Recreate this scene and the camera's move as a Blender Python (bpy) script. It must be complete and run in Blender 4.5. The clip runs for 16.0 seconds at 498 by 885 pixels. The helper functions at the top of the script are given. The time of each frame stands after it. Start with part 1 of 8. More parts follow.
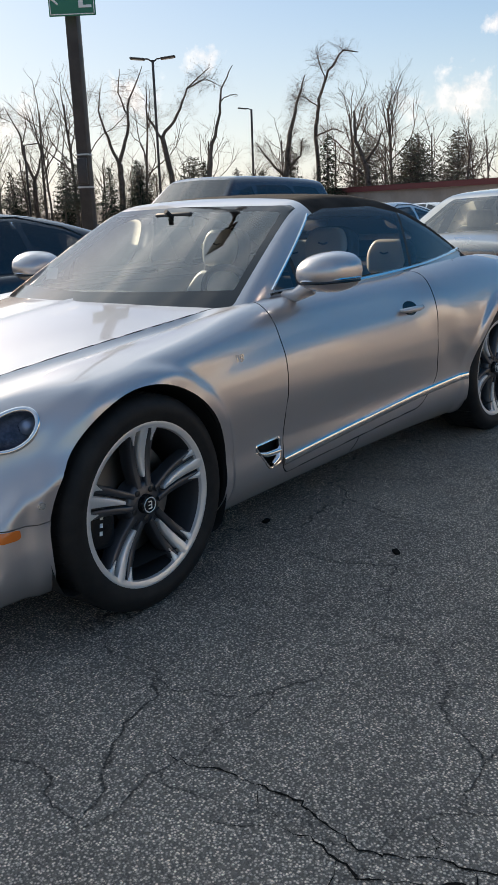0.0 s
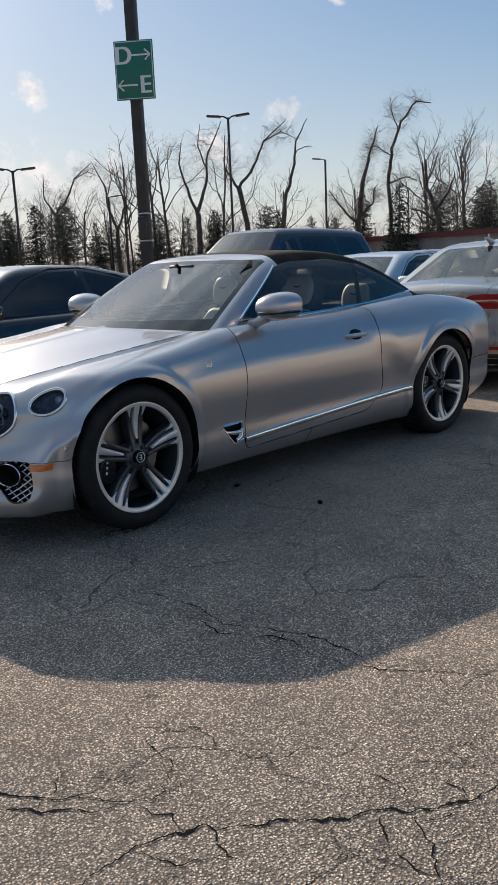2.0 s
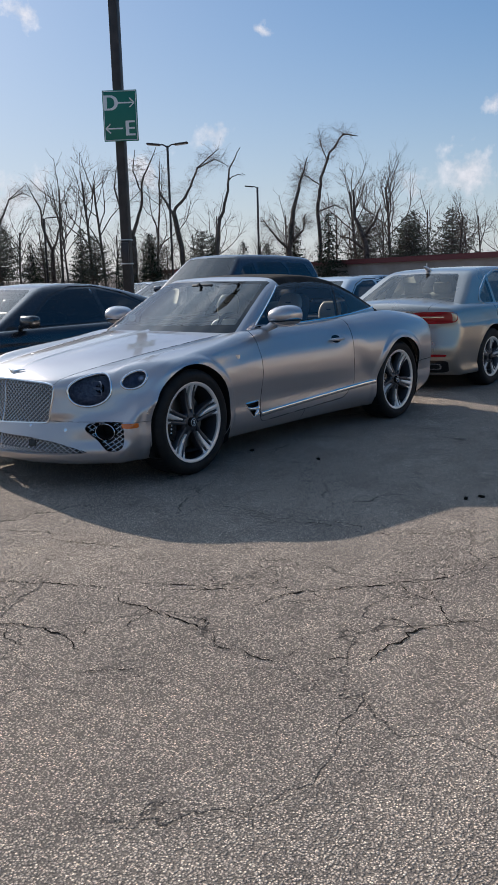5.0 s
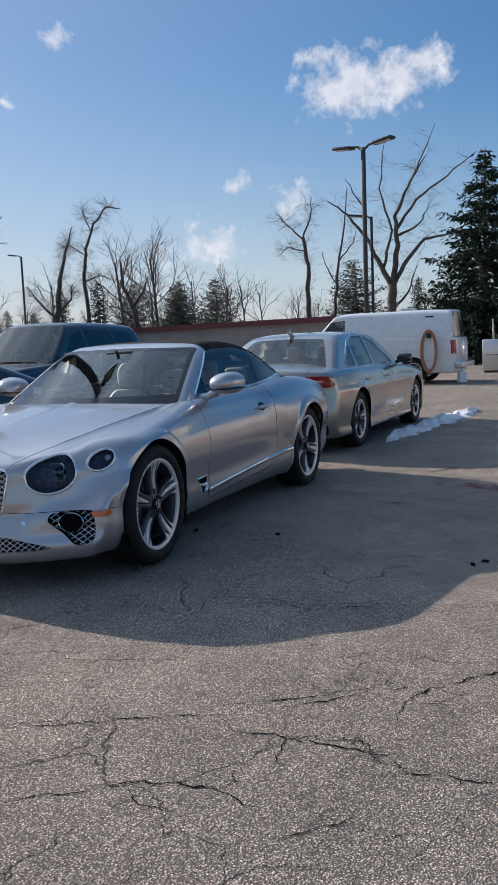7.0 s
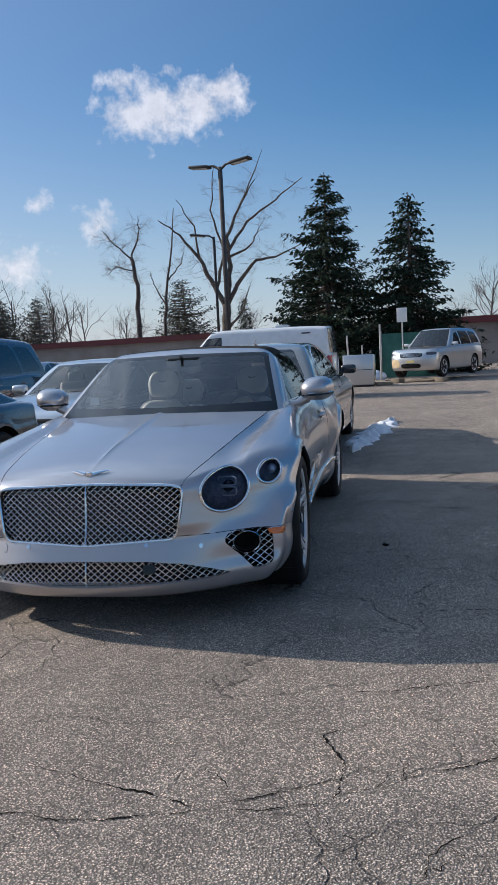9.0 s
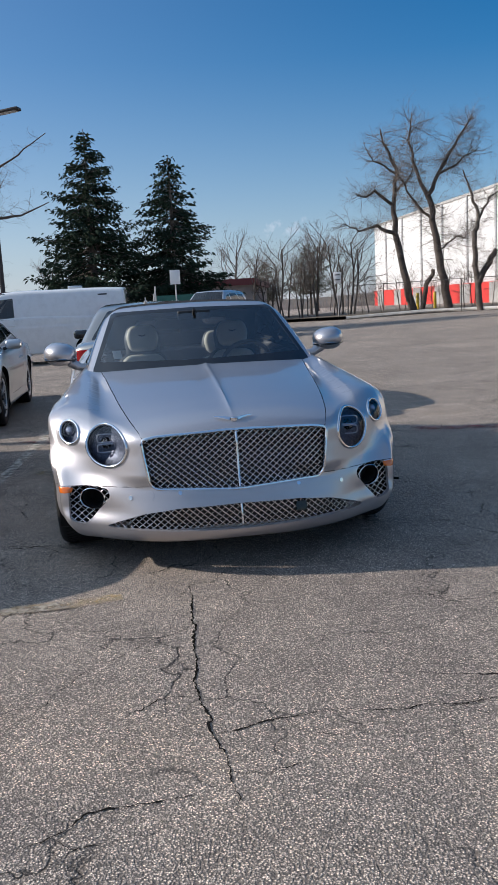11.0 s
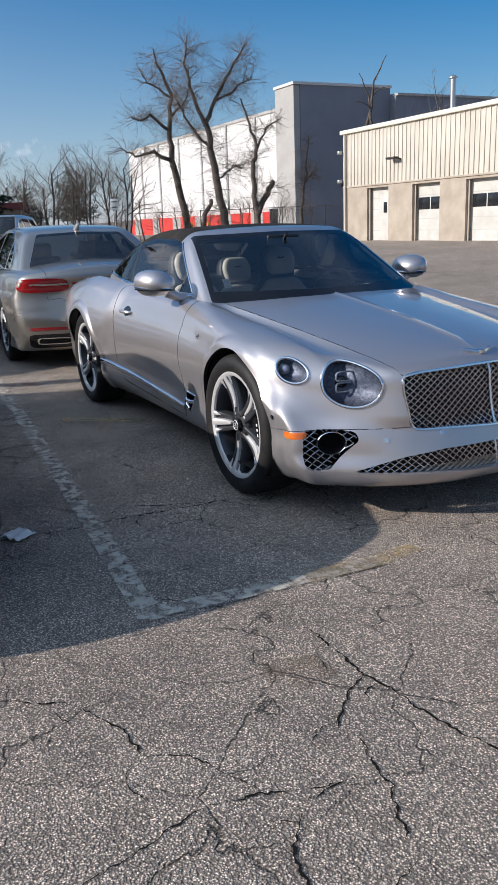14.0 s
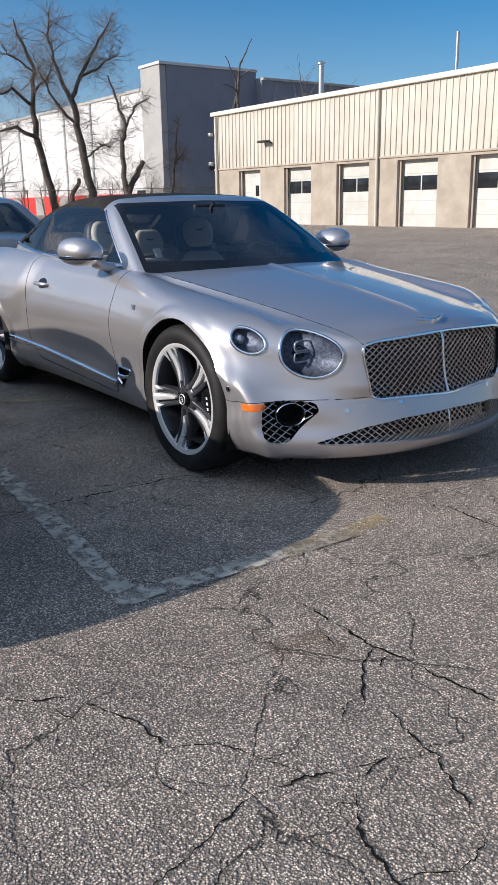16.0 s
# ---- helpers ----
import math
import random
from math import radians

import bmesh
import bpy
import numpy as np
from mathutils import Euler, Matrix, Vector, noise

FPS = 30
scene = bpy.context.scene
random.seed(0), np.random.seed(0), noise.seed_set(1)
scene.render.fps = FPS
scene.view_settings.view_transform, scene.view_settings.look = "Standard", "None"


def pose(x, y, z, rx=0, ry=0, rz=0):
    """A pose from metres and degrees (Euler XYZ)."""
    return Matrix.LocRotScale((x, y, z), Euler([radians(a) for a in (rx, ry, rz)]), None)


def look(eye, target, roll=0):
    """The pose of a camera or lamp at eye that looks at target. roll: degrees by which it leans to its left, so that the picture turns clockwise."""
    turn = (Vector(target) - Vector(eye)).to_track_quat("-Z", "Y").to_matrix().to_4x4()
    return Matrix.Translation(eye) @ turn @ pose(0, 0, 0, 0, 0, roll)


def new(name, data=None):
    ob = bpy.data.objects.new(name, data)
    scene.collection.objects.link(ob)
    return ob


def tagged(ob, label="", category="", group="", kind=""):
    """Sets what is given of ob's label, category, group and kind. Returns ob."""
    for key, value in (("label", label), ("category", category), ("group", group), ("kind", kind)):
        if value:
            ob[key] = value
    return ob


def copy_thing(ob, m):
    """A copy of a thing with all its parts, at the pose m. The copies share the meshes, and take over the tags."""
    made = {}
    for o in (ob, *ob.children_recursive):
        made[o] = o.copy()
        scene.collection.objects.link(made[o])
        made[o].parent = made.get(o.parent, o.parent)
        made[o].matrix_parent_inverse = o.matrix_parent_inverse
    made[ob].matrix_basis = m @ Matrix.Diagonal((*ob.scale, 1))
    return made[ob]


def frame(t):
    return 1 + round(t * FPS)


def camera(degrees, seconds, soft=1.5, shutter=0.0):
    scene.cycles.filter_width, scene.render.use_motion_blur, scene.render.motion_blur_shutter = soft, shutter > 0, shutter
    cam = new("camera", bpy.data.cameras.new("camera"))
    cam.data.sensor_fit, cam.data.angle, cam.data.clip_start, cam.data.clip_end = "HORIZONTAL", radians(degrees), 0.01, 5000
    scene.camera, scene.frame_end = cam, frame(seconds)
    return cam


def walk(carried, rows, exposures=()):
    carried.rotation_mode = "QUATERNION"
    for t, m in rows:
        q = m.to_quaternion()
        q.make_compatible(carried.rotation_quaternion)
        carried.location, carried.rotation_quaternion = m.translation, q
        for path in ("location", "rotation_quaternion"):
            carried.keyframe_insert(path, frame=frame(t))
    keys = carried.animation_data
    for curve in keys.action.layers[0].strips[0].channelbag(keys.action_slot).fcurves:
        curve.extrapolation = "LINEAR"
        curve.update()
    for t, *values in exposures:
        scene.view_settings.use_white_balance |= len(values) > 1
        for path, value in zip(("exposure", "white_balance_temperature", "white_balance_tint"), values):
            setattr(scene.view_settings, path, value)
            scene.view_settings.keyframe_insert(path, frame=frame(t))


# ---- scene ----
cam = camera(33.6, 16.0)
PATH = [
    (0, (1.789, 2.883, 1.305), (0.308, 1.651, 0.769), -2.1),
    (0.5, (1.922, 3.175, 1.302), (0.454, 1.876, 0.902), -2.3),
    (1, (2.117, 3.558, 1.335), (0.701, 2.198, 0.958), -2.8),
    (1.5, (2.217, 3.937, 1.334), (0.858, 2.528, 0.925), -3.1),
    (2, (2.49, 4.232, 1.321), (1.11, 2.849, 0.893), -2.5),
    (2.5, (2.775, 4.487, 1.347), (1.426, 3.108, 0.822), -2.6),
    (3, (3.011, 4.817, 1.32), (1.65, 3.447, 0.799), -2.4),
    (3.5, (3.269, 4.955, 1.329), (1.858, 3.617, 0.861), -1.9),
    (3.7, (3.404, 4.999, 1.309), (1.977, 3.675, 0.851), -2.0),
    (5.8, (4.274, 4.584, 1.332), (2.647, 3.454, 1.051), -1.0),
    (6, (4.252, 4.395, 1.297), (2.569, 3.348, 1.025), -1.3),
    (6.5, (4.288, 3.941, 1.345), (2.504, 3.068, 1.108), -1.5),
    (7, (4.411, 3.491, 1.345), (2.588, 2.703, 1.106), -2.3),
    (7.5, (4.463, 2.994, 1.292), (2.596, 2.313, 1.064), -3.4),
    (8, (4.572, 2.501, 1.309), (2.674, 1.899, 1.111), -2.7),
    (8.5, (4.595, 2.033, 1.272), (2.668, 1.555, 1.036), -2.6),
    (8.7, (4.593, 1.823, 1.284), (2.654, 1.388, 1.062), -2.7),
    (10.8, (4.961, -0.316, 1.355), (3.003, -0.075, 1.027), -3.4),
    (11, (4.908, -0.521, 1.329), (2.955, -0.24, 1.002), -3.2),
    (11.5, (4.833, -1.008, 1.373), (2.889, -0.631, 1.092), -2.0),
    (12, (4.798, -1.431, 1.39), (2.877, -0.939, 1.127), -2.5),
    (12.5, (4.551, -1.811, 1.368), (2.665, -1.2, 1.098), -3.3),
    (13, (4.384, -2.188, 1.379), (2.557, -1.442, 1.054), -4.0),
    (13.5, (4.135, -2.497, 1.367), (2.354, -1.715, 0.901), -3.5),
    (14, (3.841, -2.726, 1.401), (2.1, -1.887, 0.887), -2.1),
    (14.5, (3.75, -2.98, 1.387), (2.075, -2.034, 0.837), -1.8),
    (15, (3.689, -3.117, 1.39), (2.044, -2.132, 0.825), -1.4),
    (15.5, (3.675, -3.121, 1.386), (2.053, -2.093, 0.826), -1.2),
    (16, (3.518, -3.011, 1.319), (1.946, -1.907, 0.762), -0.9),
]
walk(cam, [(t, look(eye, target, roll)) for t, eye, target, roll in PATH],
     exposures=((0, 0.64, 7050, 13), (0.5, 0.40, 6950, 13), (1.5, 0.23, 6800, 13), (3.5, 0.10, 6300, 13), (6, 0.08, 6050, 13), (6.5, 0.15, 6020, 13), (8, 0.14, 5950, 13), (12, 0.16, 5820, 13), (16, 0.16, 5850, 13)))
# ---- light ----
SUN_EL = radians(24.5)
SUN_DIR = Vector((-0.25, -0.97, 0)).normalized()
world = bpy.data.worlds.new("sky")
scene.world = world
world.use_nodes = True
wt = world.node_tree
bg = wt.nodes["Background"]
bg.inputs[1].default_value = 0.083
sky = wt.nodes.new("ShaderNodeTexSky")
sky.sky_type = 'NISHITA'
sky.sun_disc = False
sky.sun_elevation = SUN_EL
sky.sun_rotation = math.atan2(SUN_DIR.x, SUN_DIR.y)
sky.air_density, sky.dust_density, sky.ozone_density = 1.1, 0.15, 3.0


def w_math(op, a, b=None, c=None):
    n = wt.nodes.new("ShaderNodeMath")
    n.operation = op
    for v, s in zip((a, b, c), n.inputs):
        if isinstance(v, (int, float)):
            s.default_value = v
        elif v is not None:
            wt.links.new(v, s)
    return n.outputs[0]


def w_mix(a, b, fac):
    n = wt.nodes.new("ShaderNodeMix")
    n.data_type = 'RGBA'
    for v, s in ((fac, n.inputs[0]), (a, n.inputs[6]), (b, n.inputs[7])):
        if isinstance(v, tuple):
            s.default_value = (*v, 1)
        elif isinstance(v, (int, float)):
            s.default_value = v
        else:
            wt.links.new(v, s)
    return n.outputs[2]


# blue winter sky, pale towards the horizon, with a few small fair-weather clouds
sat = wt.nodes.new("ShaderNodeHueSaturation")
sat.inputs["Saturation"].default_value = 1.6
wt.links.new(sky.outputs[0], sat.inputs["Color"])
way = wt.nodes.new("ShaderNodeTexCoord").outputs["Generated"]
split = wt.nodes.new("ShaderNodeSeparateXYZ")
wt.links.new(way, split.inputs[0])
low = w_math('SUBTRACT', 1.0, w_math('DIVIDE', split.outputs[2], 0.34))
low = w_math('POWER', w_math('MAXIMUM', low, 0.0), 1.7)
# the sky is paler on the sun's side
sunny = w_math('ADD', w_math('ADD', w_math('MULTIPLY', split.outputs[0], 0.5 * SUN_DIR.x), w_math('MULTIPLY', split.outputs[1], 0.5 * SUN_DIR.y)), 0.5)
haze = w_mix((3.0, 4.7, 7.4), (7.4, 7.3, 7.3), sunny)
tone = w_mix(sat.outputs[0], (6.6, 6.9, 7.3), w_math('MULTIPLY', w_math('POWER', sunny, 3.0), 0.6))
tone = w_mix(tone, haze, w_math('MULTIPLY', low, w_math('ADD', w_math('MULTIPLY', sunny, 0.4), 0.45)))
# direction, angular radius and thickness of each cloud
CLOUDS = ((-0.919, -0.284, 0.274, 0.040, 1.0), (-0.928, -0.249, 0.277, 0.052, 1.0), (-0.937, -0.210, 0.281, 0.046, 1.0), (-0.938, -0.183, 0.293, 0.034, 0.9), (-0.907, -0.293, 0.303, 0.018, 0.9), (-0.919, -0.229, 0.321, 0.015, 0.5),
          (-0.777, -0.538, 0.325, 0.017, 0.6), (-0.90, -0.395, 0.184, 0.020, 0.45), (-0.929, -0.333, 0.161, 0.028, 0.5), (-0.899, -0.423, 0.116, 0.040, 0.55), (-0.876, -0.471, 0.108, 0.030, 0.35), (-0.522, -0.832, 0.188, 0.019, 0.8),
          (-0.754, -0.599, 0.268, 0.011, 0.5), (-0.734, -0.66, 0.161, 0.022, 0.4), (-0.68, -0.723, 0.124, 0.034, 0.6), (-0.531, -0.841, 0.101, 0.05, 0.5), (-0.568, -0.817, 0.10, 0.04, 0.5), (-0.596, -0.795, 0.113, 0.018, 0.6), (-0.57, -0.77, 0.287, 0.022, 0.6),
          (-0.97, 0.228, 0.078, 0.055, -0.35), (-0.978, 0.192, 0.072, 0.055, -0.4))
warp = wt.nodes.new("ShaderNodeTexNoise")
warp.inputs["Scale"].default_value, warp.inputs["Detail"].default_value = 22.0, 6.0
wt.links.new(way, warp.inputs["Vector"])
bent = wt.nodes.new("ShaderNodeVectorMath")
bent.operation = 'MULTIPLY_ADD'
wt.links.new(warp.outputs["Color"], bent.inputs[0])
bent.inputs[1].default_value = (0.045, 0.045, 0.045)
wt.links.new(way, bent.inputs[2])
flat = wt.nodes.new("ShaderNodeVectorMath")
flat.operation = 'MULTIPLY'
wt.links.new(bent.outputs[0], flat.inputs[0])
flat.inputs[1].default_value = (1.0, 1.0, 1.35)
near = 0.0
for x, y, z, r, thick in CLOUDS:
    if r < 0.03:
        r, thick = 1.1 * r, min(1.0, 1.1 * thick)
    d = wt.nodes.new("ShaderNodeVectorMath")
    d.operation = 'DISTANCE'
    wt.links.new(flat.outputs[0], d.inputs[0])
    c = Vector((x, y, z)).normalized() + Vector((0.0225, 0.0225, 0.0225))
    d.inputs[1].default_value = (c.x, c.y, c.z * 1.35)
    near = w_math('MAXIMUM', near, w_math('MULTIPLY', w_math('MAXIMUM', w_math('SUBTRACT', 1.0, w_math('DIVIDE', d.outputs["Value"], 1.55 * r)), 0.0), 0.45 + 0.55 * thick))
puff = wt.nodes.new("ShaderNodeTexNoise")
puff.inputs["Scale"].default_value, puff.inputs["Detail"].default_value, puff.inputs["Roughness"].default_value = 40.0, 9.0, 0.62
wt.links.new(way, puff.inputs["Vector"])
veil = w_math('MINIMUM', w_math('MAXIMUM', w_math('MULTIPLY', w_math('ADD', near, w_math('MULTIPLY', w_math('SUBTRACT', puff.outputs[0], 0.68), 1.7)), 2.0), 0.0), 1.0)
veil = w_math('MULTIPLY', veil, w_math('MINIMUM', w_math('MULTIPLY', near, 7.0), 1.0))
glow = w_math('MULTIPLY', w_math('ADD', w_math('MULTIPLY', puff.outputs[0], 0.7), 0.5), 1.0)
white = wt.nodes.new("ShaderNodeVectorMath")
white.operation = 'SCALE'
white.inputs[0].default_value = (10.2, 10.0, 10.0)
wt.links.new(glow, white.inputs["Scale"])
tone = w_mix(tone, white.outputs[0], w_math('MULTIPLY', veil, 0.85))
# more broken cloud high overhead
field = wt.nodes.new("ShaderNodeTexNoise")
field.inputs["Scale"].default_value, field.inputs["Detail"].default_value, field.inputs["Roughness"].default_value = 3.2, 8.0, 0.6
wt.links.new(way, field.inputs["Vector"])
unseen_half = w_math('MINIMUM', w_math('MAXIMUM', w_math('MULTIPLY', w_math('ADD', split.outputs[0], 0.15), 3.0), 0.0), 1.0)
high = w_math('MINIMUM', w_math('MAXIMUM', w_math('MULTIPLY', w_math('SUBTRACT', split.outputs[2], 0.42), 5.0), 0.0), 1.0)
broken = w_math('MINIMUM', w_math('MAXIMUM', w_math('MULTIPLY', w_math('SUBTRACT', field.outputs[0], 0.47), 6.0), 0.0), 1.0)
# added tint over the unseen +x half of sky, calming blue paint reflections
tone = w_mix(tone, (3.0, 3.6, 4.6), w_math('MULTIPLY', unseen_half, w_math('ADD', w_math('MULTIPLY', broken, 0.12), 0.42)))
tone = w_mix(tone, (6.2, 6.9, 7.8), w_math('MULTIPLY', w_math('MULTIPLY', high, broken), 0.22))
# a thin bright veil high on the sun's side, and long streaks of cloud in it
tone = w_mix(tone, (7.6, 10.6, 13.2), w_math('MULTIPLY', w_math('MULTIPLY', high, w_math('POWER', sunny, 3.0)), 0.95))
lane = wt.nodes.new("ShaderNodeMapping")
lane.inputs["Rotation"].default_value = (0.0, 0.0, 0.6)
lane.inputs["Scale"].default_value = (2.0, 9.0, 5.0)
wt.links.new(way, lane.inputs[0])
wisp = wt.nodes.new("ShaderNodeTexNoise")
wisp.inputs["Scale"].default_value, wisp.inputs["Detail"].default_value, wisp.inputs["Roughness"].default_value = 1.6, 9.0, 0.62
wt.links.new(lane.outputs[0], wisp.inputs["Vector"])
streak = w_math('MINIMUM', w_math('MAXIMUM', w_math('MULTIPLY', w_math('SUBTRACT', wisp.outputs[0], 0.46), 5.0), 0.0), 1.0)
tone = w_mix(tone, (20.0, 21.0, 21.5), w_math('MULTIPLY', w_math('MULTIPLY', high, streak), w_math('POWER', sunny, 5.0)))
# bright air round the sun
aim = wt.nodes.new("ShaderNodeVectorMath")
aim.operation = 'DOT_PRODUCT'
wt.links.new(way, aim.inputs[0])
aim.inputs[1].default_value = (SUN_DIR.x * math.cos(SUN_EL), SUN_DIR.y * math.cos(SUN_EL), math.sin(SUN_EL))
ahead = w_math('MAXIMUM', aim.outputs["Value"], 0.0)
halo = w_math('ADD', w_math('MULTIPLY', w_math('POWER', ahead, 14.0), 2.6), w_math('MULTIPLY', w_math('POWER', ahead, 70.0), 11.0))
halo = w_math('ADD', halo, w_math('MULTIPLY', w_math('MULTIPLY', w_math('POWER', ahead, 6.0), high), 3.0))
ring = wt.nodes.new("ShaderNodeVectorMath")
ring.operation = 'SCALE'
ring.inputs[0].default_value = (1.0, 0.95, 0.86)
wt.links.new(halo, ring.inputs["Scale"])
lit = wt.nodes.new("ShaderNodeVectorMath")
lit.operation = 'ADD'
wt.links.new(tone, lit.inputs[0])
wt.links.new(ring.outputs[0], lit.inputs[1])
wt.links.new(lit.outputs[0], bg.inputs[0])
sun = new("sun", bpy.data.lights.new("sun", 'SUN'))
sun.data.energy = 5.0
sun.data.angle = radians(0.55)
sun.data.color = (1.0, 0.875, 0.71)
sun.matrix_world = look(50 * Vector((SUN_DIR.x * math.cos(SUN_EL), SUN_DIR.y * math.cos(SUN_EL), math.sin(SUN_EL))), (0, 0, 0))


# ---- materials ----
class Mat:
    """A principled material with a few procedural helpers."""

    def __init__(self, name, col=(0.5, 0.5, 0.5), rough=0.5, metal=0.0, **more):
        self.m = bpy.data.materials.new(name)
        self.m.use_nodes = True
        self.t = self.m.node_tree
        self.b = self.t.nodes["Principled BSDF"]
        self.set("Base Color", (*col, 1))
        self.set("Roughness", rough)
        self.set("Metallic", metal)
        for k, v in more.items():
            self.set(k.replace("_", " "), v)

    def set(self, key, v):
        self.b.inputs[key].default_value = v

    def node(self, kind, **inputs):
        n = self.t.nodes.new(kind)
        for k, v in inputs.items():
            n.inputs[k.replace("_", " ")].default_value = v
        return n

    def link(self, a, b):
        self.t.links.new(a, b)

    def coords(self):
        return self.t.nodes.new("ShaderNodeTexCoord").outputs["Object"]

    def noise(self, scale, detail=4.0, rough=0.6, stretch=None):
        n = self.node("ShaderNodeTexNoise", Scale=scale, Detail=detail, Roughness=rough)
        c = self.coords()
        if stretch:
            mp = self.node("ShaderNodeMapping", Scale=stretch)
            self.link(c, mp.inputs[0])
            c = mp.outputs[0]
        self.link(c, n.inputs["Vector"])
        return n.outputs[0]

    def ramp(self, fac, stops):
        r = self.t.nodes.new("ShaderNodeValToRGB")
        e = r.color_ramp.elements
        while len(e) < len(stops):
            e.new(0.5)
        for k, (p, c) in zip(e, stops):
            k.position, k.color = p, (*c, 1) if len(c) == 3 else c
        self.link(fac, r.inputs[0])
        return r.outputs[0]

    def mix(self, a, b, fac, mode='MIX'):
        n = self.t.nodes.new("ShaderNodeMix")
        n.data_type, n.blend_type = 'RGBA', mode
        for v, s in ((fac, n.inputs[0]), (a, n.inputs[6]), (b, n.inputs[7])):
            if isinstance(v, (float, int)):
                s.default_value = v
            elif isinstance(v, tuple):
                s.default_value = (*v, 1)
            else:
                self.link(v, s)
        return n.outputs[2]

    def bump(self, height, strength=0.3, dist=0.01):
        n = self.node("ShaderNodeBump", Strength=strength, Distance=dist)
        self.link(height, n.inputs["Height"])
        old = self.b.inputs["Normal"]
        if old.is_linked:
            self.link(old.links[0].from_socket, n.inputs["Normal"])
        self.link(n.outputs[0], old)

    def colour(self, c):
        self.link(c, self.b.inputs["Base Color"])

    def vary(self, a, b, scale, lo=0.35, hi=0.65):
        self.colour(self.ramp(self.noise(scale), [(lo, a), (hi, b)]))
        return self


def paint(name, col, metal=0.85, rough=0.32, dust=0.04):
    p = Mat(name, col, rough, metal, Coat_Weight=1.0, Coat_Roughness=0.03)
    fl = p.noise(900, 1)
    p.colour(p.mix(p.mix(tuple(c * 0.93 for c in col), tuple(min(1, c * 1.07) for c in col), fl), (0.30, 0.28, 0.25), p.ramp(p.noise(5, 6), [(0.45, (0, 0, 0)), (0.85, (dust, dust, dust))])))
    p.link(p.ramp(p.noise(2, 2), [(0.3, (rough - 0.01,) * 3), (0.7, (rough + 0.015,) * 3)]), p.b.inputs["Roughness"])
    p.link(p.ramp(p.noise(2, 2), [(0.4, (0.015,) * 3), (0.8, (0.03,) * 3)]), p.b.inputs["Coat Roughness"])
    return p.m


SILVER = paint("silver_paint", (0.535, 0.505, 0.505), 0.74, 0.33, 0.0)
SEDAN_GREY = paint("warm_grey_paint", (0.42, 0.385, 0.34), 0.8, 0.28)
BLACK_PAINT = paint("black_paint", (0.012, 0.012, 0.014), 0.0, 0.25)
NAVY_PAINT = paint("dark_blue_paint", (0.02, 0.025, 0.04), 0.3, 0.25)
PALE_PAINT = paint("pale_silver_paint", (0.6, 0.61, 0.62))
BLUE_GREY = paint("blue_grey_paint", (0.2, 0.23, 0.27), 0.7)
VAN_WHITE = paint("van_white_paint", (0.8, 0.8, 0.79), 0.0, 0.35, 0.25)
CHROME = Mat("chrome", (0.82, 0.82, 0.83), 0.07, 1.0).m
LATTICE = Mat("bright_lattice", (0.75, 0.75, 0.76), 0.16, 1.0).m
POLISHED = Mat("polished_alloy", (0.78, 0.77, 0.76), 0.34, 0.55)
POLISHED.link(POLISHED.ramp(POLISHED.noise(30), [(0.3, (0.30,) * 3), (0.7, (0.42,) * 3)]), POLISHED.b.inputs["Roughness"])
POLISHED = POLISHED.m
DARK_ALLOY = Mat("grey_alloy", (0.085, 0.088, 0.098), 0.34, 0.7).m
RUBBER = Mat("tyre_rubber", (0.02, 0.02, 0.021), 0.6, 0.0, Specular_IOR_Level=0.25)
RUBBER.vary((0.010, 0.010, 0.011), (0.020, 0.019, 0.018), 14)
RUBBER = RUBBER.m
BLACK = Mat("black_plastic", (0.014, 0.014, 0.015), 0.55).m
VOID = Mat("dark_void", (0.006, 0.006, 0.006), 0.9).m
GLOSS = Mat("gloss_black", (0.008, 0.008, 0.009), 0.08).m
DISC = Mat("brake_disc", (0.3, 0.29, 0.28), 0.35, 1.0).m
FABRIC = Mat("soft_top_fabric", (0.028, 0.026, 0.025), 0.95, 0.0, Specular_IOR_Level=0.1)
FABRIC.vary((0.02, 0.018, 0.018), (0.04, 0.037, 0.034), 6)
FABRIC.bump(FABRIC.noise(1400, 2), 0.4, 0.001)
FABRIC = FABRIC.m
LEATHER = Mat("cream_leather", (0.62, 0.57, 0.48), 0.5)
LEATHER.vary((0.56, 0.51, 0.43), (0.68, 0.62, 0.52), 9)
LEATHER.bump(LEATHER.noise(300, 3), 0.2, 0.001)
LEATHER = LEATHER.m
DARK_LEATHER = Mat("dark_leather", (0.03, 0.027, 0.028), 0.5).m
AMBER = Mat("amber_lens", (0.75, 0.17, 0.015), 0.15, 0.0, Coat_Weight=1.0).m
RED_LENS = Mat("red_lens", (0.35, 0.008, 0.012), 0.12, 0.0, Coat_Weight=1.0).m
LAMP_BOWL = Mat("lamp_bowl", (0.2, 0.21, 0.24), 0.45, 0.3)
LAMP_BOWL.vary((0.05, 0.058, 0.08), (0.12, 0.135, 0.175), 55)
LAMP_BOWL.bump(LAMP_BOWL.noise(60, 3), 0.3, 0.01)
LAMP_BOWL = LAMP_BOWL.m
LAMP_CLEAR = Mat("lamp_projector", (0.5, 0.52, 0.56), 0.12, 0.5).m
PAPER = Mat("paper", (0.75, 0.75, 0.73), 0.8).m
PLATE = Mat("plate", (0.6, 0.5, 0.2), 0.5).m


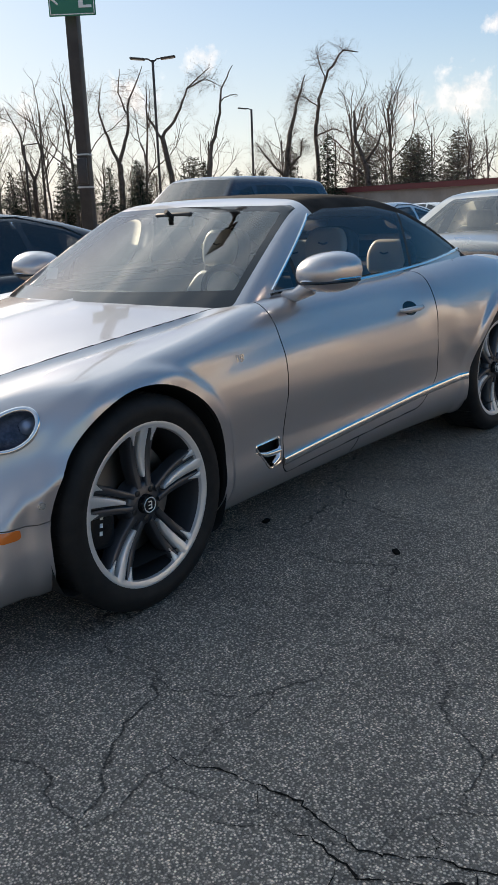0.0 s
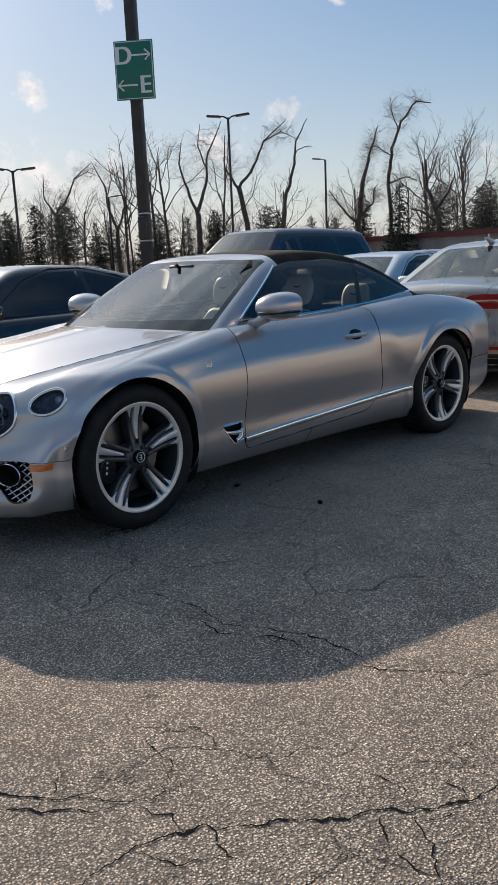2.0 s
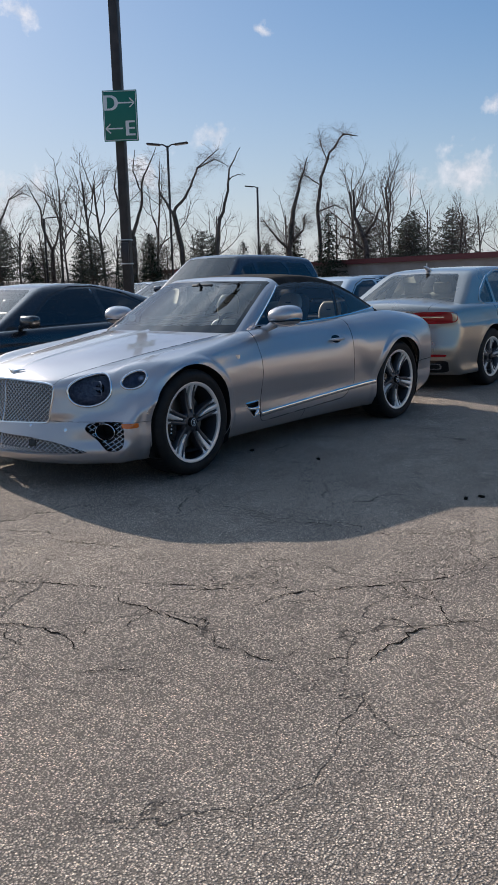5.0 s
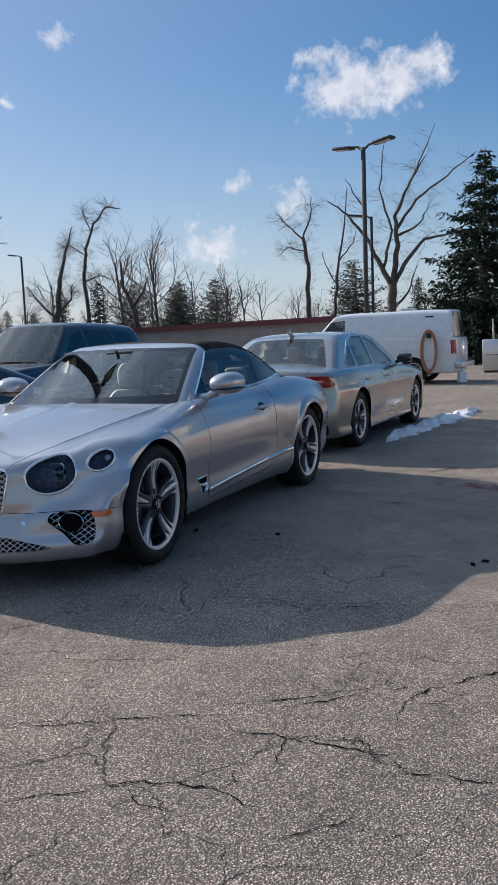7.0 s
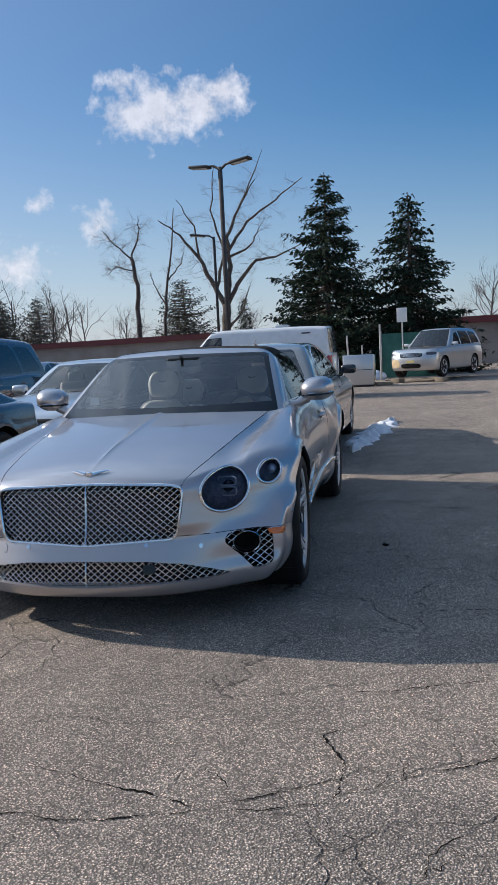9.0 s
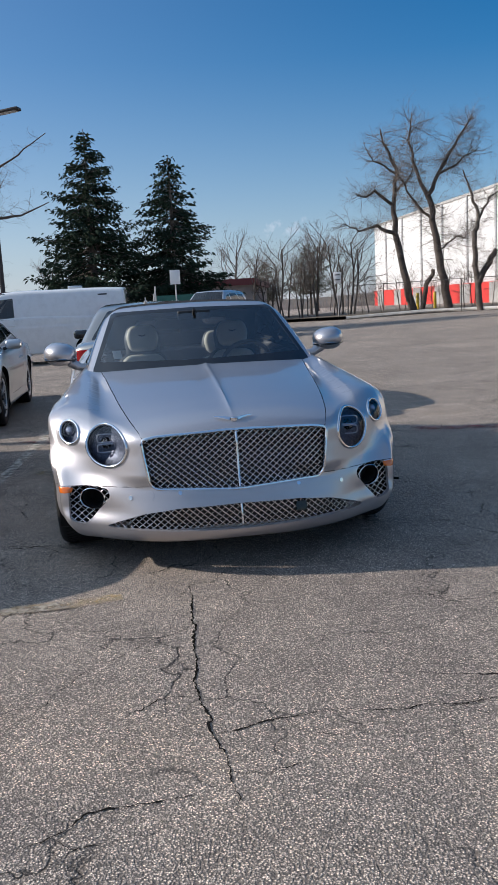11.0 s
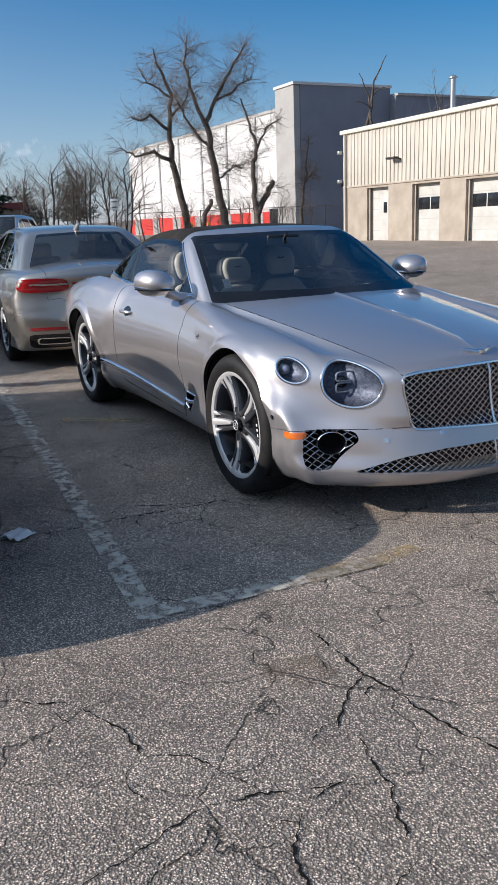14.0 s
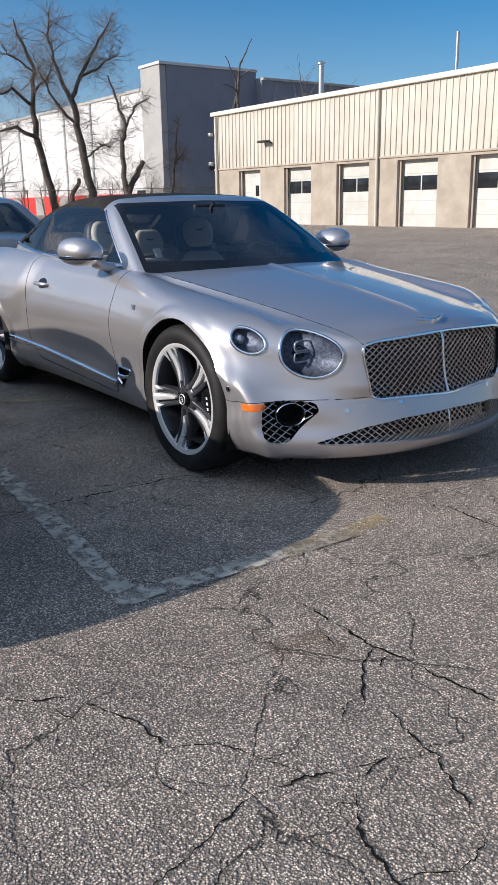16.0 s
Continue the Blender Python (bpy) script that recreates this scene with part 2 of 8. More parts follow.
def glass(name, tint, rough=0.0, ior=1.85, dust=0.015):
    """Thin clear glass: mirror reflection by the angle over a tinted see-through pane."""
    m = bpy.data.materials.new(name)
    m.use_nodes = True
    t = m.node_tree
    t.nodes.remove(t.nodes["Principled BSDF"])
    tr, gl, mx, fr = (t.nodes.new("ShaderNode" + k) for k in ("BsdfTransparent", "BsdfGlossy", "MixShader", "Fresnel"))
    tr.inputs[0].default_value = (*tint, 1)
    gl.inputs["Roughness"].default_value = rough
    fr.inputs[0].default_value = ior
    t.links.new(fr.outputs[0], mx.inputs[0])
    t.links.new(tr.outputs[0], mx.inputs[1])
    t.links.new(gl.outputs[0], mx.inputs[2])
    # a thin film of dust on the pane
    film, over = t.nodes.new("ShaderNodeBsdfGlossy"), t.nodes.new("ShaderNodeMixShader")
    film.inputs["Color"].default_value = (0.8, 0.78, 0.74, 1)
    film.inputs["Roughness"].default_value = 0.45
    over.inputs[0].default_value = dust
    t.links.new(mx.outputs[0], over.inputs[1])
    t.links.new(film.outputs[0], over.inputs[2])
    t.links.new(over.outputs[0], t.nodes["Material Output"].inputs[0])
    return m


GLASS = glass("car_glass", (0.82, 0.87, 0.88), 0.0, 1.85, 0.008)
SCREEN_GLASS = glass("windscreen_glass", (0.74, 0.84, 0.87), 0.0, 2.15, 0.001)
SALOON_GLASS = glass("saloon_glass", (0.42, 0.50, 0.53), 0.0, 2.1, 0.002)
DARK_GLASS = glass("tinted_glass", (0.1, 0.11, 0.12))
LENS = glass("lamp_lens", (0.75, 0.8, 0.9), 0.0, 1.3, 0.0)


# ---- mesh helpers ----
def part(name, data, material, parent=None, label="", smooth=True):
    """Links a bmesh, or (points, faces), as one mesh object, under parent if there is one."""
    me = bpy.data.meshes.new(name)
    edged = False
    if isinstance(data, bmesh.types.BMesh):
        edged = any(q.material_index for q in data.faces)
        data.to_mesh(me)
        data.free()
    else:
        me.from_pydata([tuple(map(float, p)) for p in data[0]], [], [tuple(map(int, q)) for q in data[1]])
    me.materials.append(material)
    if edged:
        me.materials.append(VOID)
    me.polygons.foreach_set("use_smooth", [smooth] * len(me.polygons))
    if smooth:
        me.set_sharp_from_angle(angle=radians(50))
    me.update()
    ob = new(name, me)
    if parent:
        ob.parent = parent
    if label:
        ob["label"] = label
    return ob


def thing(name, label, category, m=None, group="", kind=""):
    ob = new(name)
    ob.empty_display_size = 0.2
    if m:
        ob.matrix_world = m
    return tagged(ob, label, category, group, kind)


def block(lo, hi, bevel=0.0, seg=2, bm=None):
    own = bm or bmesh.new()
    r = bmesh.ops.create_cube(own, size=1)["verts"]
    bmesh.ops.scale(own, vec=[b - a for a, b in zip(lo, hi)], verts=r)
    bmesh.ops.translate(own, vec=[(a + b) / 2 for a, b in zip(lo, hi)], verts=r)
    if bevel:
        es = list({e for v in r for e in v.link_edges})
        bmesh.ops.bevel(own, geom=es, offset=bevel, segments=seg, affect='EDGES', profile=0.5)
    return own


def lathe(profile, n=48, axis='y'):
    """Turns a profile of (radius, along) about an axis."""
    pts, faces = [], []
    k = len(profile)
    for i in range(n):
        a = 2 * math.pi * i / n
        for r, h in profile:
            c, s = r * math.cos(a), r * math.sin(a)
            pts.append((c, h, s) if axis == 'y' else (c, s, h) if axis == 'z' else (h, c, s))
    for i in range(n):
        j = (i + 1) % n
        for q in range(k - 1):
            f = (i * k + q, i * k + q + 1, j * k + q + 1, j * k + q)
            faces.append(f[::-1] if axis == 'z' else f)
    return pts, faces


def tube(points, radii, n=8, cap=True):
    """A swept round bar through points, with a radius at each."""
    P = [Vector(p) for p in points]
    R = [radii] * len(P) if isinstance(radii, (int, float)) else radii
    pts, faces = [], []
    up = Vector((0.31, 0.17, 0.93))
    for i, p in enumerate(P):
        d = (P[min(i + 1, len(P) - 1)] - P[max(i - 1, 0)]).normalized()
        u = d.cross(up)
        if u.length < 1e-3:
            u = d.orthogonal()
        u.normalize()
        w = d.cross(u)
        for k in range(n):
            a = 2 * math.pi * k / n
            pts.append(tuple(p + R[i] * (math.cos(a) * u + math.sin(a) * w)))
    for i in range(len(P) - 1):
        for k in range(n):
            l = (k + 1) % n
            faces.append((i * n + k, i * n + l, (i + 1) * n + l, (i + 1) * n + k))
    if cap:
        faces.append(tuple(range(n))[::-1])
        faces.append(tuple(range((len(P) - 1) * n, len(P) * n)))
    return pts, faces


def merge(*parts):
    pts, faces = [], []
    for p, f in parts:
        o = len(pts)
        pts += [tuple(q) for q in p]
        faces += [tuple(i + o for i in q) for q in f]
    return pts, faces


def spline(*xy):
    """A smooth curve through (x, y) pairs, as a function on arrays; flat beyond its ends."""
    a = np.array(sorted(xy), float)
    x, y = a[:, 0], a[:, 1]
    h = np.diff(x)
    s = np.diff(y) / h
    d = np.empty_like(y)
    d[0], d[-1] = s[0], s[-1]
    for i in range(1, len(x) - 1):
        d[i] = (s[i - 1] * h[i] + s[i] * h[i - 1]) / (h[i] + h[i - 1])

    def at(q):
        q = np.clip(np.asarray(q, float), x[0], x[-1])
        i = np.clip(np.searchsorted(x, q) - 1, 0, len(x) - 2)
        t = (q - x[i]) / h[i]
        return ((1 + 2 * t) * (1 - t) ** 2 * y[i] + t * (1 - t) ** 2 * h[i] * d[i]
                + t * t * (3 - 2 * t) * y[i + 1] + t * t * (t - 1) * h[i] * d[i + 1])
    return at


def smax(a, b, k):
    h = np.clip(0.5 + 0.5 * (a - b) / k, 0, 1)
    return b * (1 - h) + a * h + k * h * (1 - h)


def step(a, b, x):
    t = np.clip((x - a) / (b - a), 0, 1)
    return t * t * (3 - 2 * t)


def grad(f, P, e=1e-3):
    g = np.empty_like(P)
    for i in range(3):
        d = np.zeros(3)
        d[i] = e
        g[:, i] = (f(P + d) - f(P - d)) / (2 * e)
    return g


def cast(f, O, D, far=2.4):
    lo, hi = np.zeros(len(O)), np.full(len(O), far)
    for _ in range(34):
        mid = (lo + hi) / 2
        out = f(O + D * mid[:, None]) > 0
        hi = np.where(out, mid, hi)
        lo = np.where(out, lo, mid)
    return O + D * lo[:, None]


def skin(f, x_front, x_rear, zc, cell, low, fan=60):
    """A grid of points on the half y >= 0 of the solid f < 0, seen from a spine at height zc: columns from nose to tail, rows from low to the middle of the top."""
    th = np.linspace(0, math.pi / 2, fan)
    mid = np.linspace(x_front, x_rear, max(3, int((x_front - x_rear) / cell)))
    ox = np.concatenate([np.full(fan - 1, x_front), mid, np.full(fan - 1, x_rear)])
    az = np.concatenate([th[:-1], np.full(len(mid), math.pi / 2), math.pi / 2 + th[1:]])
    ph = np.linspace(low, math.pi / 2, 90)

    def points(phi):
        n = phi.shape[1]
        O = np.stack([np.repeat(ox, n), np.zeros(len(ox) * n), np.full(len(ox) * n, zc)], 1)
        A, F = np.repeat(az, n), phi.ravel()
        D = np.stack([np.cos(A) * np.cos(F), np.sin(A) * np.cos(F), np.sin(F)], 1)
        return cast(f, O, D).reshape(len(ox), n, 3)
    V = points(np.tile(ph, (len(ox), 1)))
    L = np.concatenate([np.zeros((len(ox), 1)), np.cumsum(np.linalg.norm(np.diff(V, axis=1), axis=2), 1)], 1)
    rows = int(L.max() / cell)
    phi = np.stack([np.interp(np.linspace(0, l[-1], rows), l, ph) for l in L])
    return points(phi)


def carve(V, f, curves):
    """Moves grid points that lie close to a curve onto it. curves: functions of points, zero on the curve. Returns points, quads and which points moved."""
    C, M, _ = V.shape
    h = np.zeros((C, M))
    e = np.linalg.norm(np.diff(V, axis=0), axis=2)
    h[:-1] = np.maximum(h[:-1], e)
    h[1:] = np.maximum(h[1:], e)
    e = np.linalg.norm(np.diff(V, axis=1), axis=2)
    h[:, :-1] = np.maximum(h[:, :-1], e)
    h[:, 1:] = np.maximum(h[:, 1:], e)
    P, h = V.reshape(-1, 3).copy(), h.ravel()
    done = np.zeros(len(P), bool)
    flat = np.abs(P[:, 1]) < 1e-6
    for c in curves:
        s = c(P)
        i = np.where((np.abs(s) < 0.56 * h) & ~done & np.isfinite(s))[0]
        if not len(i):
            continue
        Q = P[i]
        for _ in range(3):
            n = grad(f, Q)
            n /= np.linalg.norm(n, axis=1)[:, None] + 1e-9
            g = grad(c, Q)
            g -= n * (g * n).sum(1)[:, None]
            k = (g * g).sum(1) + 1e-9
            Q = Q - g * np.clip(c(Q) / k, -0.02, 0.02)[:, None]
            Q = Q - n * f(Q)[:, None]
            Q[flat[i], 1] = 0
        good = np.linalg.norm(Q - P[i], axis=1) < 1.2 * h[i]
        P[i[good]] = Q[good]
        done[i[good]] = True
    k = np.arange(C * M).reshape(C, M)
    quads = np.stack([k[:-1, :-1], k[1:, :-1], k[1:, 1:], k[:-1, 1:]], -1).reshape(-1, 4)
    d = done[quads]
    a = d[:, 0] & d[:, 2]
    b = d[:, 1] & d[:, 3] & ~a
    tri = np.concatenate([quads[a][:, [0, 1, 2]], quads[a][:, [0, 2, 3]], quads[b][:, [0, 1, 3]], quads[b][:, [1, 2, 3]]])
    return P, quads[~a & ~b], tri


def panel(P, quads, tris, keep, f, flip=False, both=False, lip=0.02, gap=0.002, dark=True):
    """The faces for which keep(centres) holds, as a bmesh with its edges turned inwards. flip: the mirrored side; both: the two sides joined."""
    faces = [q for q, k in zip(quads.tolist(), keep(P[quads].mean(1))) if k] + [q for q, k in zip(tris.tolist(), keep(P[tris].mean(1))) if k]
    used = sorted({i for q in faces for i in q})
    at = {i: n for n, i in enumerate(used)}
    S = P[used]
    nrm = grad(f, S)
    nrm /= np.linalg.norm(nrm, axis=1)[:, None] + 1e-9
    bm = bmesh.new()
    vs = [bm.verts.new(p) for p in S]
    for q in faces:
        ids = [at[i] for i in q]
        try:
            bm.faces.new([vs[i] for i in ids])
        except ValueError:
            pass
    bm.verts.index_update()
    rim = {}
    for e in bm.edges:
        if len(e.link_faces) == 1 and not all(abs(v.co.y) < 1e-5 for v in e.verts):
            for v in e.verts:
                rim.setdefault(v, []).append(e.link_faces[0].calc_center_median())
    low = {}
    for v, cs in rim.items():
        n = Vector(nrm[v.index])
        d = sum((c - v.co for c in cs), Vector()) / len(cs)
        d -= n * d.dot(n)
        if d.length > 1e-6:
            d.normalize()
        y0 = abs(v.co.y) < 1e-5
        v.co += d * gap
        if y0:
            v.co.y = 0
        low[v] = v.co - n * lip
        if y0:
            low[v].y = 0
    edges = [e for e in bm.edges if len(e.link_faces) == 1 and e.verts[0] in low and e.verts[1] in low and not all(abs(v.co.y) < 1e-5 for v in e.verts)]
    made = {}
    for e in edges:
        fc = e.link_faces[0]
        a, b = e.verts
        for l in fc.loops:
            if l.edge == e:
                a, b = l.vert, l.link_loop_next.vert
        for v in (a, b):
            if v not in made:
                made[v] = bm.verts.new(low[v])
        try:
            bm.faces.new((b, a, made[a], made[b])).material_index = 1 if dark else 0
            e.smooth = False
        except ValueError:
            pass
    if both:
        geom = bm.verts[:] + bm.edges[:] + bm.faces[:]
        dup = bmesh.ops.duplicate(bm, geom=geom)["geom"]
        dv = [g for g in dup if isinstance(g, bmesh.types.BMVert)]
        for v in dv:
            v.co.y = -v.co.y
        bmesh.ops.reverse_faces(bm, faces=[g for g in dup if isinstance(g, bmesh.types.BMFace)])
    elif flip:
        for v in bm.verts:
            v.co.y = -v.co.y
        bmesh.ops.reverse_faces(bm, faces=bm.faces[:])
    bmesh.ops.remove_doubles(bm, verts=bm.verts[:], dist=2e-4)
    return bm


def within(poly, a, b):
    """Signed distance to a closed polygon, negative inside, of the points (a, b)."""
    q = np.array(poly, float)
    best = np.full(len(a), 1e9)
    inside = np.zeros(len(a), bool)
    for (x0, y0), (x1, y1) in zip(q, np.roll(q, -1, 0)):
        dx, dy = x1 - x0, y1 - y0
        t = np.clip(((a - x0) * dx + (b - y0) * dy) / (dx * dx + dy * dy + 1e-12), 0, 1)
        best = np.minimum(best, np.hypot(a - x0 - t * dx, b - y0 - t * dy))
        cross = ((y0 > b) != (y1 > b)) & (a < (x1 - x0) * (b - y0) / (y1 - y0 + 1e-12) + x0)
        inside ^= cross
    return np.where(inside, -best, best)


def rounded(poly, r=0.03, n=5):
    """A polygon with its corners rounded."""
    out = []
    k = len(poly)
    for i in range(k):
        p, a, b = (np.array(poly[j % k], float) for j in (i, i - 1, i + 1))
        da, db = (a - p), (b - p)
        la, lb = np.linalg.norm(da), np.linalg.norm(db)
        c = min(r, la * 0.45, lb * 0.45)
        s, e = p + da / la * c, p + db / lb * c
        for t in np.linspace(0, 1, n):
            out.append(tuple((1 - t) ** 2 * s + 2 * t * (1 - t) * p + t * t * e))
    return out


# ---- wheels ----
def wheel_set(name, rim_r=0.286, tyre_r=0.374, width=0.27, spokes=5, twin=True, dark_face=False, fine=True):
    """A wheel about the y axis, its outer face towards +y: tyre, rim, spokes, hub, brake. Returns the parts as (name, data, material, label)."""
    n = 72 if fine else 40
    w = width / 2
    t = tyre_r
    tyre = lathe([(rim_r - 0.012, -w * 0.9), (rim_r + 0.012, -w), (t - 0.045, -w * 1.02), (t - 0.012, -w * 0.9), (t - 0.002, -w * 0.72), (t, 0), (t - 0.002, w * 0.72),
                  (t - 0.008, w * 0.84), (t - 0.022, w * 0.96), (t - 0.045, w * 1.03), (rim_r + 0.022, w * 1.01), (rim_r + 0.006, w * 0.95), (rim_r - 0.012, w * 0.9)], n)
    groove_bars = []
    # raised near-black bars: the shade of the tread grooves put in as colour
    if fine:
        for i in range(72):
            a = 2 * math.pi * i / 72
            for s in (-1, 1):
                b = block((-0.0028, -0.03, -0.004), (0.0028, 0.03, 0.0018))
                bmesh.ops.transform(b, verts=b.verts, matrix=Matrix.Rotation(-a, 4, 'Y') @ Matrix.Translation((0, s * w * 0.50, t - 0.002)) @ Matrix.Rotation(radians(18 * s), 4, 'Z'))
                groove_bars.append(([tuple(v.co) for v in b.verts], [tuple(v.index for v in fc.verts) for fc in b.faces]))
                b.free()
    rim = lathe([(rim_r - 0.03, -w * 0.88), (rim_r - 0.005, -w * 0.92), (rim_r - 0.035, -w * 0.5), (rim_r - 0.04, w * 0.3), (rim_r - 0.022, w * 0.75), (rim_r - 0.016, w * 0.86)], n)
    lip = lathe([(rim_r - 0.026, w * 0.80), (rim_r - 0.023, w * 0.885), (rim_r - 0.010, w * 0.925), (rim_r + 0.002, w * 0.93), (rim_r + 0.007, w * 0.9)], n)
    hub = lathe([(0.0, w * 0.70), (0.068, w * 0.70), (0.074, w * 0.66), (0.08, w * 0.55), (0.08, w * 0.2)], 30)
    cap = lathe([(0.0, w * 0.80 + 0.012), (0.029, w * 0.80 + 0.011), (0.033, w * 0.80 + 0.004), (0.034, w * 0.68)], 24)
    disc = lathe([(0.075, -0.01), (0.195, -0.01), (0.195, 0.015), (0.075, 0.015)], 40)
    out = [("tyre", tyre, RUBBER, ""), ("rim", rim, DARK_ALLOY, "grey alloy barrel"),
           ("rim_lip", lip, POLISHED, ""), ("hub", hub, DARK_ALLOY, ""), ("brake_disc", disc, DISC, "")]
    if groove_bars:
        out.append(("tread", merge(*groove_bars), VOID, ""))
    r1 = rim_r - 0.018

    def blade(a, c0, c1, w0, w1, r0, r2, deep, lift, tip=1.0):
        """One tapering bar of a spoke, from radius r0 to r2, c0 and c1 beside the spoke's middle line."""
        pts, fs = [], []
        ks = 7
        for k in range(ks):
            u = k / (ks - 1)
            r = r0 + (r2 - r0) * u
            v = (r - 0.066) / (r1 - 0.066)
            y = w * (0.74 + 0.13 * v - 0.12 * math.sin(math.pi * min(1.0, v))) + lift
            c = c0 + (c1 - c0) * u
            hw = w0 + (w1 - w0) * u ** tip
            for q, d in ((-hw * 1.15, -deep), (hw * 1.15, -deep), (hw, -0.002), (hw * 0.8, 0.0), (-hw * 0.8, 0.0), (-hw, -0.002)):
                x0 = c + q
                pts.append((x0 * math.cos(a) + r * math.sin(a), y + d, -x0 * math.sin(a) + r * math.cos(a)))
        for k in range(ks - 1):
            for j in range(6):
                l = (j + 1) % 6
                fs.append((k * 6 + j, k * 6 + l, (k + 1) * 6 + l, (k + 1) * 6 + j))
        fs.append(tuple(range(6))[::-1])
        fs.append(tuple(range((ks - 1) * 6, ks * 6)))
        return pts, fs
    for i in range(spokes):
        a = 2 * math.pi * i / spokes
        if twin:
            # two grey bars, a polished wedge between them, polished corners where they meet the lip
            body = merge(*[blade(a, q * 0.021, q * 0.047, 0.0105, 0.0135, 0.06, r1, 0.05, 0.0) for q in (-1, 1)], blade(a, 0.0, 0.0, 0.010, 0.034, 0.075, r1, 0.03, -0.016))
            face = merge(blade(a, 0.0, 0.0, 0.005, 0.0185, 0.096, r1 + 0.006, 0.02, 0.006, 0.6), *[blade(a, q * 0.040, q * 0.053, 0.002, 0.021, r1 - 0.055, r1 + 0.006, 0.012, 0.004, 1.6) for q in (-1, 1)])
        else:
            body = blade(a, 0.0, 0.0, 0.016, 0.024, 0.06, r1, 0.05, 0.0)
            face = blade(a, 0.0, 0.0, 0.012, 0.019, 0.07, r1, 0.01, 0.003)
        out.append(("spoke", body, DARK_ALLOY, "grey alloy twin spoke"))
        if not dark_face:
            out.append(("spoke_face", face, POLISHED, "polished spoke face"))
    for i in range(5):
        a = 2 * math.pi * (i + 0.5) / 5
        nut = lathe([(0.0, w * 0.73), (0.008, w * 0.73), (0.0115, w * 0.715), (0.0115, w * 0.5)], 8)
        out.append(("lug_nut", ([(x + 0.053 * math.sin(a), y, z + 0.053 * math.cos(a)) for x, y, z in nut[0]], nut[1]), BLACK, ""))
    out.append(("centre_cap", cap, GLOSS, "gloss black centre cap"))
    return out


def add_wheel(parent, parts, m):
    """A wheel as one part of a vehicle, with its pieces under it."""
    tyre = None
    for nm, data, material, label in parts:
        if tyre is None:
            w = part("wheel", data, material, parent, "black tyre on an alloy wheel")
            w.matrix_local = m
            tyre = w
        else:
            o = part(nm, data, material, tyre, label)
            if nm == "tread":
                tagged(o, kind="stuff")
    return tyre


def fast_copy_wheel(parent, src, m):
    w = src.copy()
    scene.collection.objects.link(w)
    w.parent = parent
    w.matrix_parent_inverse = Matrix()
    w.matrix_basis = m
    for c in src.children:
        d = c.copy()
        scene.collection.objects.link(d)
        d.parent = w
    return w


# ---- the silver convertible: x ahead from the front axle, y to its own near side, z up ----
WB = 2.851
CREST = spline((0.85, 0.60), (0.72, 0.70), (0.6, 0.752), (0.4, 0.806), (0.2, 0.843), (0.0, 0.868), (-0.4, 0.912), (-0.8, 0.965), (-1.1, 0.99), (-1.5, 1.0), (-2.2, 1.022), (-2.6, 1.045), (-2.9, 1.03), (-3.3, 0.985), (-3.7, 0.91), (-3.95, 0.83))
RIDGE = spline((0.9, 0.712), (0.84, 0.736), (0.78, 0.765), (0.7, 0.79), (0.5, 0.83), (0.2, 0.877), (-0.2, 0.93), (-0.6, 0.974), (-0.9, 0.985), (-2.6, 0.985), (-3.0, 1.0), (-3.4, 0.985), (-3.7, 0.95), (-3.95, 0.90))
HOOD_Y = spline((0.85, 0.455), (0.7, 0.50), (0.4, 0.555), (0.0, 0.605), (-0.4, 0.65), (-0.7, 0.685), (-4, 0.70))
NOSE = spline((0.12, 0.80), (0.19, 0.915), (0.25, 0.945), (0.33, 0.938), (0.39, 0.922), (0.44, 0.908), (0.48, 0.892), (0.6, 0.868), (0.73, 0.845), (0.8, 0.80), (0.9, 0.70))
SIDE_X = spline((0.9, 0.90), (0.5, 0.945), (0.2, 0.968), (0.0, 0.97), (-0.4, 0.955), (-0.9, 0.942), (-1.5, 0.935), (-2.0, 0.94), (-2.5, 0.97), (-2.85, 0.978), (-3.3, 0.95), (-3.9, 0.88))
SIDE_Z = spline((0.12, 0.17), (0.2, 0.088), (0.26, 0.046), (0.34, 0.026), (0.42, 0.026), (0.5, 0.016), (0.6, 0.0), (0.7, 0.0), (0.78, 0.012), (0.86, 0.04), (0.94, 0.085), (1.05, 0.17))
TAIL = spline((0.15, -3.70), (0.3, -3.95), (0.5, -3.98), (0.7, -3.95), (0.85, -3.93), (1.0, -3.75))


def body_top(x, y):
    y = np.abs(y)
    c, e, hy = RIDGE(x), CREST(x), HOOD_Y(x)
    front = step(-0.75, -0.45, x)
    edge = c - 0.030 - 0.012 * front
    crest_y = 0.80 - 0.05 * front
    u = np.clip(y / hy, 0, 1)
    hood = c + (edge - c) * u ** 2.2 + 0.010 * front * np.exp(-np.abs(y) / 0.018) * step(0.84, 0.5, x)
    v = np.clip((y - hy) / (crest_y - hy), 0, 1)
    shoulder = edge + (e - edge) * v - 0.022 * front * np.sin(np.pi * np.clip(v * 1.1, 0, 1)) * step(0.75, 0.3, x)
    beyond = e - 0.5 * np.clip(y - crest_y, 0, 1) ** 2 * 2
    return np.where(y < hy, hood, np.where(y < crest_y, shoulder, beyond))


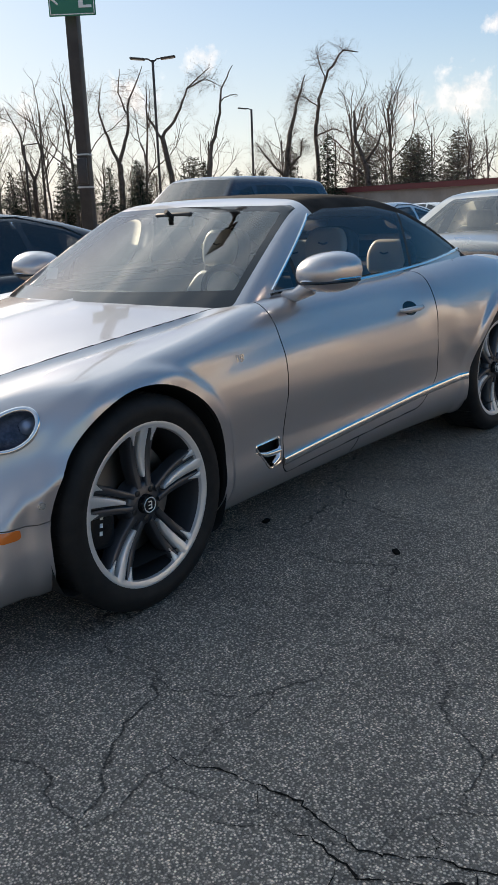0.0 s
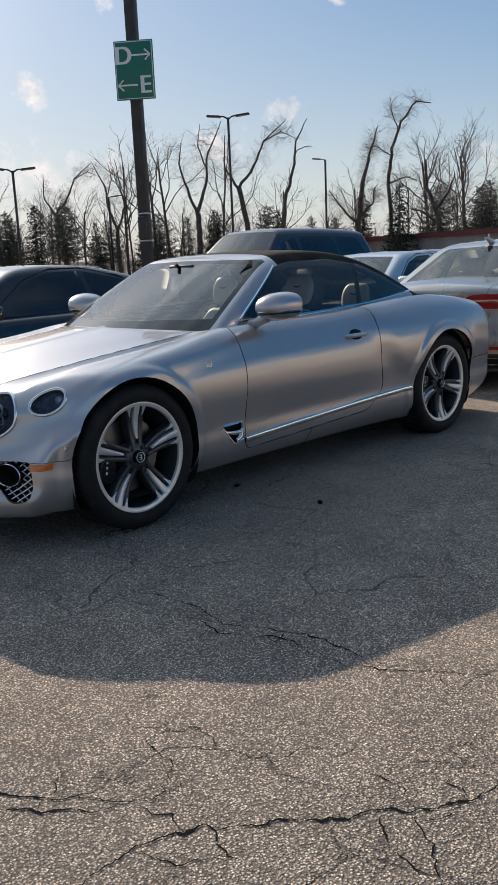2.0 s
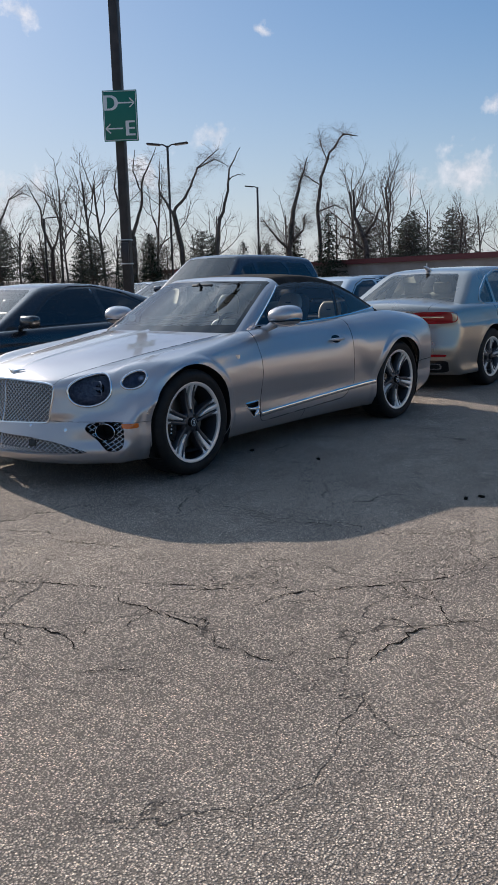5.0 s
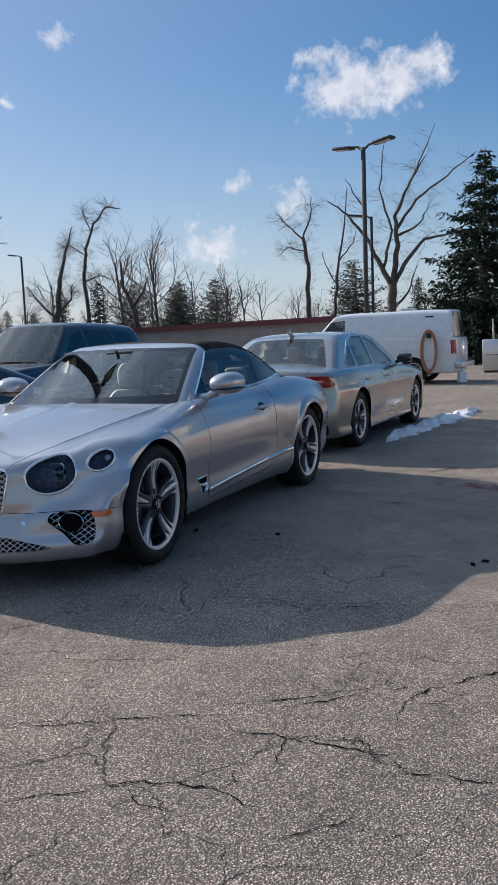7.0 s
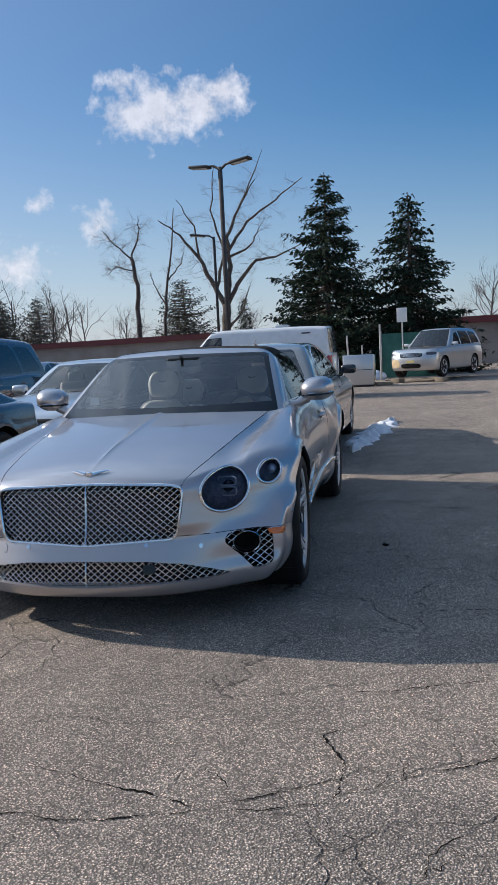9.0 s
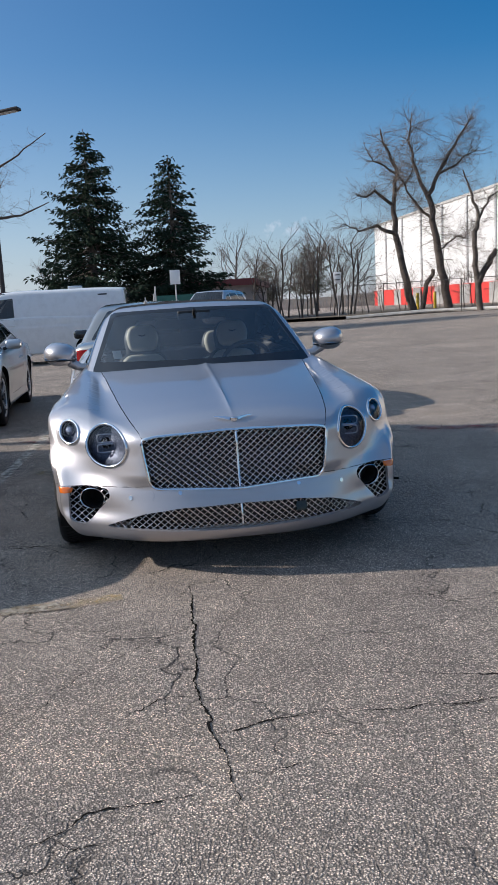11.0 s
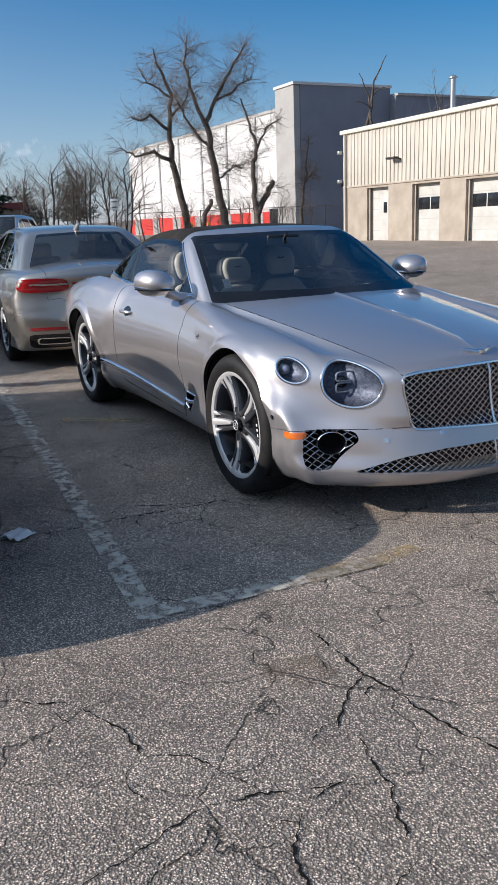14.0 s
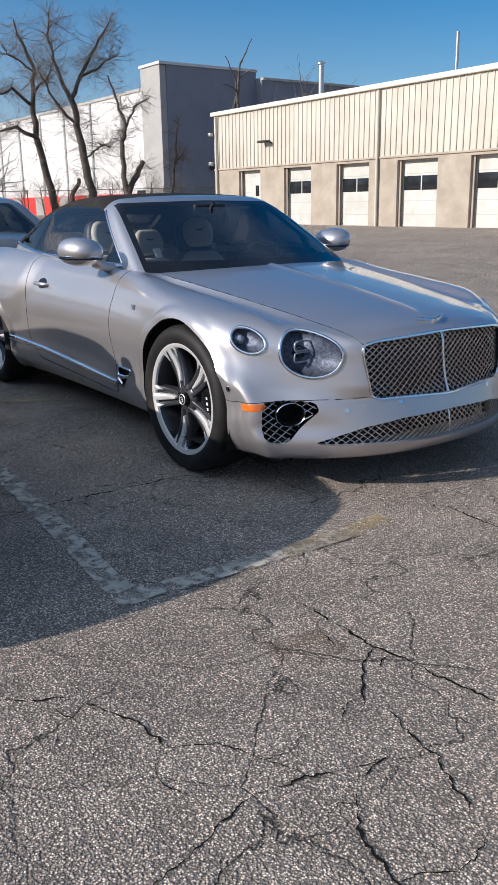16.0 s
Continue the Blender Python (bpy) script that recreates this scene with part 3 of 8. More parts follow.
def body(P):
    x, y, z = P[:, 0], np.abs(P[:, 1]), P[:, 2]
    w = SIDE_X(x) - SIDE_Z(z)
    # rear haunch and the sharp line that starts it, wheel-arch lips, hollow of the door
    h0 = -1.93 - 0.35 * np.clip((0.95 - z) / 0.5, 0, 1) ** 1.5
    haunch = step(h0, h0 - 0.24, x) * step(-3.9, -3.2, x) * step(0.40, 0.7, z)
    w = w + 0.030 * haunch - 0.010 * step(-0.6, -1.2, x) * step(-2.2, -1.7, x) * np.exp(-((z - 0.42) / 0.1) ** 2)
    w = w - 0.010 * step(-0.2, -0.6, x) * step(h0 - 0.10, h0 + 0.18, x) * step(0.62, 0.9, z)
    for wx in (0.0, -WB):
        r = np.hypot(x - wx, z - 0.375)
        w = w + 0.018 * np.exp(-((r - 0.415) / 0.050) ** 6)
    crest_z = CREST(x)
    w = w - 0.005 * np.exp(-((z - crest_z + 0.15) / 0.045) ** 2) * step(0.55, 0.1, x) * step(h0, h0 + 0.3, x)
    # shelf of the bumper above the lower grille
    low = step(0.52, 0.44, z)
    sweep = 0.16 * y * y + 0.75 * 0.03 * np.logaddexp(0, (y - 0.475) / 0.03)
    nose = NOSE(z) - low * 0.60 * y ** 2.6 - (1 - low) * sweep + 2.6 * np.clip(y - 0.7, 0, 1) ** 2 * step(0.66, 0.42, z)
    nose = nose - 0.02 * np.exp(-((z - 0.33) / 0.05) ** 2) * step(0.45, 0.75, y)
    tail = x * 0 + TAIL(z) + 0.42 * y ** 2.6
    top = z - body_top(x, y)
    f = smax(top, y - w, 0.085 - 0.04 * step(-1.0, -0.3, x))
    f = smax(f, x - nose, 0.035 + 0.12 * step(0.46, 0.75, z) * step(0.5, 0.68, y))
    f = smax(f, tail - x, 0.09)
    return smax(f, 0.165 - z, 0.03)


GRILLE = rounded([(-0.01, 0.724), (0.40, 0.710), (0.474, 0.695), (0.472, 0.64), (0.446, 0.476), (0.418, 0.449), (-0.01, 0.432)], 0.03)
LOWER = rounded([(-0.01, 0.362), (0.30, 0.354), (0.48, 0.328), (0.60, 0.288), (0.682, 0.256), (0.62, 0.246), (-0.01, 0.234)], 0.02)
FOG = rounded([(0.662, 0.444), (0.775, 0.452), (0.858, 0.444), (0.870, 0.40), (0.872, 0.268), (0.785, 0.250), (0.650, 0.404)], 0.03)
LAMP = (0.652, 0.655, 0.103, 0.103)
LAMP_S = (0.846, 0.713, 0.053, 0.057)
DOOR = rounded([(-0.79, 0.99), (-0.805, 0.80), (-0.79, 0.30), (-0.83, 0.255), (-1.98, 0.305), (-2.14, 0.44), (-2.09, 0.62), (-2.08, 0.99)], 0.05)
CABIN_HOLE = rounded([(-0.80, -0.01), (-0.78, 0.60), (-0.90, 0.72), (-2.62, 0.70), (-2.66, -0.01)], 0.06)
VENT = rounded([(-0.60, 0.425), (-0.765, 0.43), (-0.775, 0.325), (-0.70, 0.31)], 0.015)
BELT = spline((-0.7, 0.975), (-1.4, 0.985), (-2.1, 1.01), (-2.8, 1.06))


def on_front(sd):
    return lambda P: np.where(P[:, 0] > 0.25, sd(P), np.nan)


def circle(c):
    return lambda P: (np.hypot((np.abs(P[:, 1]) - c[0]) / c[2], (P[:, 2] - c[1]) / c[3]) - 1) * min(c[2], c[3])


def arch(P):
    a = np.hypot(P[:, 0], P[:, 2] - 0.378) - 0.402
    b = np.hypot(P[:, 0] + WB, P[:, 2] - 0.378) - 0.400
    return np.where(P[:, 1] > 0.55, np.where(P[:, 0] > -WB / 2, a, b), np.nan)


def side_poly(poly):
    return lambda P: np.where(P[:, 1] > 0.6, within(poly, P[:, 0], P[:, 2]), np.nan)


def hood_line(P):
    a = np.abs(P[:, 1]) - HOOD_Y(P[:, 0])
    b = -0.56 - 0.33 * P[:, 1] ** 2 - P[:, 0]
    return np.where((P[:, 2] > 0.70), np.maximum(a, b), np.nan)


def bumper_line(P):
    return np.where((P[:, 0] > 0.3) & (P[:, 1] > 0.40), P[:, 2] - 0.462 + 0.0364 * (P[:, 1] - 0.40), np.nan)


def tail_line(P):
    return np.where((P[:, 0] < -3.2) & (P[:, 2] < 0.75), P[:, 2] - 0.52, np.nan)


def boot_line(P):
    return np.where((P[:, 0] < -2.85) & (P[:, 2] > 0.6), np.maximum(np.abs(P[:, 1]) - 0.62, np.maximum(P[:, 0] + 2.98, 0.72 - P[:, 2])), np.nan)


def hole(P):
    return np.where(P[:, 2] > 0.8, within(CABIN_HOLE, P[:, 0], P[:, 1]), np.nan)


def neg(v):
    return np.nan_to_num(v, nan=9.0) < 0


car = thing("convertible_car", "silver luxury convertible with a closed black fabric top, parked", "car")
V = skin(body, 0.25, -3.35, 0.5, 0.0125, radians(-26), 110)
f_g = on_front(lambda P: within(GRILLE, P[:, 1], P[:, 2]))
f_l = on_front(lambda P: within(LOWER, P[:, 1], P[:, 2]))
f_f = on_front(lambda P: within(FOG, P[:, 1], P[:, 2]))
f_a = on_front(circle(LAMP))
f_b = on_front(circle(LAMP_S))
BP, BQ, BT = carve(V, body, [arch, f_g, f_a, f_b, bumper_line, f_f, f_l, side_poly(DOOR), side_poly(VENT), hood_line, hole, boot_line, tail_line])


def region(C):
    """A number for each face of the body by where it lies."""
    lab = np.full(len(C), 1)                                   # front wing
    lab[C[:, 0] < -1.4] = 2                                    # rear wing
    lab[neg(bumper_line(C))] = 3
    lab[(C[:, 0] > 0.3) & (C[:, 1] <= 0.40) & (C[:, 2] < 0.47)] = 3
    lab[neg(tail_line(C))] = 4
    lab[neg(boot_line(C))] = 5
    lab[neg(side_poly(DOOR)(C))] = 6
    lab[neg(hood_line(C))] = 7
    for g in (arch, f_g, f_a, f_b, f_f, f_l, side_poly(VENT), hole):
        lab[neg(g(C))] = 0
    return lab


for nm, k, both in (("front_wing", 1, 0), ("rear_wing", 2, 0), ("front_bumper", 3, 1), ("rear_bumper", 4, 1), ("boot_lid", 5, 1), ("door", 6, 0), ("bonnet", 7, 1)):
    if both:
        part(nm, panel(BP, BQ, BT, lambda C, k=k: region(C) == k, body, both=True, dark=nm != "front_bumper", gap=0.0008 if nm == "front_bumper" else 0.0025), SILVER, car)
    else:
        part(nm, panel(BP, BQ, BT, lambda C, k=k: region(C) == k, body, gap=0.003), SILVER, car)
        part(nm, panel(BP, BQ, BT, lambda C, k=k: region(C) == k, body, flip=True, gap=0.003), SILVER, car)

# dark inside and floor of the car
for nm, lo, hi in (("underbody", (-3.6, -0.78, 0.17), (0.28, 0.78, 0.24)), ("undertray", (0.285, -0.55, 0.175), (0.62, 0.55, 0.24)), ("bulkhead", (-0.72, -0.80, 0.25), (-0.45, 0.80, 0.82)), ("radiator", (0.53, -0.49, 0.25), (0.70, 0.49, 0.66)),
                   ("boot_floor", (-3.5, -0.60, 0.25), (-2.3, 0.60, 0.80)), ("crash_beam", (0.42, -0.78, 0.25), (0.52, 0.78, 0.5))):
    part(nm, block(lo, hi), VOID, car)


def arch_liner(x, s):
    pr = [(0.415, s * 0.50), (0.415, s * 0.94)]
    p, fc = lathe(pr, 40)
    q, fd = lathe([(0.02, s * 0.50), (0.415, s * 0.50)], 40)
    return merge(([(a + x, b, max(c + 0.375, 0.17)) for a, b, c in p], fc), ([(a + x, b, max(c + 0.375, 0.17)) for a, b, c in q], fd))


for x in (0, -WB):
    for s in (1, -1):
        part("arch_liner", arch_liner(x, s), VOID, car)

# wheels
WP = wheel_set("wheel")
w0 = add_wheel(car, WP, pose(0, 0.832, 0.374, 0, 0, 1.5))
w1 = fast_copy_wheel(car, w0, pose(-WB, 0.832, 0.374, 0, 40, 0))
w2 = fast_copy_wheel(car, w0, pose(0, -0.832, 0.374, 0, 25, 181.5))
w3 = fast_copy_wheel(car, w0, pose(-WB, -0.832, 0.374, 0, 55, 180))


def caliper(x, s):
    b = bmesh.new()
    block((-0.055, -0.045, -0.10), (0.055, 0.045, 0.10), 0.02, 3, b)
    o = part("brake_caliper", b, GLOSS, car, "gloss black caliper with white bars")
    o.matrix_local = pose(x + (0.165 if x == 0 else 0.165), s * 0.865, 0.36, 0, -8, 0)
    for k in range(4):
        c = block((-0.006, 0, -0.007), (0.006, 0.002, 0.007), 0.0)
        q = part("caliper_mark", c, PAPER, o)
        q.matrix_local = pose(0.012, s * 0.0455 - (0.001 if s > 0 else 0.001), -0.04 + 0.027 * k)


for s in (1, -1):
    caliper(0, s)
    caliper(-WB, s)
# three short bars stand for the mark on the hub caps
for w in (w0, w1, w2, w3):
    ring = lathe([(0.0235, 0.1195), (0.0255, 0.1205), (0.0275, 0.1195)], 24)
    part("cap_ring", ring, POLISHED, w)
    part("cap_mark", merge(*[tube([(-0.006, 0.1205, zz), (0.009, 0.1205, zz)], 0.0022, 6) for zz in (-0.012, 0, 0.012)], tube([(-0.006, 0.1205, -0.012), (-0.006, 0.1205, 0.012)], 0.0022, 6)), POLISHED, w)


# ---- cabin of the convertible ----
ROOF = spline((-1.1, 1.335), (-1.25, 1.362), (-1.4, 1.38), (-1.65, 1.395), (-1.95, 1.39), (-2.2, 1.357), (-2.5, 1.27), (-2.8, 1.135), (-3.0, 1.03), (-3.2, 0.93))


def cabin(P):
    x, y, z = P[:, 0], np.abs(P[:, 1]), P[:, 2]
    side = y - (0.815 - 0.45 * (z - 0.95) - 0.25 * np.clip(z - 1.0, 0, 1) ** 2 - 0.07 * step(-2.1, -3.0, x) - 0.03 * step(-1.4, -0.8, x))
    front = (x + 0.47 + (0.45 - 0.25 * (z - 0.95)) * y * y + (z - 0.95) * 1.95) * 0.47
    top = z - (ROOF(x) - 0.07 * y * y - 0.02 * y ** 4)
    f = smax(top, side, 0.09)
    f = smax(f, front, 0.03)
    return smax(f, 0.93 - z, 0.01)


WS = [(-0.01, 0.90), (0.745, 0.90), (0.735, 0.965), (0.60, 1.318), (0.57, 1.332), (-0.01, 1.343)]
SW = rounded([(-0.945, 0.992), (-1.375, 1.283), (-1.52, 1.312), (-1.95, 1.317), (-2.25, 1.27), (-2.5, 1.18), (-2.735, 1.072), (-2.69, 1.050), (-2.1, 1.012)], 0.02)
WS_CLEAR = [(-0.01, 1.000), (0.690, 1.006), (0.575, 1.295), (0.55, 1.308), (-0.01, 1.318)]
RW = rounded([(-0.01, 1.27), (0.40, 1.26), (0.44, 1.14), (-0.01, 1.13)], 0.03)


def c_ws(P):
    x, y, z = P[:, 0], P[:, 1], P[:, 2]
    return np.where(x > -0.62 - (z - 0.95) * 1.95 - 0.50 * y * y, within(WS, y, z), np.nan)


def c_clear(P):
    return np.where(np.isfinite(c_ws(P)), within(WS_CLEAR, P[:, 1], P[:, 2]), np.nan)


def c_sw(P):
    return np.where(P[:, 1] > 0.45, within(SW, P[:, 0], P[:, 2]), np.nan)


def c_rw(P):
    return np.where(P[:, 0] < -2.3, within(RW, P[:, 1], P[:, 2]), np.nan)


def c_split(P):
    return np.where(P[:, 1] > 0.45, np.abs(P[:, 0] + 2.07 + 0.42 * (P[:, 2] - 1.0)) - 0.011, np.nan)


def c_tri(P):
    return np.where(P[:, 1] > 0.45, np.abs(P[:, 0] + 1.115 + 0.05 * (P[:, 2] - 1.0)) - 0.012, np.nan)


def c_head(P):
    return np.where(P[:, 2] > 0.9, -P[:, 0] - 1.375 - 0.10 * P[:, 1] ** 2, np.nan)


CV = skin(cabin, -1.15, -2.5, 0.98, 0.012, radians(-4), 70)
CP, CQ, CT = carve(CV, cabin, [c_sw, c_ws, c_clear, c_rw, c_head, c_split, c_tri])


def c_region(C):
    lab = np.full(len(C), 2)
    lab[neg(c_head(C))] = 1
    sw = neg(c_sw(C))
    lab[sw] = np.where(C[sw, 0] < -2.07 - 0.42 * (C[sw, 2] - 1.0), 4, np.where(C[sw, 0] > -1.115, 6, 3))
    lab[sw & neg(c_split(C))] = 7
    lab[sw & neg(c_tri(C))] = 9
    lab[neg(c_ws(C))] = 10
    lab[neg(c_clear(C))] = 5
    lab[neg(c_rw(C))] = 8
    lab[(C[:, 2] < BELT(C[:, 0]) + 0.004) & (C[:, 0] > -2.8) & (lab == 2)] = 1
    lab[C[:, 2] < 0.935] = 0
    return lab


def cab(k, **o):
    return panel(CP, CQ, CT, lambda C: c_region(C) == k, cabin, **o)


part("windscreen_frame", cab(1, both=True, lip=0.03, gap=0), SILVER, car)
part("soft_top", cab(2, both=True, lip=0.02, gap=0), FABRIC, car, "closed black fabric top")
for fl in (False, True):
    for nm, k, gm in (("door_window", 3, GLASS), ("quarter_window", 4, GLASS), ("corner_window", 6, DARK_GLASS)):
        o = part(nm, cab(k, flip=fl, lip=0.004, gap=0), gm, car, "clear side glass")
        o.visible_shadow = False
    for k in (7, 9):
        part("window_post", cab(k, flip=fl, lip=0.02, gap=-0.001), BLACK, car)
for nm, k, gm in (("windscreen", 5, SCREEN_GLASS), ("rear_window", 8, GLASS)):
    o = part(nm, cab(k, both=True, lip=0.004, gap=0), gm, car, "clear curved glass")
    o.visible_shadow = False
part("windscreen_border", cab(10, both=True, lip=0.004, gap=0), GLOSS, car, "black printed glass border")


def reach(f, O, D, lift=0.0):
    """Points of the skin f seen from inside points O along D, lifted off it."""
    O, D = np.atleast_2d(np.array(O, float)), np.array(D, float)
    D = D / np.linalg.norm(D)
    return cast(f, O, np.tile(D, (len(O), 1)), 1.4) + D * lift


def stick(f, c, n, u, outline, lift=0.003, thick=0.01, dome=0.0, rings=4):
    """A patch of the given outline, laid on the skin f round c, facing n."""
    n, u = Vector(n).normalized(), Vector(u).normalized()
    v = n.cross(u)
    out = np.array(outline, float)
    c = Vector(c) - 0.35 * n
    pts = []
    for k in range(rings + 1):
        s = 1 - k / rings
        O = [c + u * a * s + v * b * s for a, b in out] if s else [c]
        pts += [tuple(p) for p in reach(f, O, n, lift + dome * (1 - s * s))]
    m = len(out)
    faces = []
    for k in range(rings - 1):
        for j in range(m):
            l = (j + 1) % m
            faces.append((k * m + j, k * m + l, (k + 1) * m + l, (k + 1) * m + j))
    last = (rings - 1) * m
    for j in range(m):
        faces.append((last + j, last + (j + 1) % m, rings * m))
    o = len(pts)
    pts += [tuple(Vector(p) - n * thick) for p in pts[:m]]
    for j in range(m):
        l = (j + 1) % m
        faces.append((l, j, o + j, o + l))
    return pts, faces


def ellipse(a, b, n=32, p=2.0):
    return [(a * math.copysign(abs(math.cos(t)) ** (2 / p), math.cos(t)), b * math.copysign(abs(math.sin(t)) ** (2 / p), math.sin(t))) for t in np.linspace(0, 2 * math.pi, n, endpoint=False)]


def loop_on(f, pts2, lift, r, n=6):
    """A closed round bead on the front of skin f through points (y, z)."""
    P = reach(f, [(0.28, a, b) for a, b in pts2], (1, 0, 0), lift)
    P = np.concatenate([P, P[:2]])
    return tube([tuple(p) for p in P], r, n, False)


def lattice(poly, dy, dz, depth, r, both=True, bore=None):
    """Crossing wires inside an outline (y, z) on the car's front."""
    q = np.array(poly)
    y0, y1, z0, z1 = (-q[:, 0].max() if both else q[:, 0].min()), q[:, 0].max(), q[:, 1].min(), q[:, 1].max()
    bits = []
    k = dz / dy
    span = (y1 - y0) + (z1 - z0) / k
    for s in (1, -1):
        i = 0
        while i * dy < span:
            ys = y0 - (z1 - z0) / k + i * dy if s > 0 else y0 + i * dy
            t = np.linspace(0, 1, 60)
            yy = ys + s * t * (z1 - z0) / k
            zz = z0 + t * (z1 - z0)
            ins = within(poly, np.abs(yy) if both else yy, zz) < 0.004
            if bore:
                ins &= np.hypot(yy - bore[0], zz - bore[1]) > bore[2]
            run = []
            for a, b, ok in [*zip(yy, zz, ins), (0, 0, False)]:
                if ok:
                    run.append((0.28, a, b))
                elif run:
                    if len(run) > 1:
                        P = reach(body, run, (1, 0, 0), -depth - (0.003 if s > 0 else 0))
                        bits.append(tube([tuple(p) for p in P], r, 5))
                    run = []
            i += 1
    return merge(*bits)


def whole(poly):
    return [p for p in poly if p[0] > 0] + [(-a, b) for a, b in reversed(poly) if a > 0]


# front: grilles, lamps, small marks
part("grille", lattice(GRILLE, 0.036, 0.030, 0.022, 0.0026), LATTICE, car, "bright diamond mesh grille")
part("grille_frame", loop_on(body, whole(GRILLE), 0.0, 0.0075), CHROME, car)
part("grille_bar", tube([tuple(p) for p in reach(body, [(0.28, 0, z) for z in np.linspace(0.432, 0.723, 9)], (1, 0, 0), -0.008)], 0.006, 6), CHROME, car)
part("lower_grille", lattice(LOWER, 0.036, 0.030, 0.026, 0.0026), LATTICE, car, "bright diamond mesh intake")
part("lower_bar", tube([tuple(p) for p in reach(body, [(0.28, 0, z) for z in np.linspace(0.234, 0.362, 6)], (1, 0, 0), -0.024)], 0.005, 6), CHROME, car)
part("camera_box", stick(body, (0.88, 0.31, 0.312), (1, 0, 0), (0, 1, 0), ellipse(0.03, 0.024, 16, 4), -0.02, 0.02), GLOSS, car)
for s in (1, -1):
    fog = [(s * a, b) for a, b in FOG]
    part("side_intake", lattice(fog, 0.042, 0.033, 0.022, 0.0026, False, (s * 0.745, 0.384, 0.058)), LATTICE, car, "diamond mesh side intake")
    ring = lathe([(0.050, -0.06), (0.053, 0.0), (0.057, 0.004), (0.060, -0.004), (0.060, -0.05)], 28, 'x')
    cx = float(reach(body, [(0.28, s * 0.745, 0.384)], (1, 0, 0))[0][0])
    o = part("intake_ring", ring, GLOSS, car, "black oval intake tube")
    o.matrix_local = pose(cx - 0.016, s * 0.745, 0.384, 0, 0, s * 24) @ Matrix.Diagonal((1, 1.22, 0.96, 1))
    o = part("intake_rim", lathe([(0.0535, 0.003), (0.0560, 0.0065), (0.0590, 0.003), (0.0560, 0.001)], 28, 'x'), CHROME, car, "thin bright rim")
    o.matrix_local = pose(cx - 0.016, s * 0.745, 0.384, 0, 0, s * 24) @ Matrix.Diagonal((1, 1.22, 0.96, 1))
    o = part("intake_bore", lathe([(0.051, -0.012), (0.048, -0.10), (0.0, -0.10)], 24, 'x'), VOID, car)
    o.matrix_local = pose(cx - 0.016, s * 0.745, 0.384, 0, 0, s * 24) @ Matrix.Diagonal((1, 1.22, 0.96, 1))
    for (cy, cz, ra, rb), nm in ((LAMP, "headlamp"), (LAMP_S, "outer_lamp")):
        pts = [(s * cy + a, cz + b) for a, b in ellipse(ra, rb, 48)]
        bowl_p, bowl_f = [], []
        C = np.array([(0.28, *p) for p in pts])
        rimp = reach(body, C, (1, 0, 0), -0.006)
        mid = rimp.mean(0)
        for k in range(6):
            u = k / 5
            back = 0.075 * math.sin(u * math.pi / 2)
            bowl_p += [tuple(mid + (p - mid) * math.cos(u * math.pi / 2 * 0.92) - np.array((back, 0, 0))) for p in rimp]
        for k in range(5):
            for j in range(48):
                l = (j + 1) % 48
                bowl_f.append((k * 48 + j, k * 48 + l, (k + 1) * 48 + l, (k + 1) * 48 + j))
        bowl_f.append(tuple(range(5 * 48, 6 * 48)))
        lamp = part(nm, (bowl_p, bowl_f), LAMP_BOWL, car, "round crystal lamp in a chrome ring")
        part("bezel", loop_on(body, pts, 0.001, 0.0085, 8), CHROME, lamp)
        out = [(a, b) for a, b in ellipse(ra * 0.985, rb * 0.985, 40)]
        o = part("lens", stick(body, (0.7, s * cy, cz), (1, 0, 0), (0, 1, 0), out, 0.002, 0.004, 0.006, 6), LENS, lamp)
        o.visible_shadow = False
        if nm == "headlamp":
            sq = ellipse(0.046, 0.022, 24, 4.5)
            for dz in (0.026, -0.026):
                c0 = mid - np.array((0.035, 0, 0))
                part("light_guide", tube([(c0[0], c0[1] + a, c0[2] + 0.008 + dz + b) for a, b in sq + sq[:2]], 0.0042, 6, False), LAMP_CLEAR, lamp)
            part("projector", lathe([(0.0, 0.012), (0.018, 0.008), (0.028, -0.004), (0.03, -0.03)], 20, 'x'), GLOSS, lamp).matrix_local = pose(*(mid - np.array((0.045, 0, -0.005))))
        else:
            part("projector", lathe([(0.0, 0.012), (0.016, 0.008), (0.024, -0.004), (0.027, -0.03)], 20, 'x'), LAMP_CLEAR, lamp).matrix_local = pose(*(mid - np.array((0.04, 0, 0))))
    n = Vector((0.45, s * 0.9, 0))
    part("side_marker", stick(body, (0.54, s * 0.905, 0.425), n, (0, 0, 1), [(b, a) for a, b in ellipse(0.054, 0.016, 24, 5)], 0.004, 0.012), AMBER, car, "amber side marker")
    part("sensor", stick(body, (0.42, s * 0.93, 0.50), (0.3, s, 0), (0, 0, 1), ellipse(0.012, 0.012, 14), 0.003), CHROME, car)
    part("sensor", stick(body, (0.80, s * 0.55, 0.405), (1, s * 0.4, 0), (0, 0, 1), ellipse(0.011, 0.011, 14), 0.003), CHROME, car)
    part("sensor", stick(body, (0.88, s * 0.30, 0.43), (1, s * 0.15, 0), (0, 0, 1), ellipse(0.010, 0.010, 14), 0.003), CHROME, car)
part("tow_cover", stick(body, (0.85, -0.46, 0.415), (1, -0.3, 0), (0, 0, 1), ellipse(0.026, 0.026, 24), 0.0015), SILVER, car)


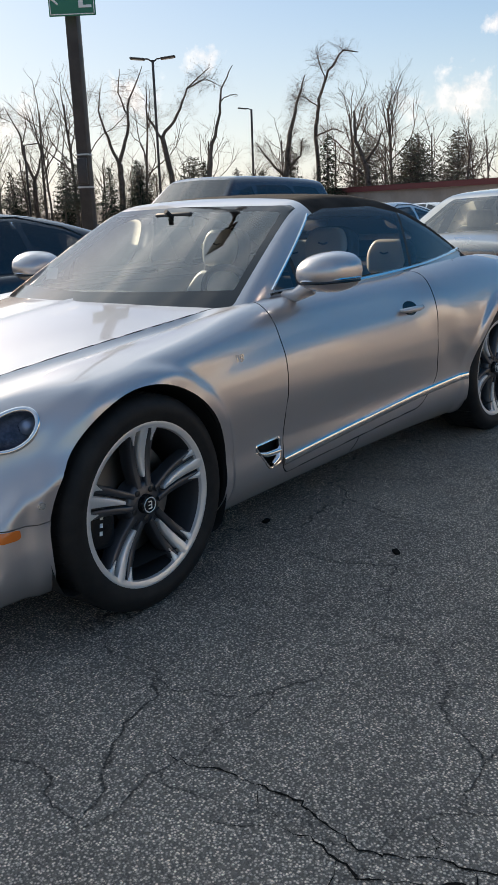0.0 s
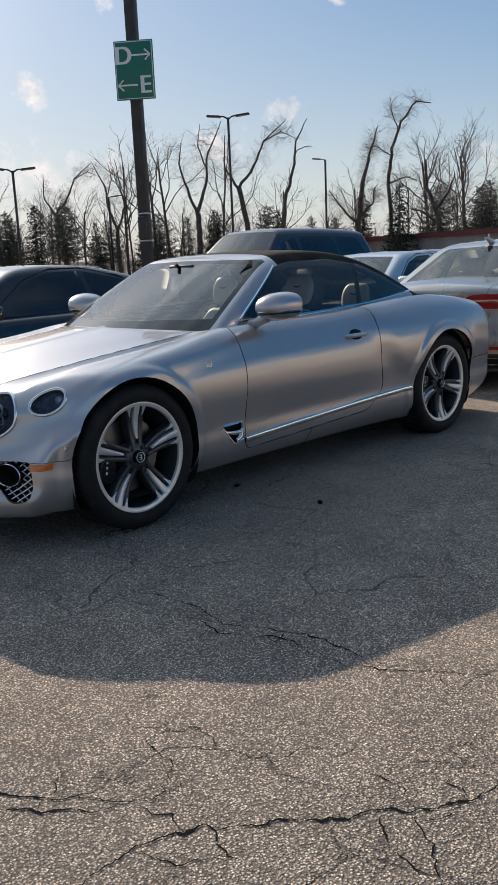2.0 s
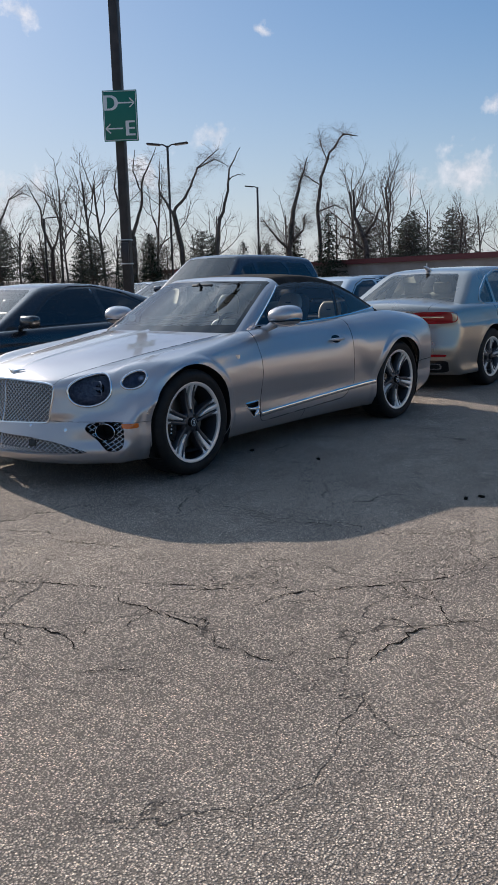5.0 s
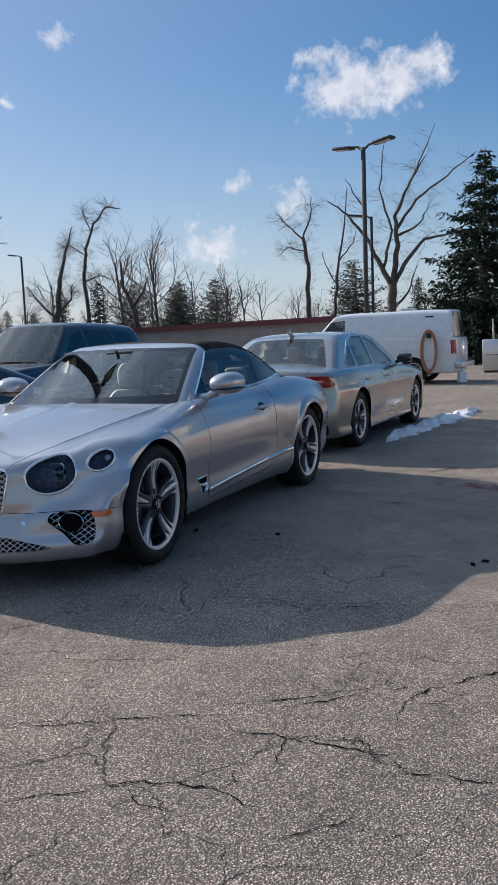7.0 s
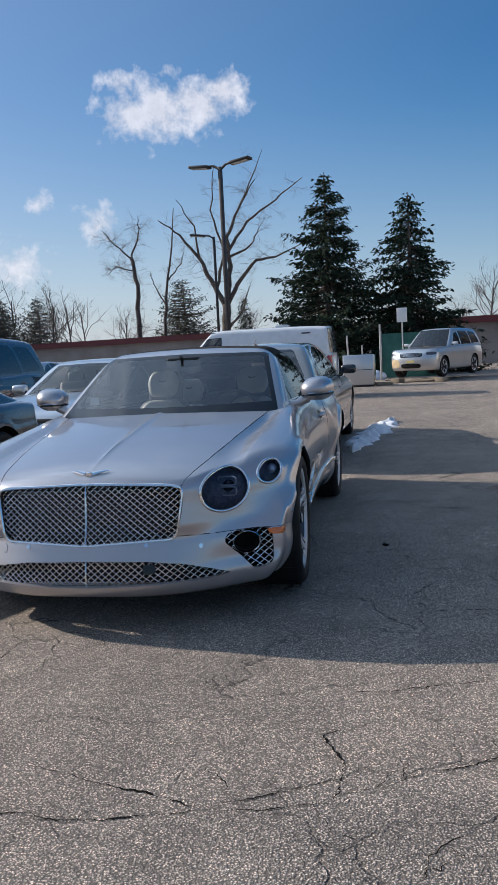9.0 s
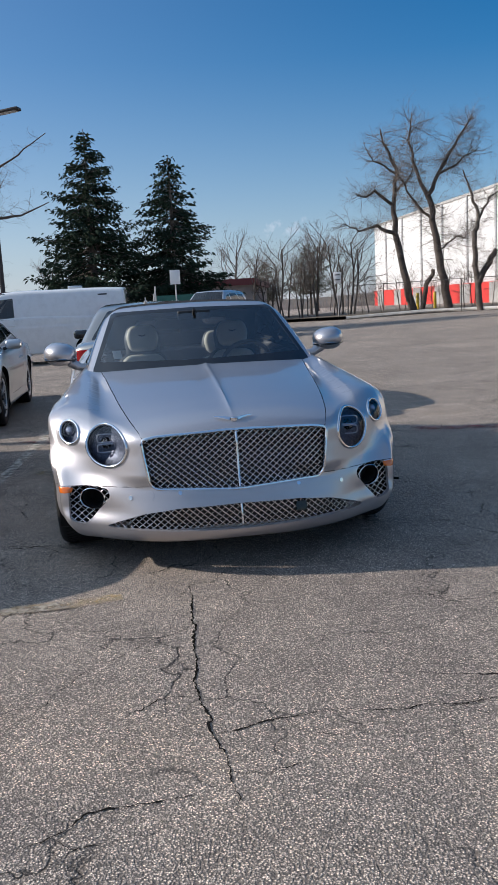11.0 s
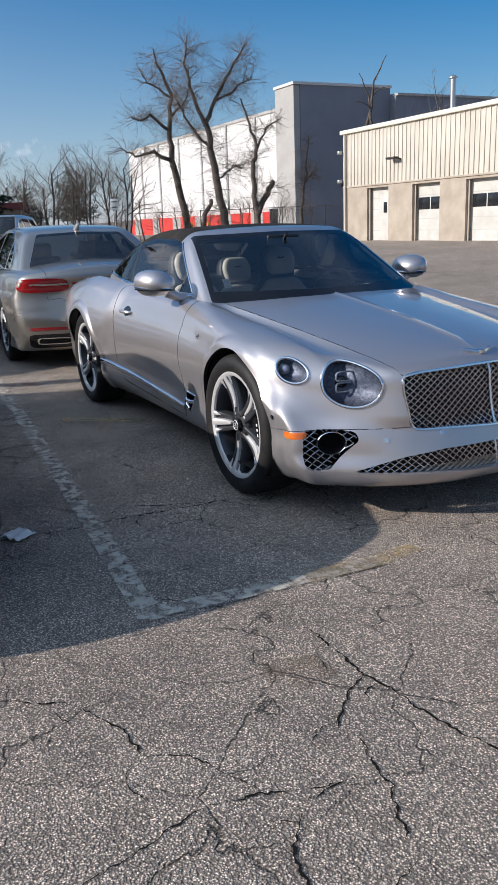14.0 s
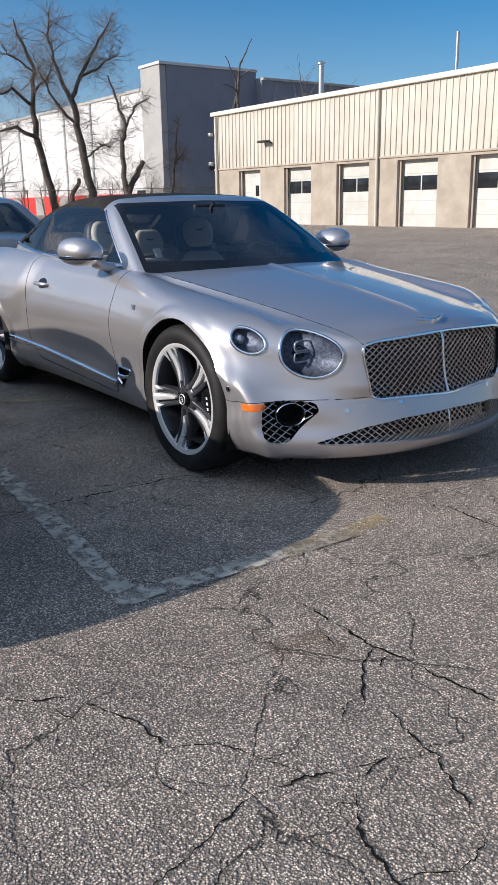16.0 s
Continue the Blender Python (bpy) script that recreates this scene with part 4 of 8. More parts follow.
# bonnet emblem: two plain wings and a disc
def emblem():
    b = []
    for s in (1, -1):
        pts = []
        for k in range(9):
            u = k / 8
            pts.append((0.785 - 0.02 * u - 0.01 * u * u, s * (0.018 + 0.078 * u), 0.0))
        P = reach(body, [(p[0], p[1], 0.6) for p in pts], (0, 0, 1), 0.004)
        P[:, 2] += 0.005 * np.sin(np.linspace(0, 1, 9) * math.pi * 0.8)
        b.append(tube([tuple(p) for p in P], [0.011 * (1 - 0.75 * k / 8) for k in range(9)], 6))
    c = reach(body, [(0.785, 0, 0.6)], (0, 0, 1), 0.006)[0]
    p, f = lathe([(0.0, 0.008), (0.012, 0.008), (0.018, 0.004), (0.019, -0.012)], 20, 'z')
    b.append(([(x * 0.9 + c[0], y + c[1], z + c[2]) for x, y, z in p], f))
    return merge(*b)


part("bonnet_emblem", emblem(), CHROME, car, "chrome winged emblem")


# sides: trim, mirrors, handles, marks
def side_path(f, xz, lift, s):
    P = reach(f, [(x, 0.0, z) for x, z in xz], (0, 1, 0), lift)
    return [(p[0], s * p[1], p[2]) for p in P]


def band(f, xz, half, lift, s, thick=0.012):
    """A raised moulding along a path (x, z) on the car's side."""
    rows = []
    for d, l in ((-half, -thick), (-half, lift * 0.6), (-half * 0.6, lift), (half * 0.6, lift), (half, lift * 0.6), (half, -thick)):
        rows.append(side_path(f, [(x, z + d) for x, z in xz], l, s))
    k = len(xz)
    pts = [p for r in rows for p in r]
    fs = []
    for i in range(5):
        for j in range(k - 1):
            q = (i * k + j, i * k + j + 1, (i + 1) * k + j + 1, (i + 1) * k + j)
            fs.append(q if s > 0 else q[::-1])
    return pts, fs


def text_mesh(body_text, size, depth):
    cu = bpy.data.curves.new("t", 'FONT')
    cu.body, cu.size, cu.extrude, cu.shear = body_text, size, depth, 0.25
    cu.align_x = 'CENTER'
    tmp = bpy.data.objects.new("t", cu)
    scene.collection.objects.link(tmp)
    bpy.context.view_layer.update()
    me = bpy.data.meshes.new_from_object(tmp.evaluated_get(bpy.context.evaluated_depsgraph_get()))
    out = [tuple(v.co) for v in me.vertices], [tuple(p.vertices) for p in me.polygons]
    bpy.data.objects.remove(tmp)
    bpy.data.meshes.remove(me)
    return out


def mirror_shell(P):
    x, y, z = P[:, 0], P[:, 1], P[:, 2]
    zz = z / (0.083 - 0.25 * np.clip(0.03 - y, 0, 1) * 0.2)
    return np.maximum(((np.abs(x / 0.155) ** 2.1 + np.abs(y / 0.112) ** 2.5 + np.abs(zz) ** 2.2) ** (1 / 2.3) - 1) * 0.08, -0.075 - x)


STRIP = [(x, 0.318 + 0.052 * (-0.79 - x)) for x in np.linspace(-0.79, -2.42, 30)]
for s in (1, -1):
    part("sill_trim", band(body, STRIP, 0.019, 0.014, s, 0.02), CHROME, car, "chrome strip along the sill")
    part("belt_trim", tube(side_path(cabin, [(x, float(BELT(x))) for x in np.linspace(-0.90, -2.80, 34)], 0.006, s), 0.010, 6), CHROME, car)
    part("pillar_trim", tube(side_path(cabin, [(-0.93 - 0.445 * u, 0.992 + 0.298 * u) for u in np.linspace(0, 1, 14)], 0.003, s), 0.006, 6), CHROME, car)
    V8 = text_mesh("V8", 0.042, 0.002)
    o = part("badge", V8, CHROME, car, "chrome V8 badge")
    bp = side_path(body, [(-0.52, 0.785)], 0.003, s)[0]
    o.matrix_local = pose(bp[0], bp[1], bp[2] - 0.012, 90 - s * 0, 0, 180 if s > 0 else 0) @ pose(0, 0, 0, -6, 0, 0)
    # wing vent: chrome surround, blade and dark mouth
    part("vent_mouth", [stick(body, (-0.69, s * 0.9, 0.37), (0, s, 0), (1, 0, 0), [((x + 0.69), (z - 0.37) * s * (-1)) for x, z in VENT], -0.03, 0.01)][0], VOID, car)
    part("vent_frame", tube(side_path(body, [*VENT, VENT[0], VENT[1]], 0.0, s), 0.006, 6, False), CHROME, car)
    part("vent_blade", tube(side_path(body, [(-0.60, 0.40), (-0.68, 0.375), (-0.765, 0.372)], -0.004, s), [0.004, 0.013, 0.016], 8), CHROME, car)
    part("vent_fin", tube(side_path(body, [(-0.715, 0.325), (-0.75, 0.345), (-0.765, 0.39)], 0.0, s), [0.014, 0.018, 0.008], 8), CHROME, car)
    # mirror
    bm = bmesh.new()
    bmesh.ops.create_icosphere(bm, subdivisions=5, radius=1)
    Q = np.array([v.co[:] for v in bm.verts])
    Q = cast(mirror_shell, np.zeros_like(Q), Q / np.linalg.norm(Q, axis=1)[:, None], 0.4)
    for v, q in zip(bm.verts, Q):
        v.co = (q[0] - 0.10 * max(0, q[1]), s * q[1], q[2] + 0.04 * q[1])
    if s < 0:
        bmesh.ops.reverse_faces(bm, faces=bm.faces[:])
    mir = part("wing_mirror", bm, SILVER, car, "silver wing mirror with a chrome line")
    mir.matrix_local = pose(-1.07, s * 0.968, 1.062, 0, 0, -s * 8)
    part("mirror_glass", stick(lambda P: np.hypot(P[:, 1] / 0.115, P[:, 2] / 0.065) * 0 + P[:, 0] + 0.0, (-0.0, 0, 0), (1, 0, 0), (0, 1, 0), ellipse(0.094, 0.066, 28, 2.6), 0, 0.004), CHROME, mir).matrix_local = pose(-0.077, 0, 0.0, 0, 0, 180)
    rim = [(0.147 * math.copysign(abs(math.cos(t)) ** 0.95, math.cos(t)) - 0.10 * max(0, 0.112 * math.sin(t)), s * 0.108 * math.sin(t), -0.026 + 0.04 * 0.11 * math.sin(t)) for t in np.linspace(-0.5 * math.pi, 0.62 * math.pi, 26)]
    part("mirror_line", tube(rim, 0.0045, 6), CHROME, mir)
    part("mirror_slit", tube([(0.995 * a, 0.995 * b, c - 0.011) for a, b, c in rim], 0.006, 6), GLOSS, mir)
    part("mirror_foot", tube([(0.10, -s * 0.19, -0.10), (0.08, -s * 0.12, -0.092), (0.05, -s * 0.06, -0.055)], [0.026, 0.028, 0.038], 12), SILVER, mir)
    # handle
    hx, hz = -1.865, 0.826
    c = side_path(body, [(hx, hz)], 0, s)[0]
    part("handle_cup", stick(body, (hx, s * 0.88, hz), (0, s, 0), (1, 0, 0), ellipse(0.062, 0.034, 28), 0.0012, 0.01), GLOSS, car)
    hp = [(hx + dx, c[1] + s * dy, hz - 0.002) for dx, dy in ((0.105, 0.004), (0.09, 0.02), (0.045, 0.031), (-0.045, 0.031), (-0.09, 0.02), (-0.105, 0.004))]
    part("door_handle", tube(hp, [0.007, 0.012, 0.014, 0.014, 0.012, 0.007], 12), SILVER, car, "silver door handle")
    part("tail_lamp", stick(body, (-3.92, s * 0.66, 0.80), (-1, s * 0.35, 0), (0, 0, 1), ellipse(0.055, 0.15, 32), 0.004, 0.015, 0.004), RED_LENS, car, "oval red tail lamp")
    part("exhaust", lathe([(0.05, 0), (0.055, 0.05), (0.06, 0.05), (0.06, 0)], 24, 'x'), CHROME, car).matrix_local = pose(-3.97, s * 0.55, 0.27)

# inside: floor, dash, seats, wheel
part("cabin_floor", block((-2.72, -0.70, 0.24), (-0.80, 0.70, 0.34)), DARK_LEATHER, car)
part("rear_shelf", block((-3.0, -0.72, 0.80), (-2.62, 0.72, 0.985), 0.03), DARK_LEATHER, car)
part("dashboard", merge(*[([tuple(v.co) for v in b.verts], [tuple(v.index for v in fc.verts) for fc in b.faces]) for b in (block((-1.08, -0.74, 0.62), (-0.55, 0.74, 0.925), 0.05, 3),)]), DARK_LEATHER, car)
part("cowl", stick(lambda P: P[:, 2] - 0.945 - 0.05 * (P[:, 0] + 0.75), (-0.78, 0, 0.9), (0, 0, 1), (1, 0, 0), [(0.24, 0), (0.22, 0.3), (0.1, 0.62), (-0.02, 0.76), (-0.2, 0.74), (-0.2, -0.74), (-0.02, -0.76), (0.1, -0.62), (0.22, -0.3)], 0, 0.02), BLACK, car)
part("console", block((-2.2, -0.11, 0.3), (-1.0, 0.11, 0.66), 0.03), DARK_LEATHER, car)
for s in (1, -1):
    part("door_card", block((-2.6, min(s * 0.70, s * 0.78), 0.3), (-0.8, max(s * 0.70, s * 0.78), 0.945), 0.02), DARK_LEATHER, car)


def slab(outline, x0, x1, bevel):
    """An outline (y, z) given a thickness along x, with rounded rims."""
    bm = bmesh.new()
    fc = bm.faces.new([bm.verts.new((x0, a, b)) for a, b in rounded(outline, 0.05, 6)])
    up = bmesh.ops.extrude_face_region(bm, geom=[fc])["geom"]
    bmesh.ops.translate(bm, vec=(x1 - x0, 0, 0), verts=[g for g in up if isinstance(g, bmesh.types.BMVert)])
    bmesh.ops.recalc_face_normals(bm, faces=bm.faces[:])
    rims = [e for e in bm.edges if abs(e.verts[0].co.x - e.verts[1].co.x) < 1e-6]
    bmesh.ops.bevel(bm, geom=rims, offset=bevel, segments=3, affect='EDGES', profile=0.5)
    return bm


def seat(x, y, lean, tall):
    root = part("seat", block((-0.27, -0.25, 0.0), (0.27, 0.25, 0.17), 0.06, 4), LEATHER, car, "cream leather seat with dark edges")
    root.matrix_local = pose(x, y, 0.42)
    m = pose(-0.24, 0, 0.05, 0, lean, 0)
    h = tall
    part("seat_back", slab([(-0.26, 0), (0.26, 0), (0.25, h * 0.75), (0.16, h * 0.97), (-0.16, h * 0.97), (-0.25, h * 0.75)], -0.08, 0.05, 0.04), DARK_LEATHER, root).matrix_local = m
    part("seat_pad", slab([(-0.235, 0.04), (0.235, 0.04), (0.215, h * 0.74), (0.13, h * 0.94), (-0.13, h * 0.94), (-0.215, h * 0.74)], 0.02, 0.09, 0.03), LEATHER, root).matrix_local = m
    part("headrest_shell", slab([(-0.13, h * 0.90), (0.13, h * 0.90), (0.15, h + 0.12), (0.11, h + 0.22), (-0.11, h + 0.22), (-0.15, h + 0.12)], -0.07, 0.045, 0.035), DARK_LEATHER, root).matrix_local = m
    part("headrest", slab([(-0.11, h * 0.99), (0.11, h * 0.99), (0.135, h + 0.12), (0.095, h + 0.205), (-0.095, h + 0.205), (-0.135, h + 0.12)], 0.03, 0.085, 0.03), LEATHER, root, "cream headrest").matrix_local = m
    part("headrest_mark", tube([(0.087, -0.028, h + 0.12), (0.087, 0.0, h + 0.112), (0.087, 0.028, h + 0.12)], 0.005, 5), DARK_LEATHER, root).matrix_local = m


seat(-1.58, 0.37, -14, 0.55)
seat(-1.58, -0.37, -14, 0.55)
seat(-2.28, 0.33, -16, 0.46)
seat(-2.28, -0.33, -16, 0.46)
ring = tube([(0, 0.185 * math.cos(a), 0.185 * math.sin(a)) for a in np.linspace(0, 2 * math.pi, 40)], 0.016, 8, False)
wheel_in = part("steering_wheel", merge(ring, tube([(0, -0.18, 0), (0.02, 0, -0.01), (0, 0.18, 0)], 0.02, 8), tube([(0.02, 0, 0), (0, 0, -0.18)], 0.02, 8), tube([(0.02, 0, 0), (0.25, 0, -0.06)], 0.03, 8)), DARK_LEATHER, car)
wheel_in.matrix_local = pose(-1.17, 0.37, 0.90, 0, 22, 0)
part("rear_view_mirror", block((-0.015, -0.12, -0.035), (0.015, 0.12, 0.035), 0.014, 3), BLACK, car).matrix_local = pose(-1.18, 0, 1.285, 0, 12, 0)
part("mirror_stem", tube([(-1.12, 0, 1.325), (-1.17, 0, 1.29)], 0.012, 6), BLACK, car)
part("windscreen_sticker", block((-0.03, -0.03, 0), (0.03, 0.03, 0.0015)), PAPER, car).matrix_local = pose(-0.86, -0.57, 1.045, 0, 62, 20)
for k, (dx, dy) in enumerate(((0, 0), (0.05, 0.06))):
    part("dash_paper", block((-0.07, -0.11, 0), (0.07, 0.11, 0.002)), PAPER, car, "loose white sheet on the dash").matrix_local = pose(-0.90 + dx, 0.46 + dy, 0.955 + 0.004 * k, 4, 4, 20 + 30 * k)


# ---- other vehicles ----
def vehicle(name, label, category, p, colour, spec):
    """A car or van from its profile p, standing at the origin with its front axle there and its nose to +x."""
    ridge, crest, nose, tail, roof = (spline(*p[k]) for k in ("ridge", "crest", "nose", "tail", "roof"))
    wb, hw, r, zt = p["wb"], p["half"], p["wheel"], p.get("tumble", 0.35)
    sz = spline(*p.get("side", ((0.12, 0.10), (0.2, 0.03), (0.32, 0.03), (0.5, 0.012), (0.65, 0.0), (0.78, 0.012), (0.9, 0.045), (1.05, 0.10), (1.3, 0.2))))
    lip, low, belt = r + 0.045, p.get("low", 0.19), p["belt"]

    def shell(P):
        x, y, z = P[:, 0], np.abs(P[:, 1]), P[:, 2]
        w = hw - sz(z) - 0.03 * step(-0.2, 1.0, x) - 0.04 * step(-wb, -wb - 1.1, x)
        for wx in (0, -wb):
            w = w + 0.008 * np.exp(-((np.hypot(x - wx, z - r) - lip - 0.02) / 0.025) ** 2)
        w = w - p.get("waist", 0.008) * np.exp(-((z - 0.40) / 0.09) ** 2) * step(-0.4, -0.9, x) * step(-wb + 0.4, -wb + 0.9, x)
        w = w + 0.008 * (step(belt - 0.20, belt - 0.215, z) - 0.5)
        u = np.clip(y / (hw * 0.86), 0, 1)
        top = z - (ridge(x) + (crest(x) - ridge(x)) * u ** 2)
        f = smax(top, y - w, p.get("edge", 0.07))
        f = smax(f, x - (nose(z) - p.get("round", 0.45) * y ** 2.8), 0.07)
        f = smax(f, (tail(z) + p.get("round_r", 0.32) * y ** 2.8) - x, 0.06)
        return smax(f, low - z, 0.03)

    wsx, wss = p["ws"]
    rsx, rss = p["rs"]

    def cabin2(P):
        x, y, z = P[:, 0], np.abs(P[:, 1]), P[:, 2]
        zz = z - belt
        f = smax(z - (roof(x) - 0.06 * y * y), y - (p["cab"] - zt * zz - 0.2 * np.clip(zz, 0, 1) ** 2), p.get("cab_edge", 0.07))
        f = smax(f, (x - (wsx - wss * zz - 0.18 * y * y)) / math.hypot(1, wss), 0.04)
        f = smax(f, ((rsx + rss * zz + 0.12 * y * y) - x) / math.hypot(1, rss), 0.05)
        return smax(f, belt - 0.06 - z, 0.01)

    def arches(P):
        a = np.hypot(P[:, 0], P[:, 2] - r) - lip
        b = np.hypot(P[:, 0] + wb, P[:, 2] - r) - lip
        return np.where(P[:, 1] > hw * 0.6, np.where(P[:, 0] > -wb / 2, a, b), np.nan)

    def side_of(poly):
        return lambda P: np.where(P[:, 1] > hw * 0.6, within(poly, P[:, 0], P[:, 2]), np.nan)
    cell = p.get("cell", 0.026)
    V = skin(shell, 0.25, -wb - 0.35, 0.55, cell, radians(-27), 50)
    doors = [side_of(rounded(d, 0.05)) for d in p.get("doors", ())]
    hood_x, hood_y = p.get("hood", (-0.55, 0.72))
    boot_x = p.get("boot")

    def hood(P):
        return np.where(P[:, 2] > 0.62, np.maximum(np.maximum(np.abs(P[:, 1]) - hood_y, hood_x - P[:, 0]), P[:, 0] - p.get("hood_end", 0.75)), np.nan)

    def boot(P):
        return np.where(P[:, 2] > p.get("boot_z", 0.72), np.maximum(np.abs(P[:, 1]) - 0.6, P[:, 0] - boot_x), np.nan) if boot_x else P[:, 0] * np.nan
    pt, q, t = carve(V, shell, [arches, *doors, hood, boot])

    def lab(C):
        k = np.ones(len(C), int)
        k[neg(boot(C))] = 3
        k[neg(hood(C))] = 2
        for i, d in enumerate(doors):
            k[neg(d(C))] = 10 + i
        k[neg(arches(C))] = 0
        return k
    root = thing(name, label, category)
    part("body_shell", panel(pt, q, t, lambda C: lab(C) == 1, shell, both=True), colour, root)
    part("bonnet", panel(pt, q, t, lambda C: lab(C) == 2, shell, both=True), colour, root)
    if boot_x:
        part("boot_lid", panel(pt, q, t, lambda C: lab(C) == 3, shell, both=True), colour, root)
    for i in range(len(doors)):
        for fl in (False, True):
            part("door", panel(pt, q, t, lambda C: lab(C) == 10 + i, shell, flip=fl), colour, root)
    # glasshouse
    top_z = max(z for _, z in p["roof"])
    V = skin(cabin2, wsx - wss * (top_z - belt) * 0.6, rsx + rss * (top_z - belt) * 0.6, belt + 0.05, cell, radians(-5), 36)
    panes = [side_of_c(rounded(w, 0.03)) for w in p["windows"]]
    ws = rounded([(-0.01, belt - 0.05), (p["cab"] - 0.08, belt - 0.05), (p["cab"] - 0.09, belt + 0.03), (p["cab"] - 0.07 - zt * (top_z - belt - 0.07) - 0.06, top_z - 0.075), (-0.01, top_z - 0.06)], 0.02)
    rs = rounded([(-0.01, belt + 0.03), (p["cab"] - 0.12, belt + 0.03), (p["cab"] - 0.16 - zt * (top_z - belt - 0.08), top_z - 0.10), (-0.01, top_z - 0.085)], 0.04)

    def c_ws2(P):
        return np.where(P[:, 0] > wsx - wss * (P[:, 2] - belt) - 0.18 * P[:, 1] ** 2 - 0.13, within(ws, P[:, 1], P[:, 2]), np.nan)

    def c_rs2(P):
        return np.where(P[:, 0] < rsx + rss * (P[:, 2] - belt) + 0.12 * P[:, 1] ** 2 + 0.13, within(rs, P[:, 1], P[:, 2]), np.nan) if p.get("rear_glass", True) else P[:, 0] * np.nan
    pt2, q2, t2 = carve(V, cabin2, [*panes, c_ws2, c_rs2])

    def lab2(C):
        k = np.ones(len(C), int)
        for i, d in enumerate(panes):
            k[neg(d(C))] = 10 + i
        k[neg(c_ws2(C))] = 2
        k[neg(c_rs2(C))] = 3
        return k
    part("roof", panel(pt2, q2, t2, lambda C: lab2(C) == 1, cabin2, both=True, gap=0, lip=0.03), spec.get("roof", colour), root)
    glass_m = spec.get("glass", DARK_GLASS)
    part("windscreen", panel(pt2, q2, t2, lambda C: lab2(C) == 2, cabin2, both=True, gap=-0.002, lip=0.004), spec.get("front_glass", GLASS), root).visible_shadow = False
    if p.get("rear_glass", True):
        part("rear_window", panel(pt2, q2, t2, lambda C: lab2(C) == 3, cabin2, both=True, gap=-0.002, lip=0.004), glass_m, root).visible_shadow = False
    for i in range(len(panes)):
        for fl in (False, True):
            part("side_window", panel(pt2, q2, t2, lambda C: lab2(C) == 10 + i, cabin2, flip=fl, gap=-0.002, lip=0.004), glass_m, root).visible_shadow = False
    # dark floor and trim inside, wheel houses
    part("underbody", block((-wb - 0.7, -hw * 0.82, low + 0.01), (0.55, hw * 0.82, low + 0.07)), VOID, root)
    part("cabin_tub", block((rsx + 0.1, -hw * 0.78, low + 0.075), (wsx - 0.1, hw * 0.78, belt - 0.25), 0.04), VOID, root)
    for y in (0.38, -0.38):
        for x in p.get("seats", (-1.75, -2.55)):
            s = part("seat", block((-0.09, -0.24, -0.4), (0.09, 0.24, 0.15), 0.06, 3), DARK_LEATHER if spec.get("seat") is None else spec["seat"], root)
            s.matrix_local = pose(x, y, belt - 0.02, 0, -14, 0)
            part("headrest", block((-0.05, -0.13, 0.13), (0.05, 0.13, 0.30), 0.04, 3), DARK_LEATHER if spec.get("seat") is None else spec["seat"], s)
    for x in (0, -wb):
        for s in (1, -1):
            a, fa = lathe([(lip + 0.012, s * hw * 0.55), (lip + 0.012, s * (hw - 0.03))], 30)
            b, fb = lathe([(0.02, s * hw * 0.55), (lip + 0.012, s * hw * 0.55)], 30)
            part("arch_liner", merge(([(i + x, j, max(k + r, low)) for i, j, k in a], fa), ([(i + x, j, max(k + r, low)) for i, j, k in b], fb)), VOID, root)
    wp = wheel_set("wheel", p.get("rim", r * 0.70), r, 0.23, spec.get("spokes", 5), spec.get("twin", True), spec.get("dark_wheel", False), False)
    wy = hw - 0.115 - 0.025
    w0 = add_wheel(root, wp, pose(0, wy, r, 0, 10, 0))
    fast_copy_wheel(root, w0, pose(-wb, wy, r, 0, 44, 0))
    fast_copy_wheel(root, w0, pose(0, -wy, r, 0, 31, 180))
    fast_copy_wheel(root, w0, pose(-wb, -wy, r, 0, 63, 180))
    # mirrors, handles
    for s in (1, -1):
        b = block((-0.07, -0.11, -0.065), (0.07, 0.11, 0.065), 0.045, 3)
        m = part("wing_mirror", b, spec.get("mirror", colour), root)
        m.matrix_local = pose(wsx - 0.38, s * (hw + 0.03), belt + 0.06)
        part("mirror_foot", tube([(0.03, -s * 0.14, -0.06), (0.01, -s * 0.05, -0.03)], 0.025, 8), BLACK, m)
        for hx in p.get("handles", ()):
            c = reach(shell, [(hx, 0, belt - 0.155)], (0, 1, 0))[0]
            part("door_handle", tube([(hx + 0.10, s * (c[1] - 0.005), c[2]), (hx + 0.06, s * (c[1] + 0.022), c[2] + 0.004), (hx - 0.06, s * (c[1] + 0.022), c[2] + 0.004), (hx - 0.10, s * (c[1] - 0.005), c[2])], 0.013, 8), colour, root)
        if "trim" in p:
            P = reach(cabin2, [(x, 0, z) for x, z in p["trim"]], (0, 1, 0), 0.004)
            part("window_trim", tube([(a, s * b, c) for a, b, c in P], 0.007, 6, False), spec.get("trim", CHROME), root)
        hl = p.get("lamp", (0.62, 0.70, 0.66))
        part("headlamp", stick(shell, (hl[0], s * hl[1], hl[2]), (1, s * 0.55, 0.1), (0, 0, 1), [(b2, a2) for a2, b2 in ellipse(0.20, 0.055, 24, 3)], 0.004, 0.012), LAMP_BOWL, root, "clear headlamp")
    return root, shell, cabin2


def side_of_c(poly):
    return lambda P: np.where(P[:, 1] > 0.4, within(poly, P[:, 0], P[:, 2]), np.nan)


